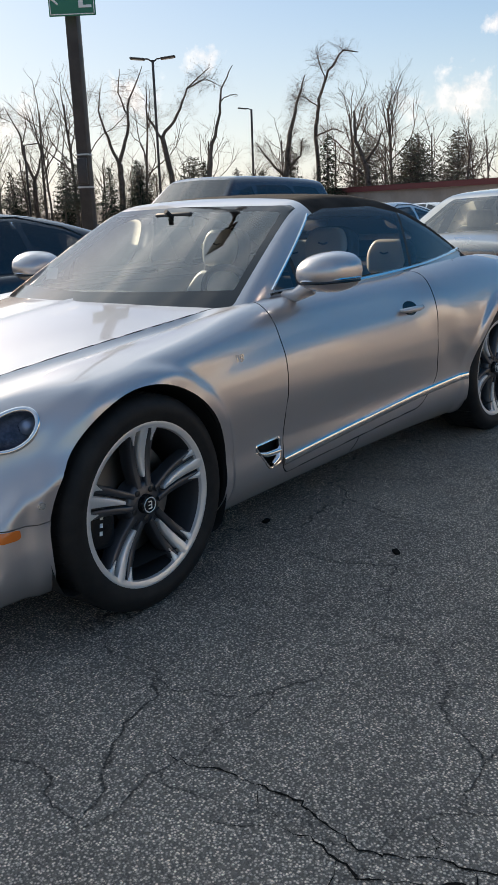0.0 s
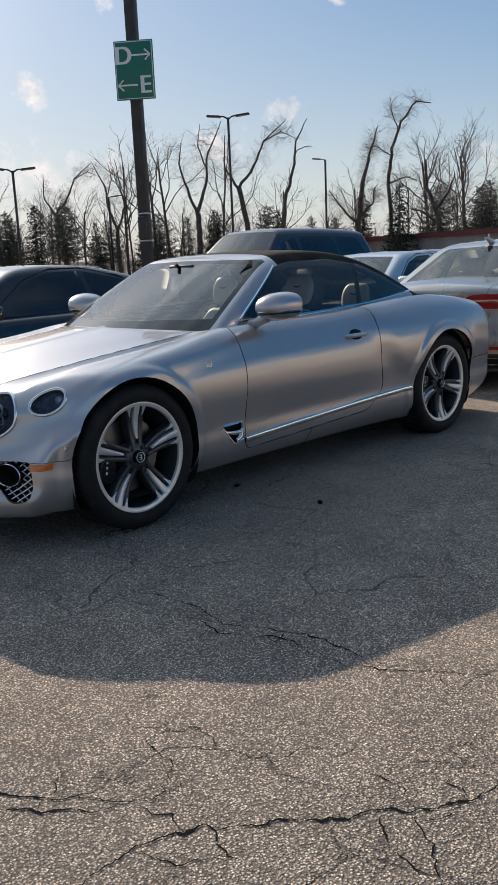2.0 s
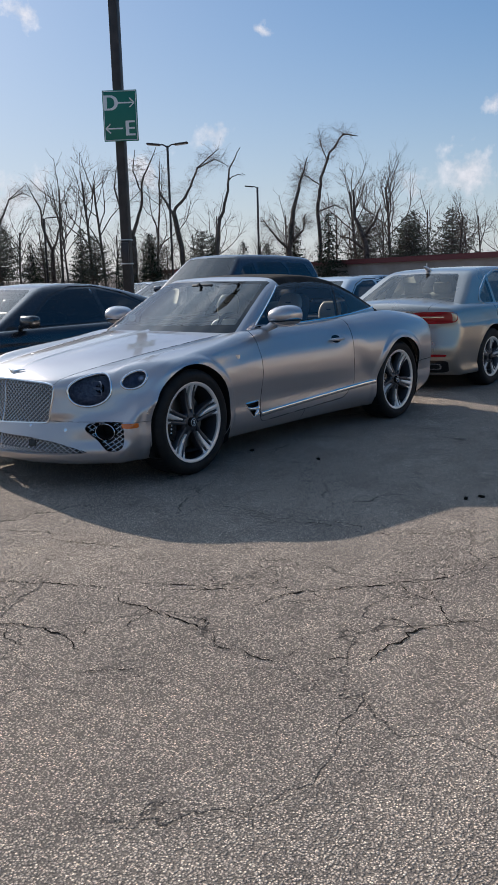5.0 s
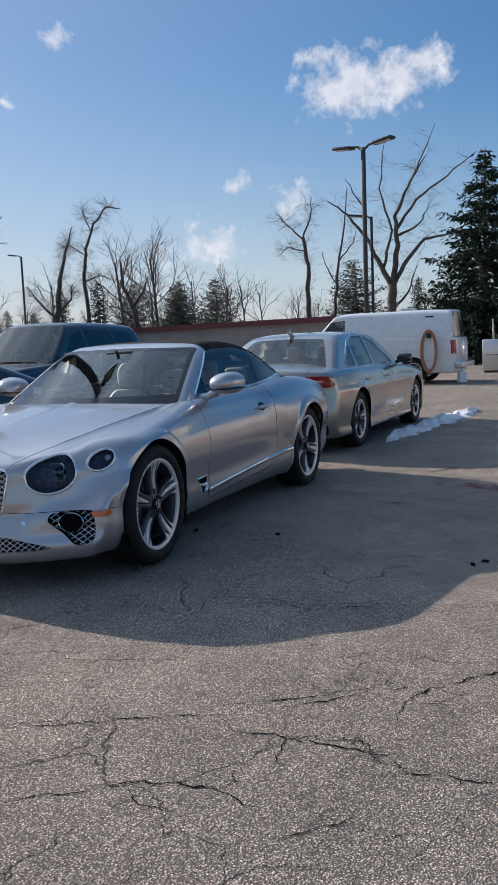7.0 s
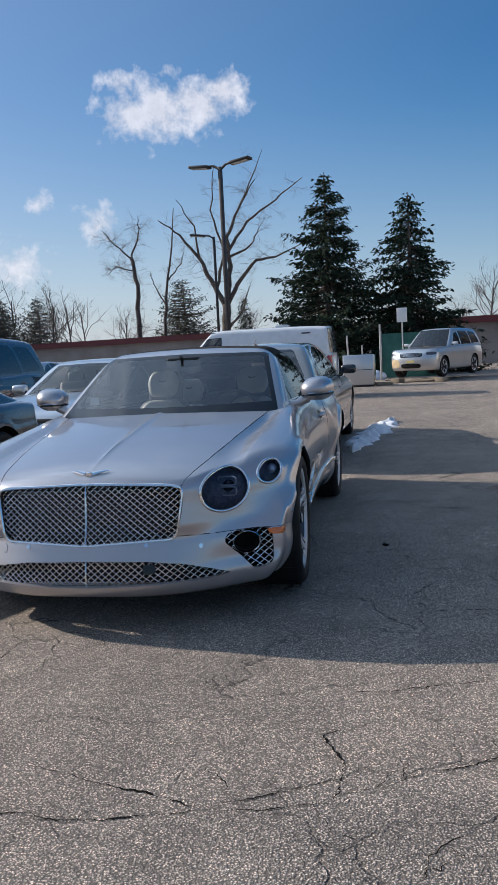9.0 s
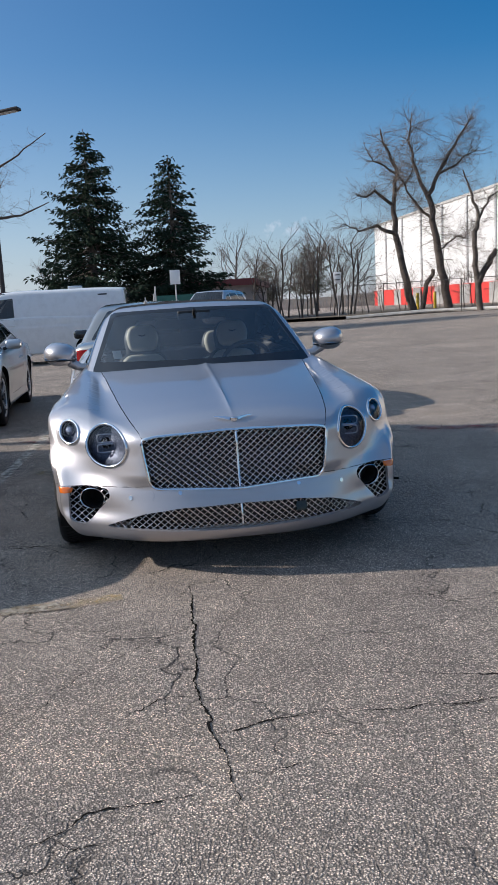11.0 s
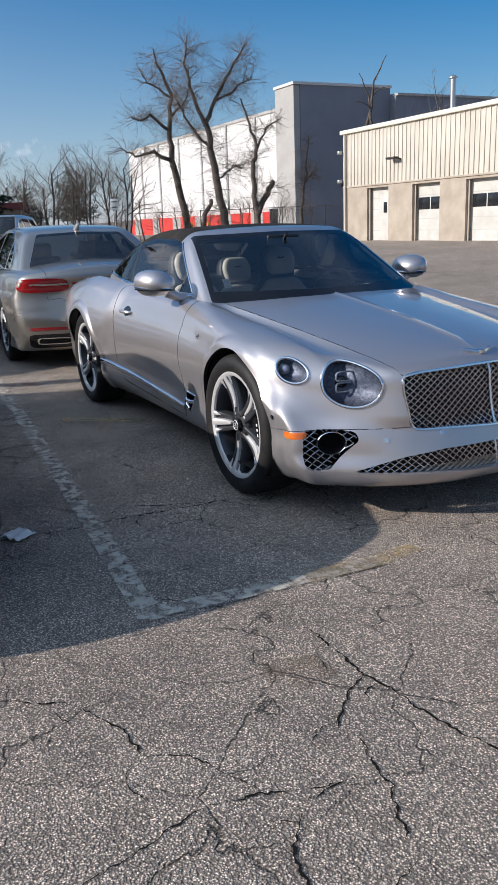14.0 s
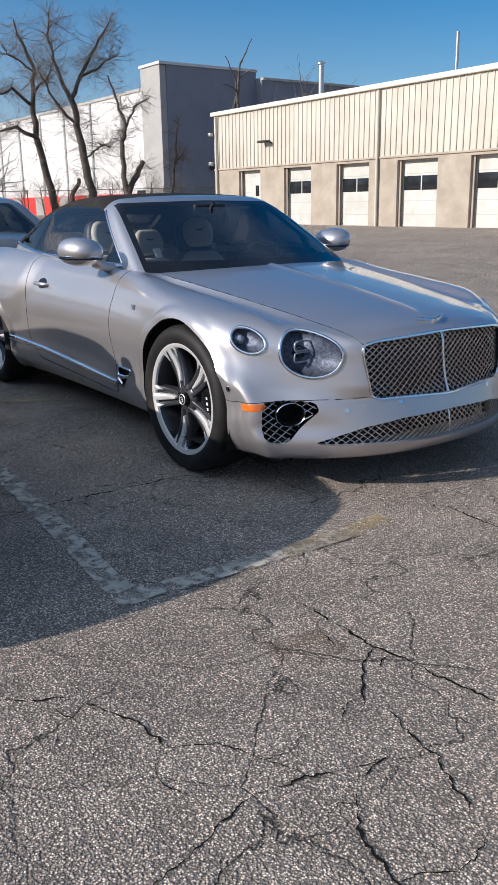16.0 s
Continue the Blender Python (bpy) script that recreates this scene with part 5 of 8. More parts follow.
SEDAN = dict(
    wb=2.92, half=0.945, wheel=0.352, belt=0.985, cab=0.80, tumble=0.42,
    ridge=((0.95, 0.66), (0.8, 0.75), (0.4, 0.85), (-0.1, 0.93), (-0.7, 0.99), (-2.6, 1.04), (-3.2, 1.085), (-3.7, 1.075), (-4.02, 1.02)),
    crest=((0.95, 0.62), (0.7, 0.76), (0.3, 0.85), (-0.2, 0.92), (-0.8, 0.965), (-2.2, 0.985), (-3.0, 1.0), (-3.7, 0.985), (-4.02, 0.94)),
    nose=((0.1, 0.75), (0.22, 0.90), (0.45, 0.93), (0.62, 0.91), (0.75, 0.84), (0.9, 0.7)),
    tail=((0.15, -3.85), (0.3, -3.98), (0.5, -4.03), (0.62, -4.01), (0.8, -3.99), (0.98, -4.03), (1.1, -3.9)),
    roof=((-0.9, 1.30), (-1.25, 1.40), (-1.6, 1.445), (-2.0, 1.46), (-2.4, 1.452), (-2.8, 1.42), (-3.1, 1.365), (-3.4, 1.27)),
    ws=(-0.52, 1.78), rs=(-3.60, 1.60), hood=(-0.50, 0.70), hood_end=0.70, boot=-3.45,
    doors=([(-0.72, 1.0), (-0.74, 0.45), (-0.80, 0.33), (-1.80, 0.33), (-1.84, 0.5), (-1.84, 1.0)], [(-1.85, 1.0), (-1.85, 0.5), (-1.81, 0.33), (-2.45, 0.33), (-2.62, 0.62), (-2.78, 0.8), (-2.80, 1.0)]),
    windows=([(-0.98, 1.0), (-1.42, 1.30), (-1.80, 1.385), (-1.86, 1.0)], [(-1.92, 1.0), (-1.86, 1.39), (-2.25, 1.385), (-2.55, 1.31), (-2.60, 1.0)], [(-2.66, 1.005), (-2.61, 1.29), (-2.98, 1.08), (-2.97, 1.01)]),
    trim=[(-0.95, 0.99), (-1.42, 1.325), (-1.62, 1.39), (-1.9, 1.415), (-2.25, 1.405), (-2.6, 1.325), (-2.9, 1.17), (-3.05, 1.04), (-2.9, 0.995), (-2.0, 0.985), (-1.0, 0.985)],
    handles=(-1.68, -2.55))
sedan, sedan_f, _ = vehicle("sedan_car", "warm grey saloon car parked nose-away behind the convertible", "car", SEDAN, SEDAN_GREY, dict(glass=SALOON_GLASS, front_glass=SALOON_GLASS, mirror=BLACK_PAINT, seat=LEATHER))
sedan.matrix_world = pose(-8.55, -0.13, 0, 0, 0, 178.4)
for s in (1, -1):
    lamp = part("tail_lamp", stick(sedan_f, (-3.93, s * 0.66, 0.865), (-1, s * 0.5, 0), (0, 0, 1), [(b, a) for a, b in ellipse(0.27, 0.07, 28, 3.5)], 0.004, 0.012), RED_LENS, sedan, "red wraparound tail lamp")
    part("lamp_strip", stick(sedan_f, (-3.95, s * 0.58, 0.872), (-1, s * 0.4, 0), (0, 0, 1), [(b, a) for a, b in ellipse(0.20, 0.008, 16, 6)], 0.009, 0.006), CHROME, lamp)
    part("reflector", stick(sedan_f, (-3.98, s * 0.60, 0.43), (-1, s * 0.3, 0), (0, 0, 1), [(b, a) for a, b in ellipse(0.22, 0.016, 20, 5)], 0.004, 0.008), RED_LENS, sedan)
    ex = part("exhaust_panel", stick(sedan_f, (-3.95, s * 0.58, 0.30), (-1, s * 0.3, 0), (0, 0, 1), [(b, a) for a, b in ellipse(0.25, 0.075, 24, 6)], 0.004, 0.012), GLOSS, sedan)
    part("exhaust_trim", stick(sedan_f, (-3.95, s * 0.57, 0.30), (-1, s * 0.3, 0), (0, 0, 1), [(b, a) for a, b in ellipse(0.18, 0.036, 24, 6)], 0.010, 0.006), CHROME, ex)
    part("exhaust_mouth", stick(sedan_f, (-3.95, s * 0.57, 0.30), (-1, s * 0.3, 0), (0, 0, 1), [(b, a) for a, b in ellipse(0.16, 0.026, 24, 6)], 0.013, 0.006), VOID, ex)
part("aerial", merge(tube([(-2.85, 0, 1.40), (-2.95, 0, 1.445), (-3.0, 0, 1.46)], [0.035, 0.024, 0.010], 8), tube([(-2.93, 0, 1.43), (-2.93, 0, 1.50)], 0.008, 6)), SILVER, sedan)
part("tail_bar", stick(sedan_f, (-4.0, 0, 0.875), (-1, 0, 0), (0, 0, 1), [(b, a) for a, b in ellipse(0.36, 0.012, 20, 6)], 0.004, 0.008), RED_LENS, sedan)
part("boot_badge", merge(*[tube([(-4.03, -0.33 + 0.035 * k, 0.80), (-4.03, -0.33 + 0.035 * k, 0.83)], 0.005, 5) for k in range(3)]), CHROME, sedan)


def repaint(root, old, fresh):
    for o in root.children_recursive:
        if o.type == 'MESH' and o.data.materials and o.data.materials[0] == old:
            o.material_slots[0].link = 'OBJECT'
            o.material_slots[0].material = fresh


COUPE = dict(SEDAN)
COUPE.update(
    wb=2.80, half=0.945, wheel=0.352, belt=0.93, cab=0.79,
    ridge=((0.95, 0.62), (0.8, 0.71), (0.4, 0.81), (-0.1, 0.88), (-0.7, 0.94), (-2.6, 0.99), (-3.2, 1.0), (-3.7, 0.96), (-3.95, 0.9)),
    crest=((0.95, 0.58), (0.7, 0.72), (0.3, 0.82), (-0.2, 0.885), (-0.8, 0.915), (-2.2, 0.94), (-3.0, 0.96), (-3.7, 0.93), (-3.95, 0.88)),
    roof=((-0.9, 1.25), (-1.25, 1.33), (-1.6, 1.375), (-1.9, 1.38), (-2.3, 1.35), (-2.8, 1.24), (-3.3, 1.08), (-3.7, 0.96)),
    ws=(-0.55, 1.9), rs=(-3.75, 2.6), boot=-3.5, tail=((0.15, -3.75), (0.3, -3.88), (0.5, -3.93), (0.8, -3.9), (0.98, -3.93), (1.1, -3.8)),
    doors=([(-0.76, 0.95), (-0.78, 0.45), (-0.84, 0.33), (-1.98, 0.33), (-2.06, 0.5), (-2.06, 0.95)],),
    windows=([(-1.02, 0.95), (-1.45, 1.22), (-1.72, 1.30), (-2.05, 1.31), (-2.1, 0.96)], [(-2.16, 0.96), (-2.11, 1.30), (-2.5, 1.22), (-2.95, 1.03), (-2.93, 0.98)]),
    trim=[(-0.98, 0.935), (-1.45, 1.25), (-1.75, 1.335), (-2.1, 1.335), (-2.5, 1.25), (-3.0, 1.03), (-2.9, 0.955), (-2.0, 0.935), (-1.0, 0.93)],
    handles=(-1.85,), seats=(-1.6,))
black_car, black_f, _ = vehicle("coupe_car", "glossy black coupe parked beside the convertible", "car", COUPE, BLACK_PAINT, dict(glass=DARK_GLASS, trim=GLOSS))
black_car.matrix_world = pose(-0.02, -3.165, 0, 0, 0, 0.5)
for s in (1, -1):
    part("bumper_vent", stick(black_f, (0.75, s * 0.62, 0.40), (1, s * 0.35, 0), (0, 0, 1), [(b, a) for a, b in ellipse(0.13, 0.11, 24, 4)], 0.004, 0.01), VOID, black_car, "dark bumper vent")
part("front_grille", stick(black_f, (0.9, 0, 0.52), (1, 0, 0), (0, 0, 1), [(b, a) for a, b in ellipse(0.42, 0.14, 28, 4)], 0.004, 0.01), VOID, black_car)
for z in (0.45, 0.50, 0.55, 0.60):
    part("grille_slat", tube([tuple(q) for q in reach(black_f, [(0.2, y, z) for y in np.linspace(-0.40, 0.40, 9)], (1, 0, 0), 0.006)], 0.006, 5), CHROME, black_car)
silver_car = copy_thing(black_car, pose(-5.85, -2.98, 0, 0, 0, 0))
tagged(silver_car, "pale silver coupe parked in the row behind", "car")
repaint(silver_car, BLACK_PAINT, PALE_PAINT)

SUV = dict(
    wb=2.92, half=0.985, wheel=0.385, belt=1.18, cab=0.86, tumble=0.22, low=0.28, cab_edge=0.09, edge=0.06, round=0.35, round_r=0.22,
    ridge=((0.9, 0.9), (0.75, 1.03), (0.3, 1.10), (-0.3, 1.14), (-0.6, 1.17), (-3.6, 1.18), (-3.98, 1.15)),
    crest=((0.9, 0.86), (0.7, 1.02), (0.3, 1.08), (-0.3, 1.12), (-0.8, 1.15), (-2.2, 1.17), (-3.6, 1.17), (-3.98, 1.1)),
    nose=((0.2, 0.72), (0.35, 0.86), (0.6, 0.92), (0.85, 0.90), (1.0, 0.84), (1.1, 0.75)),
    tail=((0.25, -3.9), (0.5, -4.02), (0.9, -4.0), (1.2, -3.98), (1.3, -3.9)),
    roof=((-0.6, 1.72), (-1.0, 1.80), (-1.4, 1.845), (-2.2, 1.865), (-3.0, 1.85), (-3.7, 1.80), (-4.0, 1.74)),
    ws=(-0.55, 1.25), rs=(-4.02, 0.42), hood=(-0.52, 0.78), hood_end=0.76, side=((0.2, 0.10), (0.3, 0.04), (0.5, 0.015), (0.75, 0.0), (0.95, 0.012), (1.1, 0.05), (1.3, 0.12)),
    doors=([(-0.72, 1.2), (-0.72, 0.45), (-0.8, 0.38), (-1.80, 0.38), (-1.82, 1.2)], [(-1.84, 1.2), (-1.84, 0.38), (-2.42, 0.38), (-2.62, 0.75), (-2.80, 0.9), (-2.82, 1.2)]),
    windows=([(-1.0, 1.20), (-1.42, 1.62), (-1.75, 1.70), (-1.80, 1.20)], [(-1.88, 1.20), (-1.85, 1.71), (-2.65, 1.71), (-2.80, 1.58), (-2.84, 1.20)], [(-2.93, 1.22), (-2.82, 1.70), (-3.45, 1.67), (-3.72, 1.25)]),
    handles=(-1.65, -2.65), lamp=(0.68, 0.74, 0.9), seats=(-1.6, -2.5))
suv, suv_f, _ = vehicle("suv", "dark blue estate car with black glass, tall roof", "car", SUV, NAVY_PAINT, dict(glass=DARK_GLASS, front_glass=DARK_GLASS))
suv.matrix_world = pose(-6.55, -5.95, 0, 0, 0, 1)
suv2 = copy_thing(suv, pose(-27.9, 2.45, 0.16, 0, 0, -27))
tagged(suv2, "silver off-road car raised on blocks with tape over its bumper", "car")
repaint(suv2, NAVY_PAINT, PALE_PAINT)
part("bumper_cover", stick(suv_f, (0.78, -0.70, 0.55), (1, -0.5, 0), (0, 0, 1), [(b, a) for a, b in ellipse(0.26, 0.16, 24, 3)], 0.006, 0.01), Mat("masking_paper", (0.55, 0.42, 0.25), 0.8).vary((0.5, 0.36, 0.2), (0.62, 0.5, 0.32), 7).m, suv2, "tan masking paper")
part("number_plate", stick(suv_f, (0.9, 0.0, 0.62), (1, 0, 0), (0, 0, 1), [(b, a) for a, b in ellipse(0.16, 0.05, 16, 8)], 0.006, 0.01), PLATE, suv2, "plain yellow plate")
part("front_grille", stick(suv_f, (0.88, 0, 0.86), (1, 0, 0), (0, 0, 1), [(b, a) for a, b in ellipse(0.46, 0.08, 24, 5)], 0.005, 0.01), GLOSS, suv2)
for k in range(3):
    part("grille_bar", tube([tuple(q) for q in reach(suv_f, [(0.2, y, 0.82 + 0.04 * k) for y in np.linspace(-0.42, 0.42, 9)], (1, 0, 0), 0.008)], 0.007, 5), CHROME, suv2)
part("lower_intake", stick(suv_f, (0.88, 0, 0.46), (1, 0, 0), (0, 0, 1), [(b, a) for a, b in ellipse(0.40, 0.09, 24, 4)], 0.005, 0.01), GLOSS, suv2)
wood = Mat("weathered_wood", (0.3, 0.24, 0.17), 0.85).vary((0.2, 0.16, 0.12), (0.38, 0.31, 0.22), 8).m
for k, (x, y) in enumerate(((-27.4, 1.55), (-26.9, 3.15))):
    o = part("wood_block", block((-0.22, -0.18, 0), (0.22, 0.18, 0.17), 0.01), wood)
    o.matrix_world = pose(x, y, 0, 0, 0, -27)
    tagged(o, "weathered timber block under a raised car wheel", "wood block", group="timber blocks under the raised car")

VAN = dict(
    wb=3.45, half=1.0, wheel=0.36, belt=1.28, cab=0.97, tumble=0.10, low=0.30, cab_edge=0.12, edge=0.08, round=0.25, round_r=0.06, cell=0.034,
    ridge=((0.85, 0.95), (0.7, 1.08), (0.3, 1.18), (-0.2, 1.27), (-4.6, 1.3)), crest=((0.85, 0.9), (0.7, 1.02), (0.3, 1.14), (-0.2, 1.24), (-4.6, 1.3)),
    nose=((0.2, 0.75), (0.4, 0.88), (0.8, 0.86), (1.0, 0.8), (1.2, 0.6)), tail=((0.25, -4.62), (0.5, -4.66), (1.4, -4.66)),
    roof=((-0.4, 1.85), (-0.8, 2.03), (-1.2, 2.08), (-2.5, 2.10), (-4.3, 2.08), (-4.7, 2.05)), ws=(-0.25, 1.0), rs=(-4.66, 0.13), hood=(-0.22, 0.78), hood_end=0.7,
    side=((0.2, 0.12), (0.3, 0.05), (0.5, 0.02), (0.8, 0.0), (1.2, 0.0), (1.5, 0.02)),
    doors=([(-0.42, 1.3), (-0.45, 0.42), (-1.45, 0.42), (-1.45, 1.3)],), windows=([(-0.62, 1.33), (-0.98, 1.85), (-1.42, 1.88), (-1.44, 1.33)],), rear_glass=True, handles=(-1.35,), lamp=(0.7, 0.78, 0.85), seats=(-1.4,))
van, van_f, van_c = vehicle("cargo_van", "white cargo van with dirt along its sides, parked", "van", VAN, VAN_WHITE, dict(glass=DARK_GLASS, spokes=8, twin=False, dark_wheel=True, mirror=BLACK))
van.matrix_world = pose(-20.1, -4.88, 0, 0, 0, -92)
for s in (1, -1):
    part("tail_lamp", stick(van_f, (-4.62, s * 0.93, 1.02), (-1, s * 0.6, 0), (0, 0, 1), [(a, b) for a, b in ellipse(0.20, 0.09, 20, 6)], 0.006, 0.012), RED_LENS, van, "red and amber tail lamp")
    part("side_vent", stick(van_c, (-3.9, s * 0.9, 1.88), (0, s, 0), (1, 0, 0), ellipse(0.13, 0.02, 12, 6), 0.004), BLACK, van)
part("rear_bumper", block((-4.82, -0.95, 0.42), (-4.62, 0.95, 0.60), 0.04), PALE_PAINT, van, "pale step bumper")
part("roof_vent", block((-3.3, -0.25, 2.08), (-2.9, 0.25, 2.17), 0.03), PALE_PAINT, van)
part("rear_seam", tube([(-4.69, 0, 0.6), (-4.69, 0, 1.3), (-4.60, 0, 1.95)], 0.008, 5), BLACK, van)
hose = Mat("orange_hose", (0.5, 0.22, 0.13), 0.6).m
for k in range(6):
    P = [(-3.92 + (0.17 + 0.012 * k) * math.cos(a), 1.02 + 0.02 * (k % 3) + 0.02, 0.92 + (0.52 + 0.015 * k) * math.sin(a)) for a in np.linspace(0, 2 * math.pi, 28)]
    part("hose", tube(P, 0.014, 6, False), hose, van, "coiled orange hose hung on the van")
part("hose_hook", block((-3.99, 1.0, 1.28), (-3.85, 1.07, 1.42), 0.01), BLACK, van)
# cars further back in the lot
far_saloon, _, _ = vehicle("saloon_car", "blue-grey saloon in the row behind", "car", dict(SEDAN, cell=0.075), BLUE_GREY, dict(glass=DARK_GLASS, mirror=BLACK_PAINT))
far_saloon.matrix_world = pose(-8.2, -8.7, 0, 0, 0, 2)
tagged(far_saloon, group="saloon cars in the lot")
for k, (x, y, a, c, nm) in enumerate(((-5.9, -11.6, 181, BLACK_PAINT, "black saloon in the row behind"), (-5.8, -14.6, 0, PALE_PAINT, "pale saloon in the row behind"),
                                        (-17.5, -9.5, 3, BLUE_GREY, "blue-grey saloon further back in the lot"), (-17.6, -14.2, 180, NAVY_PAINT, "dark saloon further back in the lot"), (-17.4, -19.5, 0, PALE_PAINT, "pale saloon further back in the lot"),
                                        (-19.5, -25.5, 181, BLACK_PAINT, "black saloon further back in the lot"), (-30.0, -11.5, 88, PALE_PAINT, "pale saloon near the low building"))):
    o = copy_thing(far_saloon, pose(x, y, 0, 0, 0, a))
    tagged(o, nm, "car", group="saloon cars in the lot")
    repaint(o, BLUE_GREY, c)


# ---- ground ----
def rise(y):
    """The lot climbs gently towards the workshop."""
    return 0.36 * float(step(4.0, 24.0, np.array([float(y)]))[0])


asphalt = Mat("worn_asphalt", (0.2, 0.19, 0.18), 0.95, 0.0, Specular_IOR_Level=0.25)
c0 = asphalt.coords()
cell = asphalt.node("ShaderNodeTexVoronoi", Scale=150.0, Randomness=1.0)
asphalt.link(c0, cell.inputs["Vector"])
cell2 = asphalt.node("ShaderNodeTexVoronoi", Scale=280.0)
asphalt.link(c0, cell2.inputs["Vector"])
sep = asphalt.t.nodes.new("ShaderNodeSeparateColor")
asphalt.link(cell.outputs["Color"], sep.inputs[0])
stone = asphalt.ramp(sep.outputs[0], [(0.0, (0.035, 0.034, 0.033)), (0.42, (0.11, 0.104, 0.10)), (0.72, (0.25, 0.232, 0.215)), (0.9, (0.32, 0.295, 0.268)), (1.0, (0.46, 0.43, 0.392))])
fine = asphalt.t.nodes.new("ShaderNodeSeparateColor")
asphalt.link(cell2.outputs["Color"], fine.inputs[0])
stone = asphalt.mix(stone, asphalt.ramp(fine.outputs[1], [(0.0, (0.07, 0.067, 0.065)), (1.0, (0.34, 0.32, 0.30))]), 0.4)
stone = asphalt.mix(stone, (0.05, 0.048, 0.047), asphalt.ramp(cell.outputs["Distance"], [(0.30, (0, 0, 0)), (0.58, (0.94, 0.94, 0.94))]))
big = asphalt.ramp(asphalt.noise(0.55, 7, 0.65), [(0.3, (0.72, 0.73, 0.75)), (0.55, (1.0, 1.0, 1.0)), (0.75, (1.2, 1.17, 1.12))])
grit = asphalt.ramp(asphalt.noise(105, 6, 0.8), [(0.36, (0.52, 0.52, 0.52)), (0.5, (1.0, 1.0, 1.0)), (0.64, (1.27, 1.26, 1.24))])
stone = asphalt.mix(stone, grit, 1.0, 'MULTIPLY')
mid = asphalt.ramp(asphalt.noise(3.1, 8, 0.75), [(0.3, (0.74, 0.74, 0.74)), (0.7, (1.2, 1.19, 1.17))])
stone = asphalt.mix(asphalt.mix(asphalt.mix(stone, big, 1.0, 'MULTIPLY'), mid, 1.0, 'MULTIPLY'), (3.32, 2.97, 2.62), 1.0, 'MULTIPLY')
# fine net of hairline cracks, only in tired patches
wob = asphalt.node("ShaderNodeTexNoise", Scale=3.5, Detail=6.0)
asphalt.link(c0, wob.inputs["Vector"])
vadd = asphalt.t.nodes.new("ShaderNodeVectorMath")
vadd.operation = 'MULTIPLY_ADD'
asphalt.link(wob.outputs["Color"], vadd.inputs[0])
vadd.inputs[1].default_value = (0.5, 0.5, 0.0)
asphalt.link(c0, vadd.inputs[2])
net = asphalt.node("ShaderNodeTexVoronoi", Scale=1.5)
net.feature = 'DISTANCE_TO_EDGE'
asphalt.link(vadd.outputs[0], net.inputs["Vector"])
hair = asphalt.ramp(net.outputs["Distance"], [(0.0, (1, 1, 1)), (0.009, (0, 0, 0))])
hair = asphalt.mix(hair, asphalt.ramp(asphalt.noise(0.8, 4), [(0.40, (0, 0, 0)), (0.55, (0.85, 0.85, 0.85))]), 1.0, 'MULTIPLY')
asphalt.colour(asphalt.mix(stone, (0.03, 0.028, 0.026), hair))
asphalt.bump(cell.outputs["Distance"], 1.0, -0.0048)
asphalt.bump(cell2.outputs["Distance"], 0.8, -0.0020)
asphalt.bump(asphalt.noise(46, 6, 0.7), 0.5, 0.009)
asphalt.bump(hair, 0.8, -0.01)
YS = [-900, -60, 2, 4, 6, 8, 10, 12, 14, 16, 18, 20, 22, 24, 60, 900]
XS = [-900, -120, -30, 0, 30, 900]
gp = [(x, y, rise(y)) for y in YS for x in XS]
gf = [(j * 6 + i, j * 6 + i + 1, (j + 1) * 6 + i + 1, (j + 1) * 6 + i) for j in range(len(YS) - 1) for i in range(5)]
tagged(part("ground", (gp, gf), asphalt.m), "worn grey asphalt lot with pale aggregate and cracks", "ground", kind="structure")


def flat_mat(name, a, b, scale, lo, hi, most=1.0):
    """A worn coat on the ground: colour broken up by noise, with bare asphalt between."""
    m = Mat(name, a, 0.85)
    m.vary(a, b, scale * 0.6)
    n = m.ramp(m.noise(scale, 9, 0.72), [(lo, (0, 0, 0)), (hi, (most,) * 3)])
    m.link(n, m.b.inputs["Alpha"])
    return m.m


rng = random.Random(4)


def ribbon(path, width, jag, z=0.004, taper=True):
    """A thin strip on the ground along a ragged path."""
    pts = []
    for (x0, y0), (x1, y1) in zip(path, path[1:]):
        n = max(2, int(math.hypot(x1 - x0, y1 - y0) / (0.012 if taper else 0.035)))
        for k in range(n):
            u = k / n
            bx, by = x0 + (x1 - x0) * u, y0 + (y1 - y0) * u
            wave = (0.026 if taper else 0.004) * min(1.0, 4 * u, 4 * (1 - u))
            small = 0.4 * wave
            pts.append((bx + wave * noise.noise((bx * 7, by * 7, 1)) + small * noise.noise((bx * 31, by * 31, 3)) + rng.gauss(0, jag), by + wave * noise.noise((bx * 7, by * 7, 9)) + small * noise.noise((bx * 31, by * 31, 5)) + rng.gauss(0, jag)))
    pts.append(path[-1])
    out, fs = [], []
    for i, (x, y) in enumerate(pts):
        a, b = pts[max(0, i - 1)], pts[min(len(pts) - 1, i + 1)]
        dx, dy = b[0] - a[0], b[1] - a[1]
        l = math.hypot(dx, dy) + 1e-9
        w = width * max(0.2, 0.75 + 1.1 * noise.noise((x * 11, y * 11, 2)) + 0.5 * rng.gauss(0, 0.5)) / 2 if taper else width * (0.95 + 0.1 * rng.random()) / 2
        if taper:
            w *= min(1, 0.25 + 3 * min(i, len(pts) - 1 - i) / len(pts))
        wl, wr = (w * rng.uniform(0.5, 1.6), w * rng.uniform(0.5, 1.6)) if taper else (w, w)
        out += [(x - dy / l * wl, y + dx / l * wl, z), (x + dy / l * wr, y - dx / l * wr, z)]
    for i in range(len(pts) - 1):
        fs.append((2 * i, 2 * i + 1, 2 * i + 3, 2 * i + 2))
    return out, fs


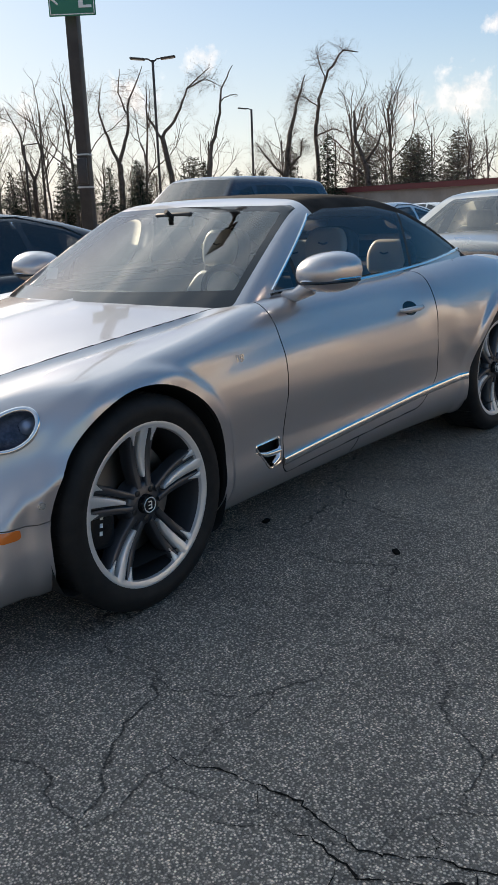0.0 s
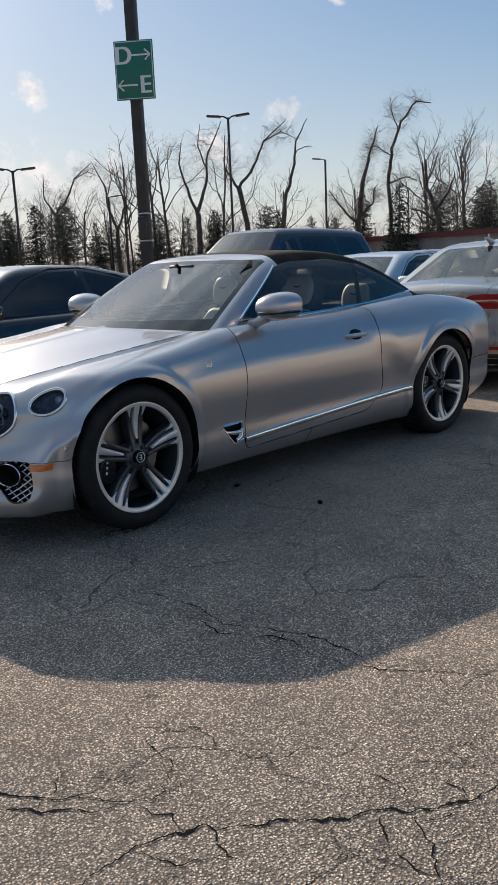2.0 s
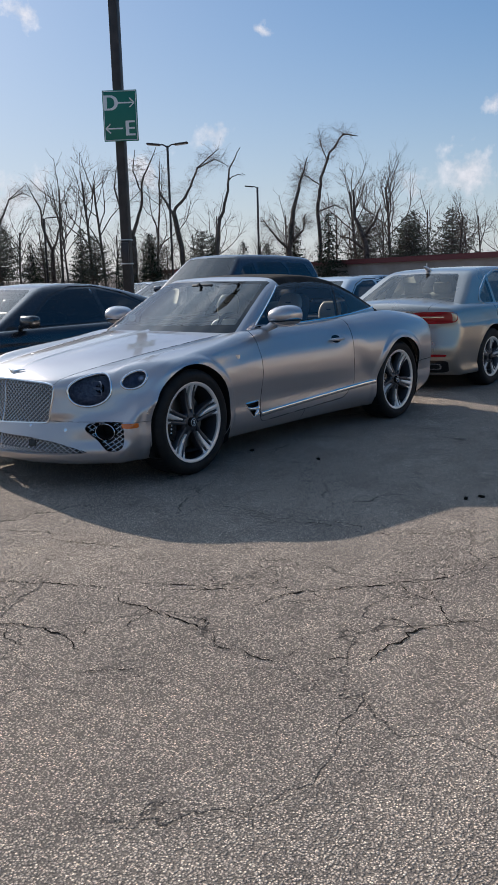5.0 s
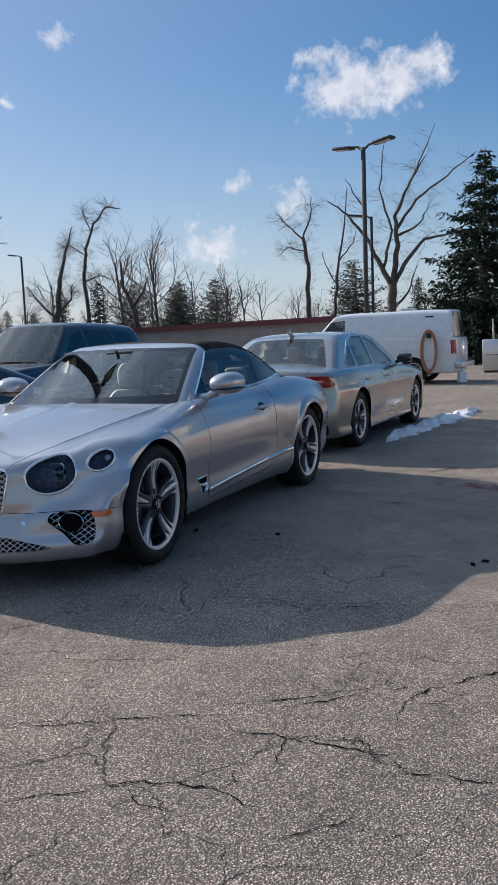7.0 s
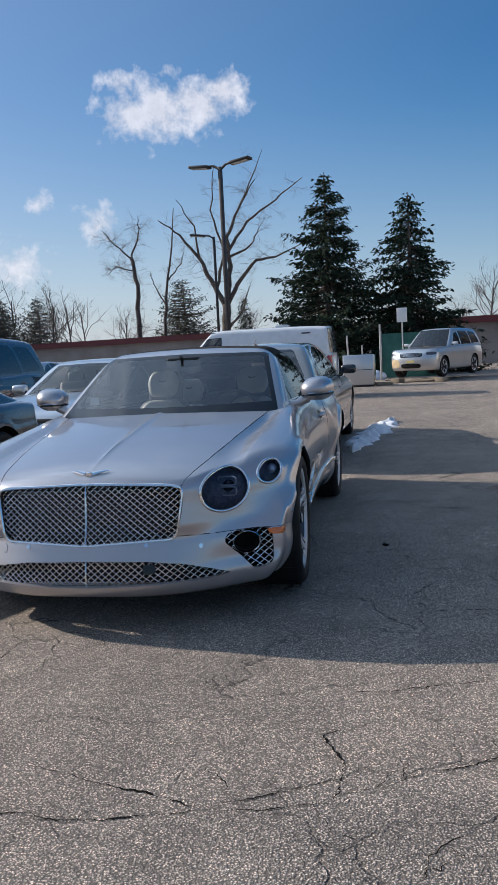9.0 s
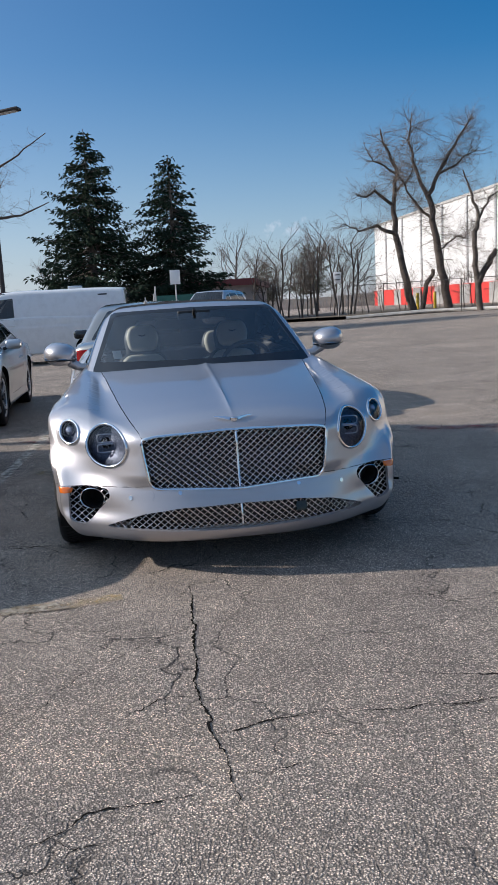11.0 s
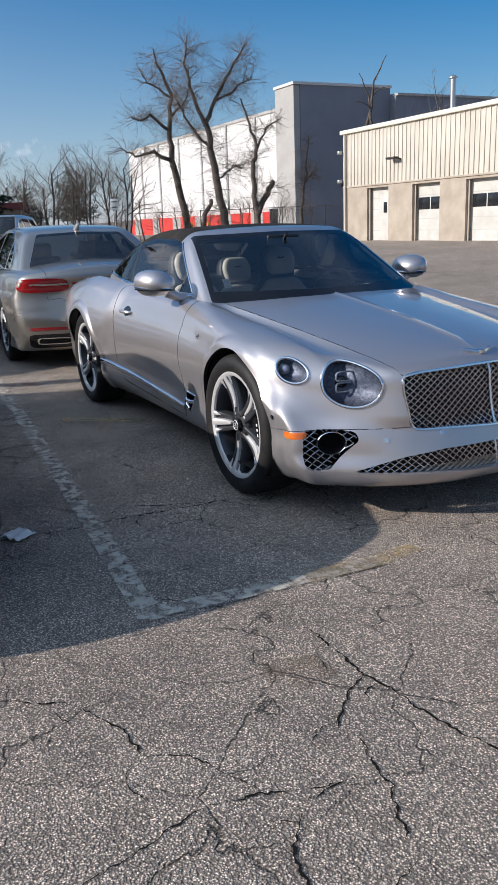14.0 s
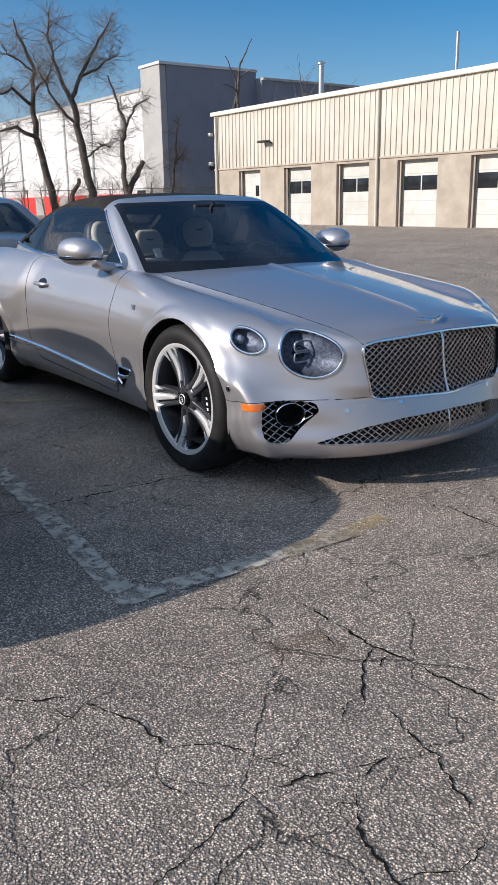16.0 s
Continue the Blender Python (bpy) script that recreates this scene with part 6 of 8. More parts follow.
# cracks lie flat; the shade inside them is put into this dark colour
dull_black = Mat("crack_shadow", (0.016, 0.0145, 0.013), 0.95, 0.0, Specular_IOR_Level=0.0).m
CRACK_RUNS = []


def crack(width, *path):
    """One crack of the asphalt: a ragged open line, with a few short side cracks."""
    CRACK_RUNS.append(ribbon(list(path), width * 0.85, 0.0022, 0.0025))
    for (x0, y0), (x1, y1) in zip(path, path[1:]):
        if rng.random() < 0.55:
            u, a = rng.random(), math.atan2(y1 - y0, x1 - x0) + rng.choice((-1, 1)) * rng.uniform(0.7, 1.7)
            l = rng.uniform(0.08, 0.30)
            x, y = x0 + (x1 - x0) * u, y0 + (y1 - y0) * u
            CRACK_RUNS.append(ribbon([(x, y), (x + 0.5 * l * math.cos(a), y + 0.5 * l * math.sin(a)), (x + l * math.cos(a + 0.4), y + l * math.sin(a + 0.4))], width * 0.4, 0.002, 0.0022))


crack(0.006, (1.77, 2.32), (1.62, 2.51), (1.52, 2.65), (1.43, 2.69))
crack(0.010, (1.68, 2.84), (1.52, 2.83), (1.36, 2.89), (1.29, 2.98), (1.17, 3.08), (1.12, 3.14), (1, 3.24), (0.91, 3.29), (0.84, 3.33), (0.75, 3.33), (0.63, 3.36))
crack(0.008, (2, 2.74), (1.94, 2.81), (1.9, 2.88))
crack(0.007, (2.02, 2.91), (2.01, 2.99), (1.98, 3.05), (2, 3.13), (2, 3.23))
crack(0.011, (1.31, 3.55), (1.41, 3.51), (1.5, 3.46), (1.59, 3.49), (1.68, 3.47), (1.78, 3.47))
crack(0.007, (1, 3.24), (1.06, 3.34), (1.18, 3.44), (1.31, 3.55), (1.21, 3.68))
crack(0.006, (0.67, 1.8), (0.58, 2.01), (0.62, 2.15), (0.5, 2.33), (0.49, 2.5), (0.52, 2.67), (0.42, 2.83), (0.31, 3), (0.21, 3.13))
crack(0.007, (2.34, 1.29), (2.11, 1.31), (1.92, 1.22), (1.79, 1.4))
crack(0.007, (2.24, 1.44), (2.13, 1.59), (2.04, 1.76), (1.95, 1.93), (1.87, 2.11), (1.83, 2.26))
crack(0.009, (1.92, 2.32), (1.92, 2.51), (1.92, 2.67), (1.93, 2.78), (1.87, 2.83))
crack(0.007, (2.68, 1.53), (2.57, 1.55), (2.46, 1.68))
crack(0.008, (2.58, 1.84), (2.47, 2), (2.38, 2.1), (2.33, 2.22), (2.29, 2.4), (2.33, 2.52), (2.34, 2.58))
crack(0.007, (2.47, 2.69), (2.37, 2.78), (2.3, 2.85))
crack(0.006, (1.75, 2.2), (1.6, 2.46), (1.46, 2.64), (1.39, 2.72), (1.25, 2.73))
crack(0.007, (0.57, 1.52), (0.51, 1.87), (0.55, 2.11), (0.47, 2.26), (0.41, 2.48), (0.43, 2.75))
crack(0.005, (1.56, 1.19), (1.49, 1.58), (1.4, 1.82), (1.3, 1.83))
crack(0.011, (0.99, -0.29), (1.35, -0.31), (1.81, -0.34), (2.19, -0.36), (2.49, -0.34), (2.69, -0.31), (2.85, -0.3), (2.94, -0.31))
crack(0.007, (2.49, -0.34), (2.45, -0.18), (2.43, 0.01))
crack(0.009, (2.95, -0.89), (2.82, -0.72), (2.81, -0.58), (2.81, -0.41))
crack(0.009, (1.4, -1.42), (1.64, -1.4), (1.88, -1.41), (2.02, -1.38), (2.19, -1.36), (2.37, -1.31), (2.5, -1.32), (2.64, -1.3), (2.77, -1.37))
crack(0.007, (1.88, -1.41), (1.97, -1.53), (2.09, -1.64))
crack(0.007, (1.33, -2.52), (1.45, -2.47), (1.56, -2.29), (1.69, -2.22), (1.79, -2.17), (1.93, -2.16), (1.99, -2.05), (2.12, -1.99), (2.22, -1.95))
crack(0.009, (2.15, -1.6), (2.25, -1.63), (2.36, -1.64), (2.46, -1.7), (2.53, -1.73))
crack(0.007, (2.33, -1.89), (2.45, -1.98), (2.6, -2.01), (2.67, -2.02), (2.69, -2.08))
crack(0.009, (0.04, -2.28), (0.08, -1.97), (0.06, -1.58), (0.08, -1.1), (0.36, -0.86))
crack(0.009, (0.06, -1.73), (0.46, -1.79), (0.94, -1.83), (1.12, -1.7), (1.24, -1.57))
crack(0.005, (-0.6, -2.1), (-0.15, -1.8), (0.08, -1.1), (0.3, -0.6))
crack(0.006, (2.2, 0.3), (2.4, 0.9), (2.2, 1.3))
crack(0.005, (1.52, -0.29), (1.9, -0.75), (2.3, -1))
crack(0.005, (2.31, -1.63), (2.2, -2.1), (2.35, -2.6))
crack(0.006, (3.2, 1.4), (2.9, 2), (3, 2.8))
crack(0.006, (2.43, 0.01), (2.5, 0.5), (2.34, 1.29))
crack(0.009, (-6.2, 3.2), (-3.9, 4.1), (-2.2, 3.9), (-0.4, 4.8))
crack(0.012, (-9, 6), (-5, 7.5), (-1, 6.4))
crack(0.008, (0.63, 3.36), (0.2, 3.45), (-0.5, 3.75))
tagged(part("asphalt_cracks", merge(*CRACK_RUNS), dull_black), "dark open cracks wandering across the asphalt", "crack", kind="structure")
paint_w = flat_mat("worn_line_paint", (0.56, 0.51, 0.43), (0.42, 0.385, 0.32), 16.0, 0.40, 0.55, 0.85)
dust_y = flat_mat("yellow_dust", (0.5, 0.36, 0.17), (0.42, 0.33, 0.2), 7.0, 0.38, 0.62, 0.8)
rust = flat_mat("rust_stain", (0.2, 0.14, 0.08), (0.15, 0.11, 0.07), 9.0, 0.42, 0.68, 0.6)
redp = flat_mat("faded_red_paint", (0.35, 0.05, 0.05), (0.25, 0.05, 0.05), 8.0, 0.40, 0.62, 0.75)
for nm, path, w, m, lb in (
        ("bay_line", [(-5.2, -1.42), (-1.78, -1.65), (-0.11, -1.76), (0.95, -1.85), (1.19, -1.86)], 0.10, paint_w, "worn pale bay line painted on asphalt"),
        ("bay_line", [(1.13, -1.84), (1.15, -1.5), (1.155, -0.85)], 0.095, paint_w, "worn pale line across the bay end"),
        ("dust_streak", [(1.16, -1.2), (1.155, -0.85), (1.12, -0.62)], 0.10, dust_y, "yellow dust streak on the asphalt"),
        ("dust_streak", [(-2.3, -1.35), (-2.08, -1.08), (-1.9, -0.8)], 0.14, dust_y, "yellow dust streak on the asphalt"),
        ("rust_patch", [(1.68, -1.58), (1.86, -1.58)], 0.22, rust, "brown rust stain on the asphalt"),
        ("red_mark", [(-3.1, 2.3), (-2.9, 2.7), (-2.75, 3.3)], 0.20, redp, "faded red paint mark on the asphalt"),
        ("red_mark", [(-4.2, -1.7), (-4.05, -1.44), (-3.95, -1.2)], 0.09, redp, "faded red paint mark on the asphalt")):
    tagged(part(nm, ribbon(path, w, 0.002, 0.0075, False), m), lb, "marking", kind="structure")
snow_m = Mat("old_snow", (0.8, 0.82, 0.86), 0.7)
snow_m.vary((0.6, 0.62, 0.66), (0.86, 0.88, 0.9), 6)
snow_m.bump(snow_m.noise(30, 5), 0.7, 0.02)


def snow(name, path, width, high, label):
    pts, fs, n = [], [], 12
    k = 60
    for i in range(k):
        u = i / (k - 1) * (len(path) - 1)
        j = min(int(u), len(path) - 2)
        t = u - j
        x, y = (path[j][q] * (1 - t) + path[j + 1][q] * t for q in (0, 1))
        dx, dy = path[j + 1][0] - path[j][0], path[j + 1][1] - path[j][1]
        l = math.hypot(dx, dy)
        w = width * max(0.12, 0.5 + 0.9 * noise.noise((i * 0.42, 2.0, 0))) * min(1, 4 * min(i, k - 1 - i) / k + 0.05)
        for q in range(n):
            v = q / (n - 1) * 2 - 1
            h = high * max(0.0, 1 - v * v) ** 0.6 * (0.55 + 1.0 * noise.noise((x * 9, y * 9 + v, 1.3)))
            pts.append((x - dy / l * v * w, y + dx / l * v * w, rise(y) + max(0.0, h) - (0.01 if abs(v) == 1 else 0)))
    for i in range(k - 1):
        for q in range(n - 1):
            fs.append((i * n + q, (i + 1) * n + q, (i + 1) * n + q + 1, i * n + q + 1))
    tagged(part(name, (pts, fs), snow_m.m), label, "snow", kind="stuff")


snow("snow_heap", [(-6.0, 0.92), (-7.2, 0.98), (-8.4, 1.12), (-9.6, 1.3), (-10.6, 1.45)], 0.34, 0.10, "low ridge of old snow beside the saloon")
snow("snow_heap", [(-46, 15.0), (-45, 16.2), (-44.4, 17.3)], 0.5, 0.14, "patch of old snow along the kerb")
for x, y, a in ((-0.42, 2.8, 20), (-0.51, 2.86, 70), (-0.85, 0.77, 10), (-0.87, 1.4, 50)):
    o = part("asphalt_crumb", block((-0.02, -0.012, -0.004), (0.02, 0.012, 0.010), 0.005, 2), dull_black)
    o.matrix_world = pose(x, y, 0.004, 0, 0, a)
    tagged(o, "dark crumb of loose asphalt on the ground", "debris", group="loose crumbs on the asphalt")
sc = bmesh.new()
bmesh.ops.create_grid(sc, x_segments=8, y_segments=8, size=0.06)
for v in sc.verts:
    v.co.z = 0.012 + 0.02 * noise.noise(v.co * 30)
o = part("paper_scrap", sc, PAPER)
o.matrix_world = pose(0.05, -2.13, 0.006, 0, 0, 30)
tagged(o, "crumpled white paper scrap lying on the asphalt", "paper")

# ---- poles, lamps, signs ----
pole_m = Mat("brown_pole_paint", (0.035, 0.028, 0.027), 0.5)
pole_m.vary((0.028, 0.023, 0.022), (0.05, 0.042, 0.04), 5)
steel = Mat("galvanised_steel", (0.5, 0.5, 0.5), 0.4, 0.8).m
conc = Mat("concrete", (0.42, 0.41, 0.39), 0.9)
conc.vary((0.34, 0.33, 0.31), (0.5, 0.49, 0.46), 4)
green = Mat("green_sign_face", (0.012, 0.17, 0.115), 0.4).m
white_face = Mat("white_sign_face", (0.8, 0.8, 0.78), 0.5).m


def lamp_post(x, y, top, arms, turn, label, w=0.065, z0=0.0):
    root = thing("street_lamp", label, "lamp", pose(x, y, z0, 0, 0, turn), "dark lamp posts of the lot")
    h = top - z0
    part("base", lathe([(0.0, 0.55), (0.24, 0.55), (0.27, 0.5), (0.27, 0.0)], 20, 'z'), conc.m, root)
    part("post", block((-w, -w, 0.5), (w, w, h - 0.12), 0.015, 2), pole_m.m, root)
    for s in arms:
        part("arm", tube([(0, 0, h - 0.22), (0.25 * s, 0, h - 0.06), (0.55 * s, 0, h - 0.03)], [0.05, 0.045, 0.04], 8), pole_m.m, root)
        head = part("lamp_head", block((-0.42, -0.19, -0.055), (0.42, 0.19, 0.055), 0.05, 3), pole_m.m, root)
        head.matrix_local = pose(0.85 * s, 0, h - 0.02, 0, -6 * s, 0)
        part("lens", block((-0.3, -0.14, -0.062), (0.3, 0.14, -0.05), 0.004), Mat("lamp_glass", (0.5, 0.5, 0.48), 0.3).m, head)
    return root


main = thing("sign_pole", "tall dark brown steel pole carrying a green area sign", "pole", pose(-5.04, -5.19, 0, 0, 0, 28))
part("base", lathe([(0.0, 0.7), (0.28, 0.7), (0.3, 0.65), (0.3, 0.0)], 24, 'z'), conc.m, main)
part("post", block((-0.07, -0.07, 0.65), (0.07, 0.07, 9.2), 0.012, 2), pole_m.m, main)
for z in (1.66, 2.03):
    part("strap", block((-0.08, -0.08, z), (0.08, 0.08, z + 0.02), 0.004), steel, main, "bright steel strap")
part("junction_box", block((0.068, -0.06, 1.70), (0.115, 0.06, 2.0), 0.01), pole_m.m, main)
for q in (1, -1):
    part("arm", tube([(0, 0, 9.08), (0.25 * q, 0, 9.22), (0.55 * q, 0, 9.25)], [0.05, 0.045, 0.04], 8), pole_m.m, main)
    head = part("lamp_head", block((-0.42, -0.19, -0.055), (0.42, 0.19, 0.055), 0.05, 3), pole_m.m, main)
    head.matrix_local = pose(0.85 * q, 0, 9.26, 0, -6 * q, 0)
    part("lens", block((-0.3, -0.14, -0.062), (0.3, 0.14, -0.05), 0.004), Mat("pole_lamp_glass", (0.5, 0.5, 0.48), 0.3).m, head)
SIGN = thing("area_sign", "green sign with white letters D and E and two arrows", "sign", pose(-4.91, -5.03, 3.87, 0, 0, 128) @ Matrix.Scale(0.88, 4))
# the plate faces the bay: its x runs along the plate, its y away from the viewer
part("plate", block((-0.30, -0.01, -0.42), (0.30, 0.01, 0.42), 0.008, 2), green, SIGN)
for lo, hi in (((-0.285, -0.0145, -0.405), (0.285, -0.011, -0.395)), ((-0.285, -0.0145, 0.395), (0.285, -0.011, 0.405)), ((-0.285, -0.0145, -0.405), (-0.275, -0.011, 0.405)), ((0.275, -0.0145, -0.405), (0.285, -0.011, 0.405))):
    part("border", block(lo, hi), white_face, SIGN)
for ch, x, z in (("D", -0.16, 0.09), ("E", 0.16, -0.33)):
    p, f = text_mesh(ch, 0.36, 0.002)
    # upright, heavy letters
    grow = [(a - 0.25 * b, b, c) for a, b, c in p]
    for k, dx in enumerate((-0.012, 0.0, 0.012)):
        part("letter", ([(a + dx + x, -0.014 - 0.0004 * k - c * 0.3, b + z) for a, b, c in grow], f), white_face, SIGN)
for s, x, z in ((1, 0.10, 0.21), (-1, -0.11, -0.21)):
    part("arrow", merge(*[([tuple(v.co) for v in b.verts], [tuple(v.index for v in fc.verts) for fc in b.faces]) for b in (
        block((x - 0.15, -0.0145, z - 0.012), (x + 0.15, -0.011, z + 0.012)),)], tube([(x + s * 0.15 - s * 0.08, -0.013, z + 0.075), (x + s * 0.15, -0.013, z)], 0.013, 4), tube([(x + s * 0.15 - s * 0.08, -0.013, z - 0.075), (x + s * 0.15, -0.013, z)], 0.013, 4)), white_face, SIGN)
lamp_post(-25.8, -4.6, 8.34, (1, -1), 72, "dark two-headed lamp post behind the white van")
lamp_post(-39.1, -7.8, 7.8, (-1,), 100, "dark single-headed lamp post further back", 0.07)
lamp_post(-33.5, -32.4, 9.75, (1, -1), 128, "dark two-headed lamp post in the far lot")
lamp_post(-63.7, -49.8, 10.9, (-1,), 130, "dark single-headed lamp post in the far lot", 0.1)
lamp_post(-23.0, -39.2, 7.0, (1, -1), 150, "dark two-headed lamp post in the far lot", 0.07)
lamp_post(-48.1, -64.5, 8.2, (1,), 140, "dark lamp post before the far trees", 0.09)


def small_sign(x, y, top, w, h, label, bars, turn):
    root = thing("lot_sign", label, "sign", pose(x, y, rise(y), 0, 0, turn))
    part("post", tube([(0, 0, 0), (0, 0, top - 0.05)], 0.03, 8), steel, root)
    part("plate", block((0.032, -w / 2, top - h), (0.042, w / 2, top), 0.004), white_face, root)
    for z in bars:
        part("bar", block((0.043, -w * 0.34, top - h * z - 0.03), (0.046, w * 0.34, top - h * z + 0.03)), dull_black, root)


small_sign(-30.1, 1.8, 2.95, 0.42, 0.58, "plain white sign on a steel post", (), -5)
small_sign(-47.0, 13.2, 2.95, 0.46, 0.66, "white sign with dark bars on a post", (0.25, 0.72), -15)

# ---- buildings ----
cream = Mat("cream_steel_sheet", (0.66, 0.6, 0.46), 0.5)
cream.vary((0.50, 0.465, 0.395), (0.58, 0.545, 0.47), 0.8)
tanw = Mat("tan_render", (0.42, 0.35, 0.26), 0.9)
tanw.vary((0.34, 0.29, 0.23), (0.44, 0.38, 0.31), 1.2)
door_w = Mat("white_door_panel", (0.78, 0.77, 0.72), 0.45)
door_w.vary((0.50, 0.49, 0.45), (0.60, 0.59, 0.55), 1.6)
dark_win = Mat("dark_window", (0.02, 0.022, 0.025), 0.08).m
shop = thing("workshop_building", "cream and tan steel workshop with white roller doors", "building", pose(0, 21.4, 0.30))
OPEN = [(-31.75, -29.95), (-28.1, -26.15), (-24.45, -22.45), (-20.85, -18.75), (-17.2, -15.1), (-13.5, -11.4), (-9.8, -7.7)]
X0, X1, HT = -33.9, -5.0, 5.3
DH = 2.55
x = X0
for a, b in OPEN + [(X1, X1)]:
    part("wall_pier", block((x, 0.0, -0.3), (a, 0.35, DH + 0.12)), tanw.m, shop, "tan rendered wall")
    x = b
for a, b in OPEN:
    part("lintel", block((a, 0.0, DH), (b, 0.35, DH + 0.12)), tanw.m, shop)
part("upper_wall", block((X0, 0.0, DH + 0.12), (X1, 0.35, HT)), cream.m, shop, "cream ribbed steel wall")
part("side_wall", block((X0, 0.35, -0.3), (X0 + 0.3, 18, HT)), cream.m, shop)
part("roof", block((X0 - 0.1, 0.0, HT), (X1, 18, HT + 0.12)), conc.m, shop)
part("far_wall", block((X1 - 0.3, 0.35, -0.3), (X1, 18, HT)), cream.m, shop)
part("rear_wall", block((X0 + 0.3, 17.7, -0.3), (X1 - 0.3, 18, HT)), cream.m, shop)
k = 0
x = X0 + 0.1
while x < X1:
    part("rib", block((x, -0.035, DH + 0.2), (x + 0.05, 0.0, HT - 0.06), 0.008, 1), cream.m, shop)
    x += 0.305
part("gutter", block((X0 - 0.12, -0.14, HT - 0.06), (X1, 0.02, HT + 0.14), 0.03), Mat("pale_trim", (0.7, 0.66, 0.55), 0.5).m, shop)
part("ledge", block((X0, -0.05, DH + 0.10), (X1, -0.002, DH + 0.18), 0.01), tanw.m, shop)
for i, (a, b) in enumerate(OPEN):
    root = part("roller_door", block((a, 0.14, -0.3), (b, 0.19, DH)), door_w.m, shop, "white sectional door with dark windows")
    root.location.y = 0.15
    for j in range(1, 5):
        part("door_seam", block((a, 0.132, j * DH / 5 - 0.012), (b, 0.14, j * DH / 5 + 0.012)), Mat("seam", (0.45, 0.44, 0.41), 0.6).m, root)
    if i == 0:
        part("door_window", block((a + 1.05, 0.108, 1.35), (a + 1.34, 0.117, 1.85), 0.003), dark_win, root)
        part("door_leaf", block((a + 0.72, 0.118, -0.28), (a + 1.66, 0.1245, 2.2), 0.004), door_w.m, root)
    else:
        for q in (0, 1):
            part("door_window", block((a + 0.12 + q * (b - a - 0.2) / 2, 0.128, 1.42), (a + 0.12 + (q + 1) * (b - a - 0.2) / 2 - 0.07, 0.1385, 1.95), 0.01), dark_win, root)
    for s in (a, b):
        part("jamb", block((s - 0.10, -0.03, -0.3), (s + 0.10, -0.002, DH + 0.05), 0.01), tanw.m, root)
for x in (-33.6, -21.9, -8.6):
    part("downpipe", tube([(x, -0.10, 0.0), (x, -0.10, HT - 0.1)], 0.06, 8), cream.m, shop)
for x in (-29.3, -14.4):
    lampb = part("wall_lamp", block((x - 0.35, -0.42, 3.72), (x + 0.35, -0.12, 3.82), 0.04), pole_m.m, shop)
    part("lamp_bracket", tube([(x + 0.3, 0.0, 3.70), (x + 0.3, -0.2, 3.76)], 0.04, 6), pole_m.m, lampb)
part("flue", tube([(-28.6, 2.6, HT), (-28.6, 2.6, HT + 1.9)], 0.12, 10), steel, shop)
part("flue_cap", lathe([(0.0, 0.16), (0.2, 0.05), (0.2, 0.0), (0.0, 0.0)], 12, 'z'), steel, shop).matrix_local = pose(-28.6, 2.6, HT + 1.9)
part("flue", tube([(-20.4, 2.6, HT), (-20.4, 2.6, HT + 2.0)], 0.07, 8), steel, shop)
for z in (2.9, 4.3):
    part("flood_light", block((-34.05, -0.3, z), (-33.85, -0.1, z + 0.18), 0.03), steel, shop)

block_white = Mat("white_block_wall", (0.8, 0.79, 0.76), 0.85)
block_white.vary((0.58, 0.575, 0.565), (0.66, 0.655, 0.64), 0.35)
slate = Mat("slate_blue_wall", (0.16, 0.17, 0.2), 0.85)
slate.vary((0.20, 0.212, 0.25), (0.24, 0.252, 0.29), 0.3)
grey_w = Mat("pale_grey_wall", (0.52, 0.5, 0.47), 0.85)
grey_w.vary((0.33, 0.32, 0.305), (0.40, 0.39, 0.37), 0.4)
store_red = Mat("red_wall_paint", (0.62, 0.035, 0.025), 0.6)
store_red.vary((0.55, 0.03, 0.022), (0.66, 0.045, 0.03), 0.7)
depot = thing("storage_building", "tall white storage building with red base and slate tower", "building", pose(-62.0, 34.5, 0.0))
part("wall", block((-45, 0, 0), (0.0, 30, 10.9)), block_white.m, depot, "white wall")
part("coping", block((-45.1, -0.12, 10.9), (0.0, 0.4, 11.15)), conc.m, depot)
part("tower_front", block((-2.4, -0.6, 0), (0.9, -0.02, 12.45)), grey_w.m, depot, "pale grey tower face")
part("tower", block((-2.4, 0.0, 0), (0.95, 9.2, 12.5)), slate.m, depot, "slate blue tower wall")
part("tower_coping", block((-2.5, -0.7, 12.5), (1.05, 9.3, 12.72)), block_white.m, depot)
part("rear_block", block((-2.4, 9.2, 0), (1.8, 40, 11.8)), slate.m, depot)
part("rear_coping", block((-2.4, 9.3, 11.8), (1.95, 40, 12.0)), conc.m, depot)
part("red_base", block((-45, -0.25, 0), (-2.4, -0.02, 2.35)), store_red.m, depot, "red painted base")
for k in range(6):
    part("pilaster", tube([(-7.5 - 6.5 * k, -0.1, 0), (-7.5 - 6.5 * k, -0.1, 10.9)], 0.14, 6), block_white.m, depot)
    part("shutter", block((-43.5 + 7 * k, -0.30, 0.05), (-41 + 7 * k, -0.25, 2.3)), grey_w.m, depot)
part("corner_door", block((-4.6, -0.30, 0.05), (-2.7, -0.25, 2.6)), dark_win, depot)
part("flood_light", block((1.0, 4.0, 4.2), (1.3, 4.4, 4.5), 0.04), pole_m.m, depot)
bollard_m = Mat("yellow_bollard_paint", (0.75, 0.5, 0.02), 0.5).m
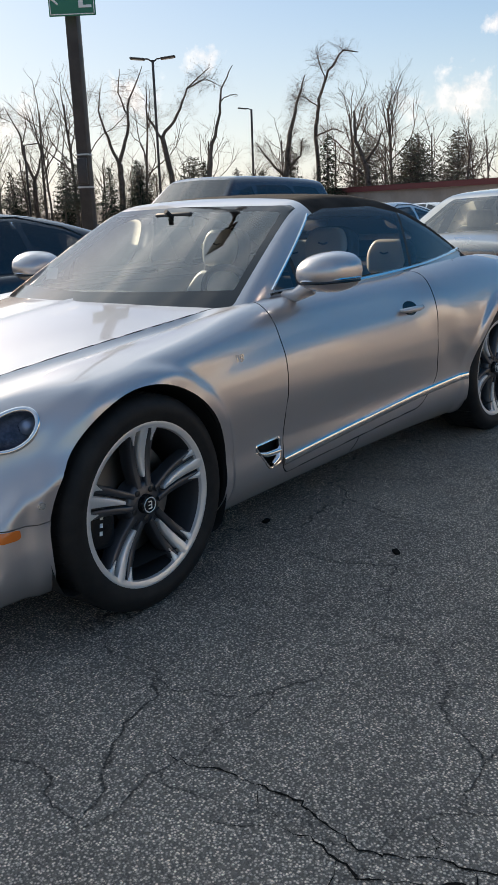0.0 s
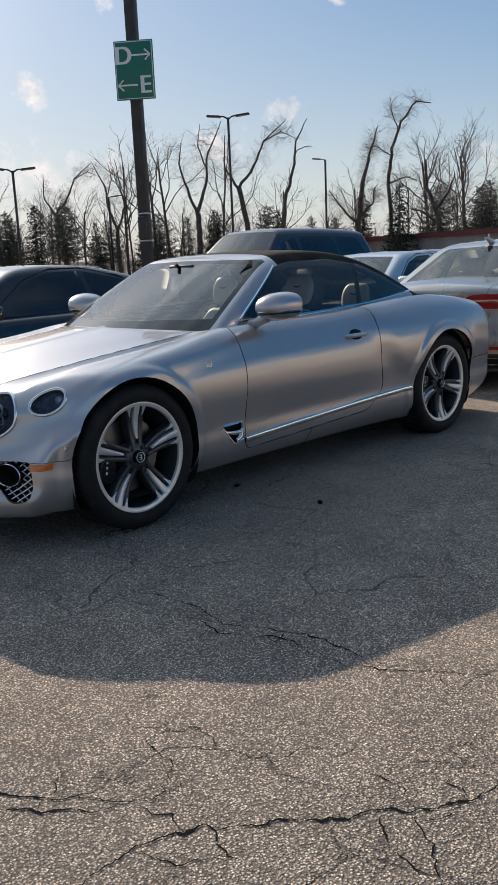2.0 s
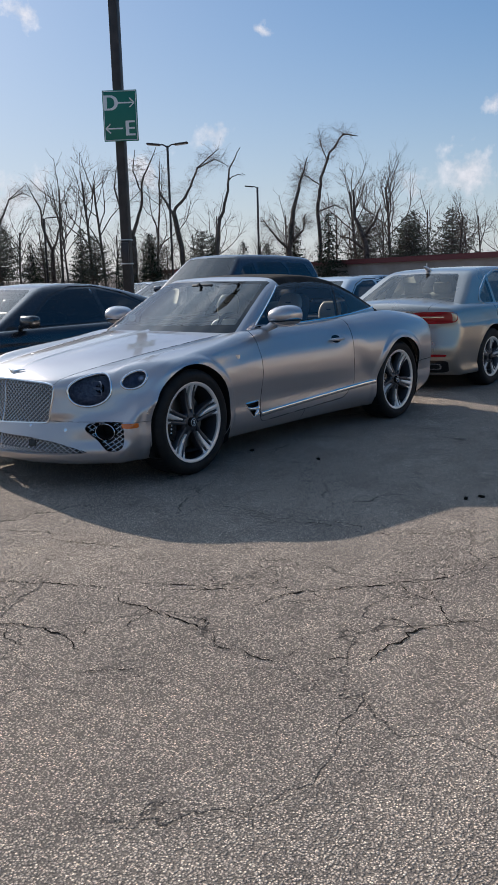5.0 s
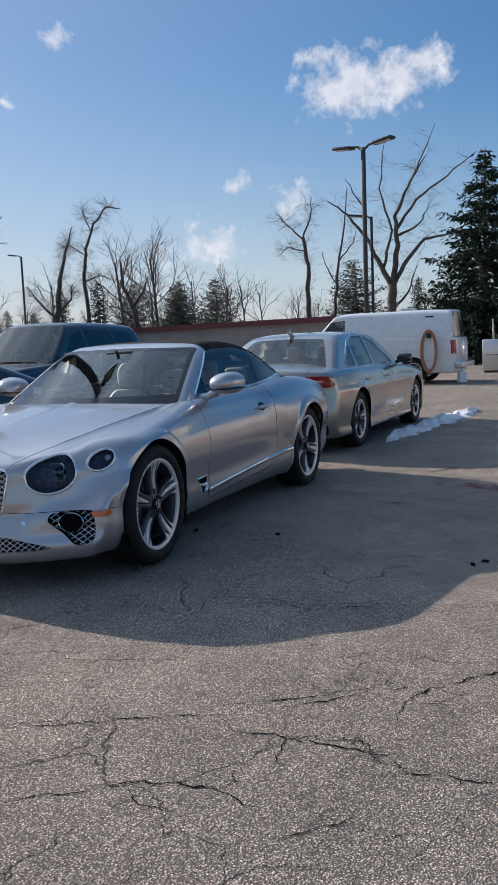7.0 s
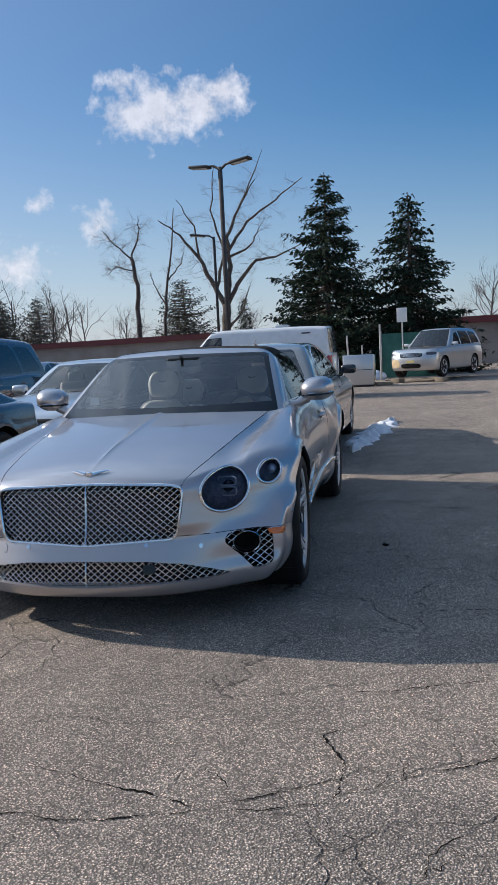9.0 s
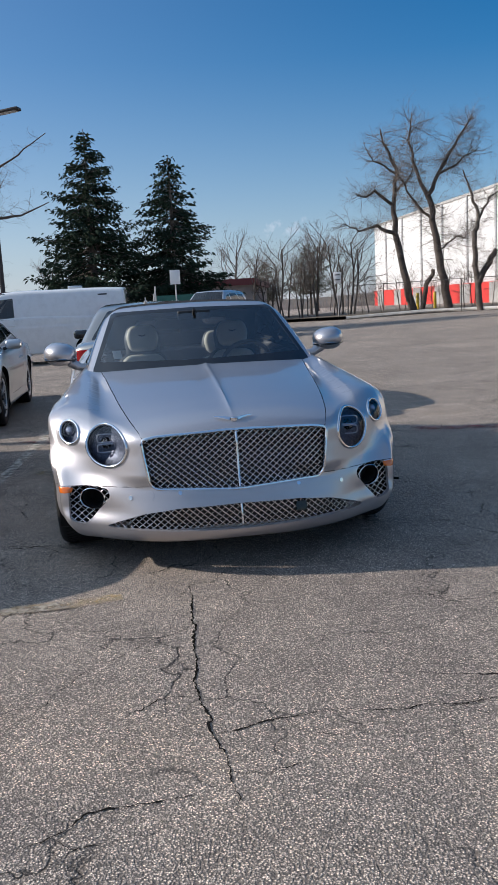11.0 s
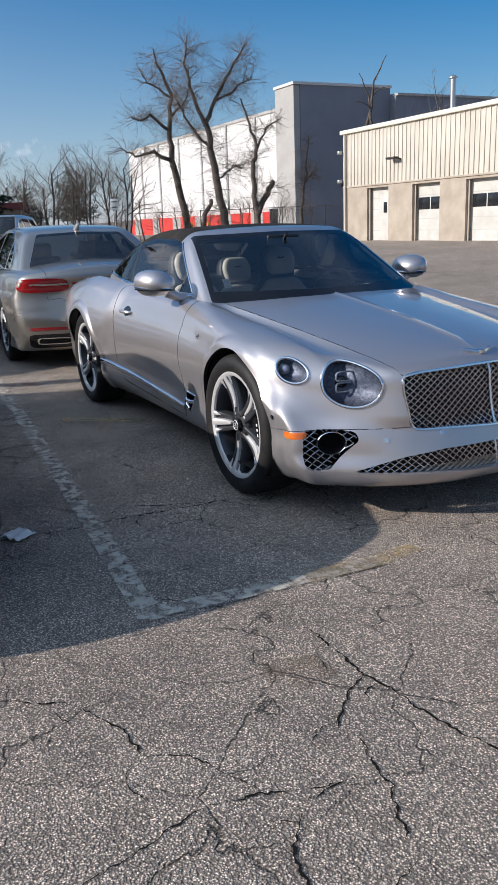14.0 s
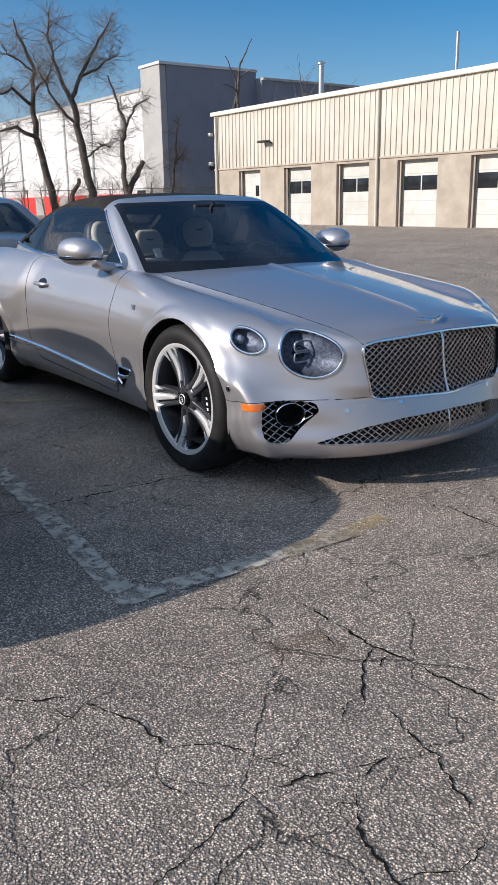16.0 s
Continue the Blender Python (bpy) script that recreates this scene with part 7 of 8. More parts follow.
for x, y in ((-58.2, 32.8), (-55.0, 35.4), (-52.5, 20.5), (-52.0, 21.6)):
    o = part("bollard", lathe([(0.0, 1.25), (0.08, 1.22), (0.11, 1.15), (0.11, 0.0)], 14, 'z'), bollard_m)
    o.matrix_world = pose(x, y, rise(y))
    tagged(o, "yellow round-topped steel bollard on the kerb", "bollard", group="yellow bollards by the storage building")
brick_dim = Mat("grey_brown_wall", (0.3, 0.27, 0.25), 0.9)
brick_dim.vary((0.25, 0.22, 0.2), (0.34, 0.31, 0.29), 0.5)
shopping = thing("low_building", "long low building with a dark red fascia and pale wall", "building", pose(-66.5, 10.0, 0.0, 0, 0, -104))
part("wall", block((-2, 0, 0), (82, 14, 2.75)), brick_dim.m, shopping)
part("fascia", block((-2.3, -0.5, 2.75), (82.3, 14.3, 3.2)), Mat("dark_red_fascia", (0.13, 0.03, 0.032), 0.6).m, shopping, "dark red fascia")
for k in range(13):
    w = part("shop_window", block((2 + 6 * k, -0.06, 0.4), (4.6 + 6 * k, -0.005, 2.2)), dark_win, shopping)
    part("window_frame", block((1.9 + 6 * k, -0.09, 2.2), (4.7 + 6 * k, -0.01, 2.32)), pole_m.m, w)
    part("soffit_lamp", block((3 + 6 * k, -0.3, 2.55), (3.5 + 6 * k, -0.05, 2.7)), pole_m.m, shopping)

# ---- kerb, fences, clutter behind the van ----
tagged(part("kerb", tube([(-44.5, 13.0, 0.25), (-43.2, 17.5, 0.42), (-41.8, 19.4, 0.44), (-38.5, 20.8, 0.46), (-34.2, 21.0, 0.46)], 0.11, 6), conc.m), "pale concrete kerb along the planting strip", "kerb", kind="structure")
verge = Mat("winter_soil", (0.13, 0.1, 0.07), 0.95)
verge.vary((0.09, 0.07, 0.05), (0.19, 0.15, 0.1), 1.5)
verge.bump(verge.noise(12, 5), 0.8, 0.04)
tagged(part("verge", ([(-44.5, 13.0, 0.36), (-43.2, 17.5, 0.5), (-41.8, 19.4, 0.5), (-38.5, 20.8, 0.5), (-34.5, 21.05, 0.5), (-40, 30, 0.5), (-58, 33, 0.5), (-60, 10, 0.35), (-52, 8, 0.25)], [(0, 1, 2, 3, 4, 5, 6, 7, 8)]), verge.m), "bare winter soil strip with leaf litter", "verge", kind="structure")
mesh_green = Mat("green_fence_screen", (0.03, 0.12, 0.1), 0.8)
mesh_green.vary((0.025, 0.1, 0.085), (0.04, 0.14, 0.115), 2)
fence = thing("screened_fence", "steel fence covered with dark green screen cloth", "fence", pose(-31.0, 0.9, 0, 0, 0, 82))
for k in range(2):
    part("post", tube([(2.4 * k, 0, 0), (2.4 * k, 0, 2.05)], 0.035, 8), steel, fence)
for k in range(1):
    part("screen", block((2.4 * k + 0.04, 0.03, 0.1), (2.4 * k + 2.36, 0.045, 1.95)), mesh_green.m, fence)
chain = thing("chain_fence", "dark chain-link fence with steel posts by the trees", "fence", pose(-47.5, 14.0, 0.36, 0, 0, 42))
for k in range(7):
    part("post", tube([(2.6 * k, 0, 0), (2.6 * k, 0, 1.9)], 0.03, 6), pole_m.m, chain)
part("rail", tube([(0, 0, 1.85), (15.6, 0, 1.85)], 0.022, 6), pole_m.m, chain)
bits = []
for k in range(110):
    bits.append(tube([(k * 0.142, 0, 0.05), (min(15.6, k * 0.142 + 1.75), 0, 1.8)], 0.004, 3, False))
    bits.append(tube([(k * 0.142, 0, 1.8), (min(15.6, k * 0.142 + 1.75), 0, 0.05)], 0.004, 3, False))
tagged(part("mesh", merge(*bits), pole_m.m, chain), kind="stuff")
crate = thing("steel_cabinet", "pale grey steel cabinet standing beside the van", "cabinet", pose(-25.6, 0.2, 0, 0, 0, -4))
part("body", block((-0.4, -0.55, 0.06), (0.4, 0.55, 1.15), 0.03), PALE_PAINT, crate)
part("seam", block((0.395, -0.5, 0.60), (0.405, 0.5, 0.62)), BLACK, crate)
part("plinth", block((-0.36, -0.5, 0.0), (0.36, 0.5, 0.06)), BLACK, crate)
jug = part("plastic_jug", lathe([(0.0, 0.42), (0.04, 0.42), (0.05, 0.36), (0.13, 0.28), (0.14, 0.02), (0.0, 0.0)], 18, 'z'), white_face)
jug.matrix_world = pose(-19.3, -0.15, 0)
tagged(jug, "white plastic jug standing under the van", "jug")
for k, (x, y, h, tilt) in enumerate(((-28.2, -0.3, 1.9, 2), (-28.6, 0.0, 1.1, -3), (-28.4, 0.25, 1.5, 4), (-29.2, 0.9, 2.3, 0), (-28.0, 0.55, 1.0, -2))):
    root = thing("post_stand", "steel post on a flat foot beside the van", "post", pose(x, y, 0, tilt, tilt * 0.5, 20 * k), "steel post stands")
    part("post", tube([(0, 0, 0.05), (0, 0, h)], 0.035, 8), steel, root)
    part("foot", block((-0.3, -0.05, 0.0), (0.3, 0.05, 0.06), 0.01), pole_m.m, root)
plank = part("timber_skid", block((-0.9, -0.3, 0.0), (0.9, 0.3, 0.12), 0.02), wood)
plank.matrix_world = pose(-26.6, 0.9, 0, 0, 0, 12)
tagged(plank, "dark timber skid lying flat on the asphalt", "timber")
bag = bmesh.new()
bmesh.ops.create_icosphere(bag, subdivisions=3, radius=0.3)
for v in bag.verts:
    v.co = v.co * (1 + 0.35 * noise.noise(v.co * 5))
    v.co.z = max(-0.2, v.co.z * 0.8) + 0.2
bag_o = part("rubbish_bag", bag, Mat("pale_blue_bag", (0.45, 0.55, 0.7), 0.4).m)
bag_o.matrix_world = pose(-29.9, 0.75, 0)
tagged(bag_o, "pale blue rubbish bag lying by the fence", "bag")


# ---- trees ----
bark = Mat("grey_bark", (0.1, 0.08, 0.065), 0.95)
bark.vary((0.06, 0.05, 0.042), (0.14, 0.115, 0.095), 3)
bark.bump(bark.noise(20, 6, 0.7, (1, 1, 0.25)), 0.8, 0.03)
twig_m = Mat("twig_bark", (0.17, 0.135, 0.11), 0.95).vary((0.11, 0.09, 0.075), (0.24, 0.19, 0.155), 0.9).m
needle = Mat("spruce_needles", (0.03, 0.055, 0.035), 0.85, 0.0, Specular_IOR_Level=0.1)
needle.colour(needle.mix(needle.ramp(needle.noise(0.9, 5), [(0.3, (0.016, 0.028, 0.020)), (0.7, (0.040, 0.060, 0.038))]), needle.ramp(needle.noise(6, 3), [(0.3, (0.6, 0.6, 0.6)), (0.7, (1.3, 1.3, 1.2))]), 1.0, 'MULTIPLY'))
needle = needle.m
pine_m = Mat("pine_needles", (0.06, 0.07, 0.045), 0.85).vary((0.04, 0.05, 0.034), (0.11, 0.115, 0.075), 0.8).m


def grow(r, p, d, length, rad, depth, out, spread, gnarl, up, kids):
    """One branch as a wandering tapered line, then its own branches."""
    n = 6 if depth < 2 else 3 if depth == 2 else 2
    pts, rr = [p.copy()], [rad]
    q, v = p.copy(), d.normalized()
    for i in range(n):
        v = (v + Vector((r.gauss(0, gnarl), r.gauss(0, gnarl), r.gauss(0, gnarl) + up)) * (1.0 if depth else 0.4)).normalized()
        q = q + v * (length / n)
        pts.append(q.copy())
        rr.append(rad * (1 - (0.62 if depth else 0.5) * (i + 1) / n))
    out.setdefault(min(depth, 2), []).append(tube(pts, rr, (8, 5, 3, 3, 3)[min(depth, 4)], depth < 1))
    if depth >= len(kids):
        return
    for k in range(kids[depth]):
        u = 0.35 + 0.65 * (k + r.random()) / kids[depth] if depth else 0.38 + 0.62 * (k + r.random() * 0.8) / kids[depth]
        i = min(int(u * n), n - 1)
        base = pts[i].lerp(pts[i + 1], u * n - i)
        ax = Vector((r.gauss(0, 1), r.gauss(0, 1), r.gauss(0, 0.6))).normalized()
        dv = (pts[i + 1] - pts[i]).normalized()
        side = (ax - dv * ax.dot(dv)).normalized()
        ang = spread * (0.7 + 0.6 * r.random())
        grow(r, base, dv * math.cos(ang) + side * math.sin(ang), length * (0.42 + 0.25 * r.random()) * (1.15 - 0.5 * u), rr[i] * (0.42 + 0.2 * r.random()), depth + 1, out, spread, gnarl, up, kids)


def bare_tree(seed, h, rad, label, spread=0.8, gnarl=0.14, up=0.06, kids=(7, 5, 5), lean=(0, 0), trunk=0.75):
    r = random.Random(seed)
    out = {}
    grow(r, Vector((0, 0, -0.1)), Vector((lean[0], lean[1], 1)), h * trunk, rad, 0, out, spread, gnarl, up, kids)
    root = thing("bare_tree", label, "tree")
    part("trunk", merge(*out[0]), bark.m, root)
    tagged(part("limb_frame", merge(*out.get(1, [((), ())])), bark.m, root), kind="stuff")
    tagged(part("twig_crown", merge(*out.get(2, [((), ())])), twig_m, root), kind="stuff")
    return root


def hand_tree(seed, lines, label, twig=40, tl=1.2, slim=0.78):
    """A tree whose main limbs follow given lines; fine twigs grow from them."""
    r = random.Random(seed)
    root = thing("bare_tree", label, "tree")
    limb, tw = [], {}
    for i, (pts, r0, r1) in enumerate(lines):
        P = [Vector(p) for p in pts]
        fine = []
        for a, b in zip(P, P[1:]):
            for k in range(4):
                fine.append(a.lerp(b, k / 4) + Vector((r.gauss(0, 0.035), r.gauss(0, 0.05), r.gauss(0, 0.03))))
        fine.append(P[-1])
        rr = [slim * r0 + slim * (r1 - r0) * k / (len(fine) - 1) for k in range(len(fine))]
        o = part("trunk" if i == 0 else "limb", tube(fine, rr, 8), bark.m, root)
        for k in range(int(1.25 * twig * len(fine) / 20)):
            j = r.randrange(len(fine) // 4, len(fine) - 1)
            d = Vector((r.gauss(0, 1), r.gauss(0, 1), r.gauss(0.3, 0.7))).normalized()
            grow(r, fine[j], d, tl * (0.5 + r.random()), min(0.014, rr[j] * 0.45), 2, tw, 0.95, 0.26, 0.0, (0, 0, 5, 3))
    if tw:
        tagged(part("twig_crown", merge(*tw[2]), twig_m, root), kind="stuff")
    return root


def spruce(seed, h, rad, label, mat, dense=1.0, droop=0.25, bare=0.06, power=0.85):
    """An evergreen: trunk, boughs, and many small needle sprays with gaps between."""
    r = random.Random(seed)
    root = thing("spruce_tree", label, "tree")
    part("trunk", tube([(0, 0, -0.1), (0.03, 0, h * 0.5), (0, 0.02, h)], [h * 0.022, h * 0.013, 0.015], 8), bark.m, root)
    bough, pts, fs = [], [], []
    z = h * bare
    while z < h * 0.985:
        u = (z - h * bare) / (h * (1 - bare))
        reach_r = rad * (1 - u) ** power * (0.86 + 0.28 * r.random()) + 0.08
        for k in range(max(4, int(9 * (1 - u * 0.6)))):
            a = r.random() * 2 * math.pi
            L = reach_r * (0.6 + 0.5 * r.random())
            tip = Vector((math.cos(a) * L, math.sin(a) * L, z - droop * L * (0.5 + r.random()) + 0.18 * L))
            base = Vector((0, 0, z))
            mid = base.lerp(tip, 0.55) + Vector((0, 0, -0.10 * L))
            bough.append(tube([base, mid, tip], [0.03 + 0.01 * L, 0.018, 0.006], 4, False))
            n = max(3, int(L * 9 * dense))
            for q in range(n):
                t = 0.2 + 0.8 * (q + r.random()) / n
                c = base.lerp(mid, t / 0.55) if t < 0.55 else mid.lerp(tip, (t - 0.55) / 0.45)
                c = c + Vector((r.gauss(0, 0.11), r.gauss(0, 0.11), r.gauss(0, 0.07)))
                out_d = Vector((math.cos(a + r.gauss(0, 0.8)), math.sin(a + r.gauss(0, 0.8)), r.gauss(-0.1, 0.45))).normalized()
                s = 0.13 + 0.14 * r.random()
                w = out_d.cross(Vector((r.gauss(0, 1), r.gauss(0, 1), 1))).normalized() * s * 0.24
                o = len(pts)
                sag = Vector((0, 0, -0.06))
                pts += [tuple(c), tuple(c + out_d * s * 0.5 + w), tuple(c + out_d * s * 1.15 + sag), tuple(c + out_d * s * 0.5 - w)]
                fs.append((o, o + 1, o + 2, o + 3))
        z += h * 0.017 * (0.7 + 0.6 * r.random())
    tagged(part("bough_frame", merge(*bough), bark.m, root), kind="stuff")
    tagged(part("crown", (pts, fs), mat, root, "", False), "dark green needle sprays", kind="stuff")
    return root


def plant(src, x, y, s, turn, label="", group="", z=None):
    o = copy_thing(src, pose(x, y, rise(y) if z is None else z, 0, 0, turn))
    o.scale = (s, s, s)
    return tagged(o, label, "", group)


# two tall spruces behind the van
a = spruce(11, 9.9, 4.3, "tall dark green spruce with ragged boughs", needle, 3.3, 0.25, 0.02, 0.86)
a.matrix_world = pose(-36.2, -1.65, 0)
b = spruce(12, 8.8, 4.0, "dark green spruce with drooping ragged boughs", needle, 3.2, 0.4, 0.02, 0.84)
b.matrix_world = pose(-37.2, 2.3, 0)
c = spruce(13, 7.3, 1.9, "small far spruce against the sky", needle, 0.9)
c.matrix_world = pose(-78.9, -13.5, 0)
pine = spruce(14, 8.2, 3.3, "broad far pine with layered boughs", pine_m, 0.75, -0.05, 0.3, 0.55)
pine.matrix_world = pose(-74.3, -43.4, 0)
for x, y, s, t in ((-70.9, -35.9, 0.95, 40), (-72.6, -18.2, 1.08, 80), (-50.9, -68.7, 0.75, 200), (-39.7, -70.0, 0.85, 250), (-66, -34.0, 0.85, 10), (-80.5, -36.5, 1.05, 20), (-60.5, -62.0, 0.8, 60), (-68.2, 16.3, 0.75, 30), (-71.5, 13.0, 0.6, 100)):
    plant(pine, x, y, s, t, "far pine among the bare trees", "far pines")
# trees by the storage building
hand_tree(21, [
    ([(0, 0, -0.1), (-0.2, -0.5, 2.6), (-0.3, -1.0, 5.0), (-0.2, -1.1, 6.6), (-0.3, -0.8, 8.6), (-0.2, -1.5, 10.2), (-0.2, -1.8, 11.2)], 0.34, 0.05), ([(-0.25, -0.95, 4.9), (0, -2.2, 5.5), (0, -3.4, 5.2), (0.1, -4.4, 5.7)], 0.17, 0.03),
    ([(-0.2, -1.1, 6.6), (0, -2.2, 7.6), (0, -2.9, 7.2), (0, -3.5, 7.4)], 0.14, 0.03), ([(-0.2, -1.0, 7.4), (0, -0.1, 8.3), (0.2, 0.3, 9.5)], 0.10, 0.03), ([(-0.25, -0.9, 8.6), (-0.4, -2.2, 9.4), (-0.4, -2.7, 10.2)], 0.09, 0.02)],
    "gnarled bare tree with a crooked leaning trunk", 80, 1.0).matrix_world = pose(-45.6, 17.7, rise(17))
hand_tree(22, [
    ([(0, 0, -0.1), (0, -0.4, 2.5), (0, -0.9, 5.0), (0, -1.2, 6.8)], 0.36, 0.2), ([(0, -1.2, 6.6), (-0.2, -1.9, 8.4), (-0.2, -2.2, 10.0), (0, -2.1, 11.4)], 0.17, 0.03), ([(0, -1.2, 6.8), (0.2, -0.4, 8.4), (0.2, 0.6, 10.0), (0.2, 1.6, 11.2)], 0.18, 0.03),
    ([(0, -0.9, 5.4), (0, -2.0, 6.4), (0.2, -3.0, 7.8), (0.2, -3.3, 9.0)], 0.12, 0.02), ([(0.15, -0.6, 8.0), (0.3, 0.6, 8.6), (0.4, 1.8, 9.4)], 0.10, 0.02), ([(0, -0.6, 3.6), (0.2, 0.5, 4.4), (0.2, 1.2, 4.2)], 0.07, 0.02)],
    "bare spreading tree with many fine twigs", 140, 1.25).matrix_world = pose(-43.0, 19.0, rise(19))
hand_tree(23, [([(0, 0, -0.1), (0, -0.25, 2.0), (0.1, -0.4, 4.2), (0.1, -0.1, 5.2), (0, -0.5, 6.4), (0, -1.0, 7.8)], 0.25, 0.05), ([(0.1, -0.2, 5.0), (0, 0.6, 6.3), (0, 1.6, 6.9)], 0.10, 0.02), ([(0.05, -0.2, 1.5), (0, 0.7, 3.0), (0, 0.95, 3.4)], 0.24, 0.17)],
          "bare forked tree with a cut stump limb", 75, 0.9).matrix_world = pose(-40.5, 19.9, rise(20))
hand_tree(24, [([(0, 0, -0.1), (0, 0.4, 1.4), (0, 0.9, 2.6)], 0.22, 0.16)], "leaning cut tree stump", 0).matrix_world = pose(-44.5, 17.7, rise(17.5))
hand_tree(25, [([(0, 0, -0.1), (0, 0.2, 2.2), (0, 0.5, 4.2), (0, 0.7, 5.9)], 0.16, 0.05), ([(0, 0.3, 3.2), (0, 0.9, 3.8), (0, 1.3, 3.6)], 0.07, 0.02)], "small bare tree wrapped in dry vines", 90, 0.7).matrix_world = pose(-41.0, 22.8, rise(23))
# dead tree beyond the van, and the tall ones beside it
hand_tree(26, [
    ([(0, 0, -0.1), (0, 0.1, 3.0), (0, 0.2, 5.2)], 0.48, 0.4), ([(0, 0.2, 5.0), (0, -0.9, 7.0), (0, -1.6, 8.6), (0, -3.0, 10.4), (0, -4.6, 11.6)], 0.28, 0.05), ([(0, 0.2, 5.2), (0, 0.6, 8.0), (0, 0.5, 10.0), (0, 1.4, 12.0), (0, 2.8, 14.0)], 0.3, 0.04),
    ([(0, 0.3, 5.2), (0, 1.4, 7.0), (0, 2.6, 8.2), (0, 4.0, 8.4), (0, 6.0, 9.2)], 0.24, 0.04), ([(0, 0.55, 9.0), (0, 2.0, 11.0), (0, 4.2, 12.4), (0, 6.2, 13.8)], 0.16, 0.03), ([(0, -0.5, 6.2), (0, 0.2, 9.0), (0, -0.6, 12.0), (0, -0.2, 15.2)], 0.16, 0.03), ([(0, -1.6, 8.6), (0, -2.0, 11.0), (0, -3.2, 13.0)], 0.12, 0.03),
    ([(0, 0.3, 3.4), (0, 1.4, 4.6), (0, 2.0, 6.4)], 0.16, 0.03), ([(0, 0.5, 8.5), (0, 2.2, 9.3), (0, 2.9, 10.5)], 0.14, 0.03), ([(0, 1.4, 12.0), (0, 2.6, 14.2), (0, 3.4, 16.0)], 0.08, 0.02)],
    "large dead tree with broken bare limbs", 26, 1.3).matrix_world = pose(-55.9, -10.9, 0)
hand_tree(27, [([(0, 0, -0.1), (0, -0.3, 4), (0, -0.2, 8.0), (0, -0.6, 10.5)], 0.32, 0.2), ([(0, -0.6, 10.3), (0, -2.0, 11.6), (0, -3.2, 13.0)], 0.12, 0.02), ([(0, -0.6, 10.5), (0, 0.3, 12.4), (0, 0.2, 14.0)], 0.12, 0.02), ([(0, -0.3, 9.2), (0, -2.0, 9.8), (0, -3.0, 9.0)], 0.08, 0.02)], "tall bare tree with a twiggy crown", 70, 1.2).matrix_world = pose(-66.6, -20.6, 0)
hand_tree(28, [([(0, 0, -0.1), (0, 0.5, 4), (0, 0.8, 8.0), (0, 1.5, 11.5), (0, 1.9, 15.0)], 0.26, 0.04), ([(0, 0.8, 6.0), (0, -0.4, 8.4), (0, -0.6, 9.4)], 0.1, 0.02), ([(0, 1.0, 8.6), (0, 2.4, 10.0), (0, 2.6, 11.0)], 0.1, 0.02)], "tall thin bare tree with few limbs", 26, 0.8).matrix_world = pose(-70.0, -19.9, 0)
# the tree line beyond the lot
hook = hand_tree(31, [([(0, 0, -0.1), (0.1, 0.2, 5), (0, -0.1, 9.5), (0.1, 0.3, 12), (0.3, 1.3, 14.5), (0.5, 2.6, 16.3), (0.6, 4.2, 16.0)], 0.34, 0.05), ([(0, 0.1, 11.4), (0, -1.4, 12.4), (0, -2.4, 12.0)], 0.09, 0.02), ([(0, 0.0, 8.6), (0, 1.6, 9.2), (0, 3.0, 8.6)], 0.12, 0.02), ([(0.2, 0.9, 13.8), (0.2, 0.3, 15.4), (0, 0.2, 16.6)], 0.09, 0.02)], "tall bare tree bending over at its top", 95, 1.2)
hook.matrix_world = pose(-71.5, -47.7, 0, 0, 0, 30)
leaner = hand_tree(32, [([(0, 0, -0.1), (0, 0.2, 4.5), (0, 0.7, 8.5), (0, 1.4, 11.0), (0, 2.2, 13.6)], 0.5, 0.05), ([(0, 0.2, 4.5), (0, -1.3, 6.0), (0, -2.6, 7.8)], 0.2, 0.03), ([(0, 0.3, 5.0), (0, 1.6, 6.4), (0, 1.9, 8.0)], 0.2, 0.05)], "vine-wrapped bare tree with a leaning top", 170, 1.1)
leaner.matrix_world = pose(-65.5, -47.5, 0, 0, 0, 40)
snag = hand_tree(33, [([(0, 0, -0.1), (0, 0.1, 4), (0, 0.5, 7.4), (0, 1.3, 10), (0, 1.5, 12), (0, 2.6, 13.9)], 0.33, 0.04), ([(0, 1.35, 11), (0, 2.3, 11.5), (0, 3.0, 11.4)], 0.07, 0.03)], "bare snag of a tree leaning sideways", 3, 0.5)
snag.matrix_world = pose(-57.1, -49.8, 0, 0, 0, 40)
snag2 = hand_tree(34, [([(0, 0, -0.1), (0, 0.4, 2.5), (0, 0.2, 5), (0, -0.7, 7.2), (0, -0.9, 9.7)], 0.5, 0.12), ([(0, 0.0, 5.2), (0, 1.2, 6.8), (0, 1.7, 8.2)], 0.24, 0.06), ([(0, 0.1, 4.2), (0, -1.2, 5.2), (0, -2.2, 5.4)], 0.2, 0.06)], "broken bare tree with thick limbs", 40, 1.4)
snag2.matrix_world = pose(-65.6, -38.5, 0, 0, 0, 30)
forkA = hand_tree(35, [([(0, 0, -0.1), (0, 0.2, 4), (0, 0.1, 6.2)], 0.42, 0.34), ([(0, 0.1, 6.0), (0, -0.9, 8.6), (0, -1.5, 11), (0, -1.2, 13)], 0.22, 0.04), ([(0, 0.1, 6.2), (0, 1.0, 9.0), (0, 1.4, 12.0), (0, 2.8, 14.8)], 0.26, 0.04), ([(0, 1.2, 10.5), (0, 0.4, 12.6), (0, 0.7, 14.6)], 0.12, 0.03)], "tall forked bare tree", 60, 1.3)
forkA.matrix_world = pose(-54.8, -59.1, 0, 0, 0, 45)
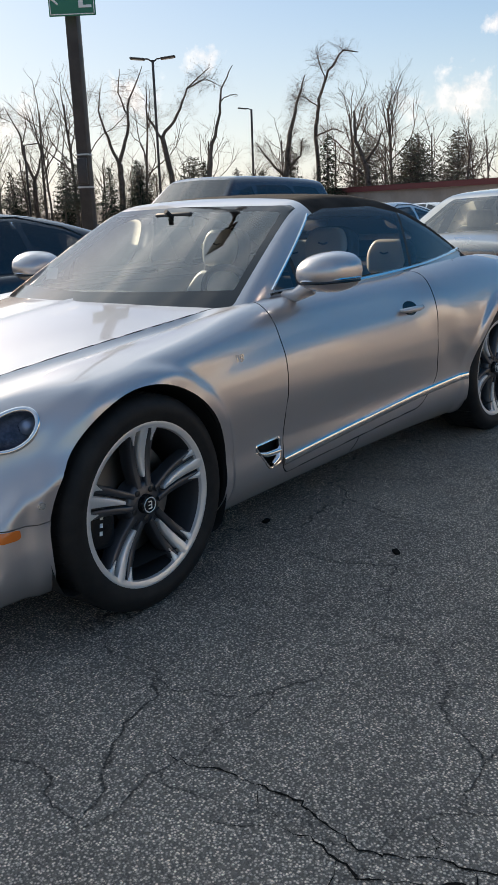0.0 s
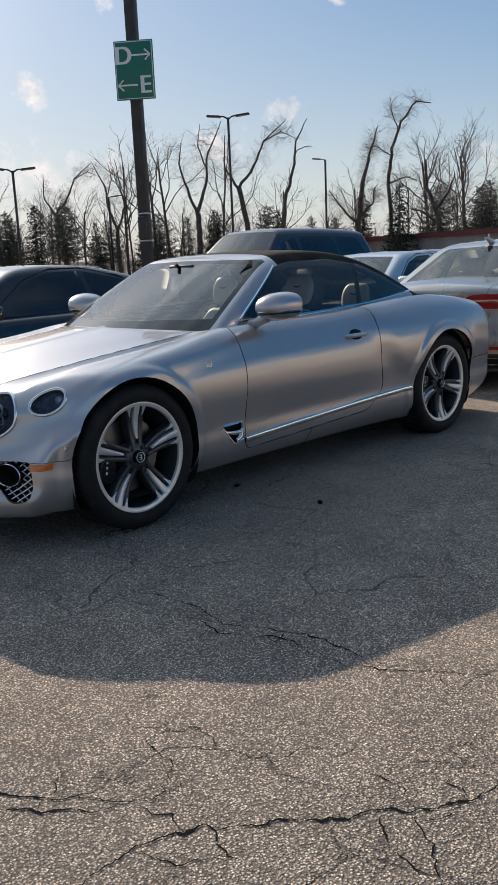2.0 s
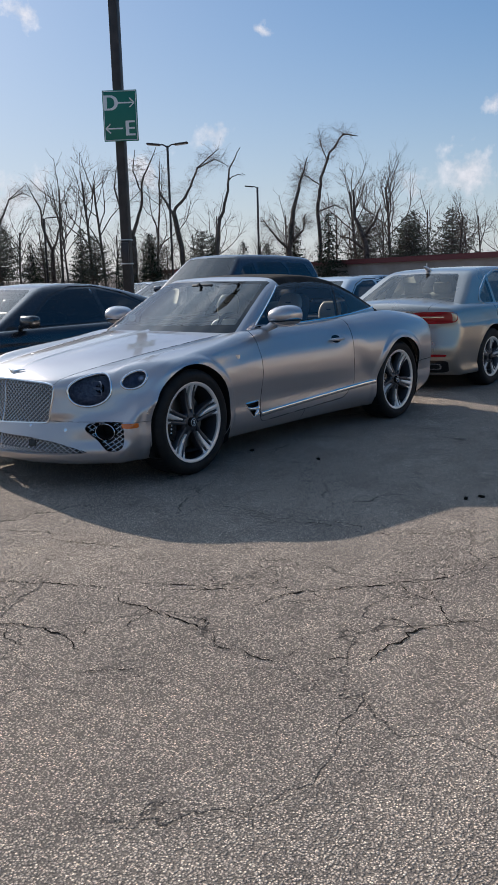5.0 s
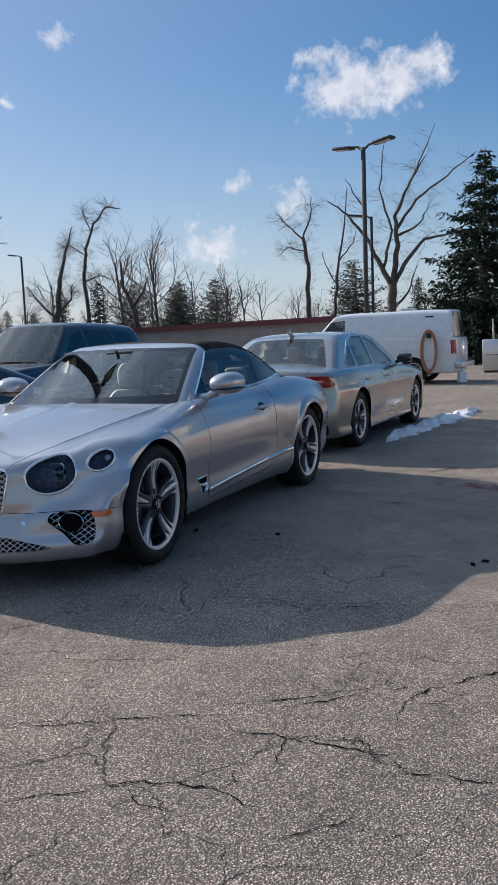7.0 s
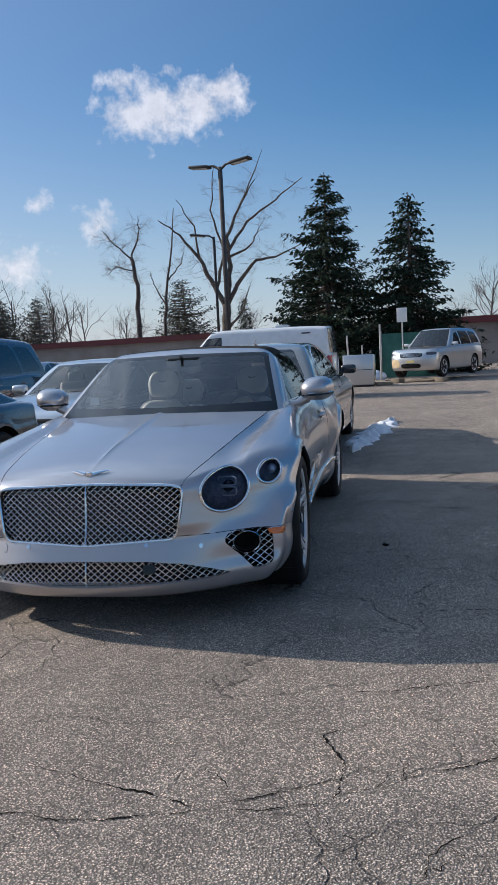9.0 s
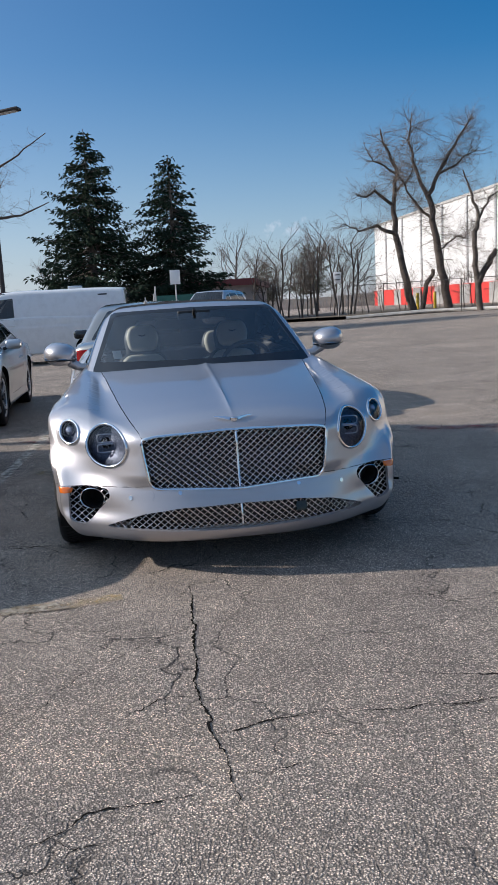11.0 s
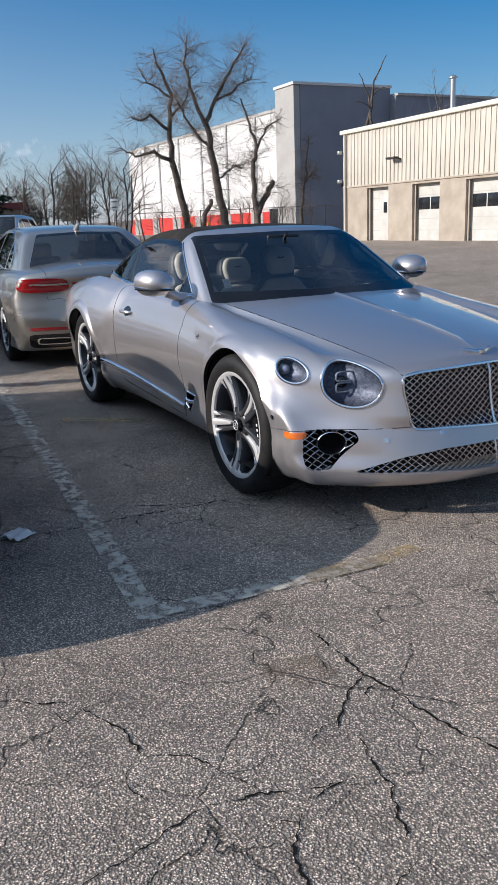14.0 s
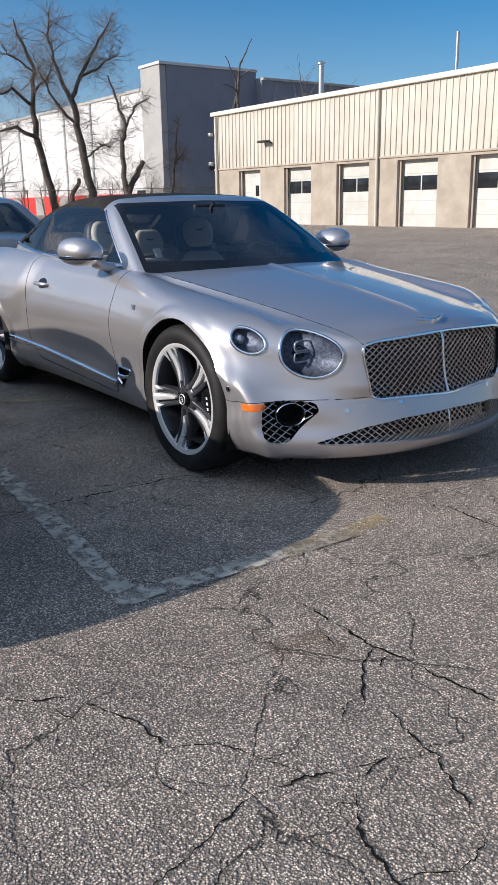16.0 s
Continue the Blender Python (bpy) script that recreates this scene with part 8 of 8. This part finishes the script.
forkB = hand_tree(36, [([(0, 0, -0.1), (0, -0.3, 5), (0, -1.0, 8.5)], 0.4, 0.3), ([(0, -1.0, 8.3), (0, -2.3, 10.5), (0, -2.2, 13.5)], 0.2, 0.04), ([(0, -1.0, 8.5), (0, 0.6, 10.5), (0, 1.5, 12.8), (0, 3.8, 14.6)], 0.22, 0.04), ([(0, 1.5, 12.8), (0, 3.4, 13.6), (0, 5.0, 12.8)], 0.1, 0.02)], "tall forked bare tree", 75, 1.4)
forkB.matrix_world = pose(-58.6, -55.4, 0, 0, 0, 45)
bushy = bare_tree(41, 13.6, 0.22, "rounded bare tree with a fine twiggy crown", 0.62, 0.15, 0.07, (12, 7, 5), trunk=0.85)
bushy.matrix_world = pose(-80.0, -43.7, 0)
thin = bare_tree(42, 12.0, 0.17, "slender bare tree in the far line", 0.75, 0.18, 0.05, (8, 5, 4), trunk=0.95)
thin.matrix_world = pose(-52.6, -61.0, 0)
thicket = bare_tree(43, 7.0, 0.10, "low bare thicket tree in the far line", 0.85, 0.20, 0.04, (10, 6, 4), trunk=0.9)
thicket.matrix_world = pose(-60.1, -61.0, 0)
r7 = random.Random(77)
for src, x, y, s in ((thin, -48.4, -58.0, 0.98), (thin, -60.1, -61.0, 0.97), (thin, -49.3, -63.6, 0.96), (bushy, -51.4, -80.5, 0.7), (bushy, -77.8, -47.0, 0.96), (bushy, -68.3, -29.9, 0.58), (bushy, -64.3, 9.0, 0.5), (forkA, -50.5, -66.5, 0.8), (forkB, -46.5, -70.0, 0.8),
                     (thin, -50.5, 41.5, 0.82), (snag, -57.2, 40.2, 0.9), (snag, -58.7, 38.6, 1.0), (bushy, -43.5, -66.0, 0.55), (bushy, -36.5, -71.0, 0.6), (thin, -40.7, -73.0, 0.8), (bushy, -48.0, -74.0, 0.6)):
    plant(src, x, y, s, r7.uniform(0, 360), group="bare trees round the lot")
for k in range(66):
    az = radians(198 + 54 * (k + r7.random()) / 66)
    d = r7.uniform(80, 118)
    x, y = 3 + d * math.cos(az), 3 + d * math.sin(az)
    plant((thin, thicket, bushy, thicket, thin, thicket)[k % 6], x, y, r7.uniform(0.5, 0.78) * (0.8 if k % 6 == 2 else 1.15 if k % 2 else 1.0), r7.uniform(0, 360), group="bare trees of the far line")
for k in range(16):
    az = radians(166 + 30 * (k + r7.random()) / 16)
    d = r7.uniform(84, 100)
    plant((thicket, bushy)[k % 2], 3 + d * math.cos(az), 3 + d * math.sin(az), r7.uniform(0.42, 0.6), r7.uniform(0, 360), group="bare trees of the far line")
# dark evergreens between the bare trees
for k in range(17):
    az = radians(212 + 34 * (k + r7.random()) / 17)
    d = r7.uniform(74, 96)
    plant((c, pine)[k % 3 == 2], 3 + d * math.cos(az), 3 + d * math.sin(az), r7.uniform(0.75, 1.15) * (0.8 if k % 3 == 2 else 1.0), r7.uniform(0, 360), "dark evergreen between bare far trees", "far evergreens")
# brown thicket along the planting strip
for k in range(22):
    x, y = -53.5 + r7.uniform(-3.5, 3.5), 9.0 + 8.0 * k / 22 + r7.uniform(-0.6, 0.6)
    plant(thicket, x, y, r7.uniform(0.45, 0.82), r7.uniform(0, 360), group="brown thicket by the kerb")
# dry tangle along the chain-link fence
for k in range(18):
    u = (k + r7.random()) / 18
    plant(thicket, -47.8 + 9.5 * u, 15.2 + 7.2 * u + r7.uniform(-0.4, 0.5), r7.uniform(0.22, 0.40), r7.uniform(0, 360), group="dry tangle by the fence")
# far wooded rise that closes the view
rng2 = random.Random(5)
brush, bf = [], []
for k in range(9000):
    az = radians(rng2.uniform(150, 262))
    d = rng2.uniform(112, 150)
    x, y = d * math.cos(az), d * math.sin(az)
    h = rng2.uniform(1.5, 4.5) * (0.7 + 0.6 * noise.noise((x * 0.06, y * 0.06, 0)))
    o = len(brush)
    dx, dy = rng2.gauss(0, 0.4), rng2.gauss(0, 0.4)
    brush += [(x - 0.05, y, 0), (x + 0.05, y, 0), (x + dx, y + dy, h + rng2.uniform(0, 2))]
    bf.append((o, o + 1, o + 2))
tagged(part("far_brush", (brush, bf), twig_m, None, "", False), "tangled brown winter brush beyond the lot", "brush", kind="stuff")
hill = Mat("far_wood_floor", (0.09, 0.075, 0.06), 0.95).vary((0.06, 0.05, 0.04), (0.12, 0.1, 0.085), 0.1).m
ring, rf = [], []
for i in range(80):
    az = radians(120 + 170 * i / 79)
    for d, z in ((118, -0.2), (135, 1.6 + 0.8 * noise.noise((i * 0.3, 0, 0))), (170, 2.6 + 1.0 * noise.noise((i * 0.25, 3, 0))), (260, -0.5)):
        ring.append((d * math.cos(az), d * math.sin(az), z))
for i in range(79):
    for q in range(3):
        rf.append((i * 4 + q, i * 4 + q + 1, (i + 1) * 4 + q + 1, (i + 1) * 4 + q))
tagged(part("far_rise", (ring, rf), hill), "low brown wooded rise beyond the lot", "hill", kind="structure")
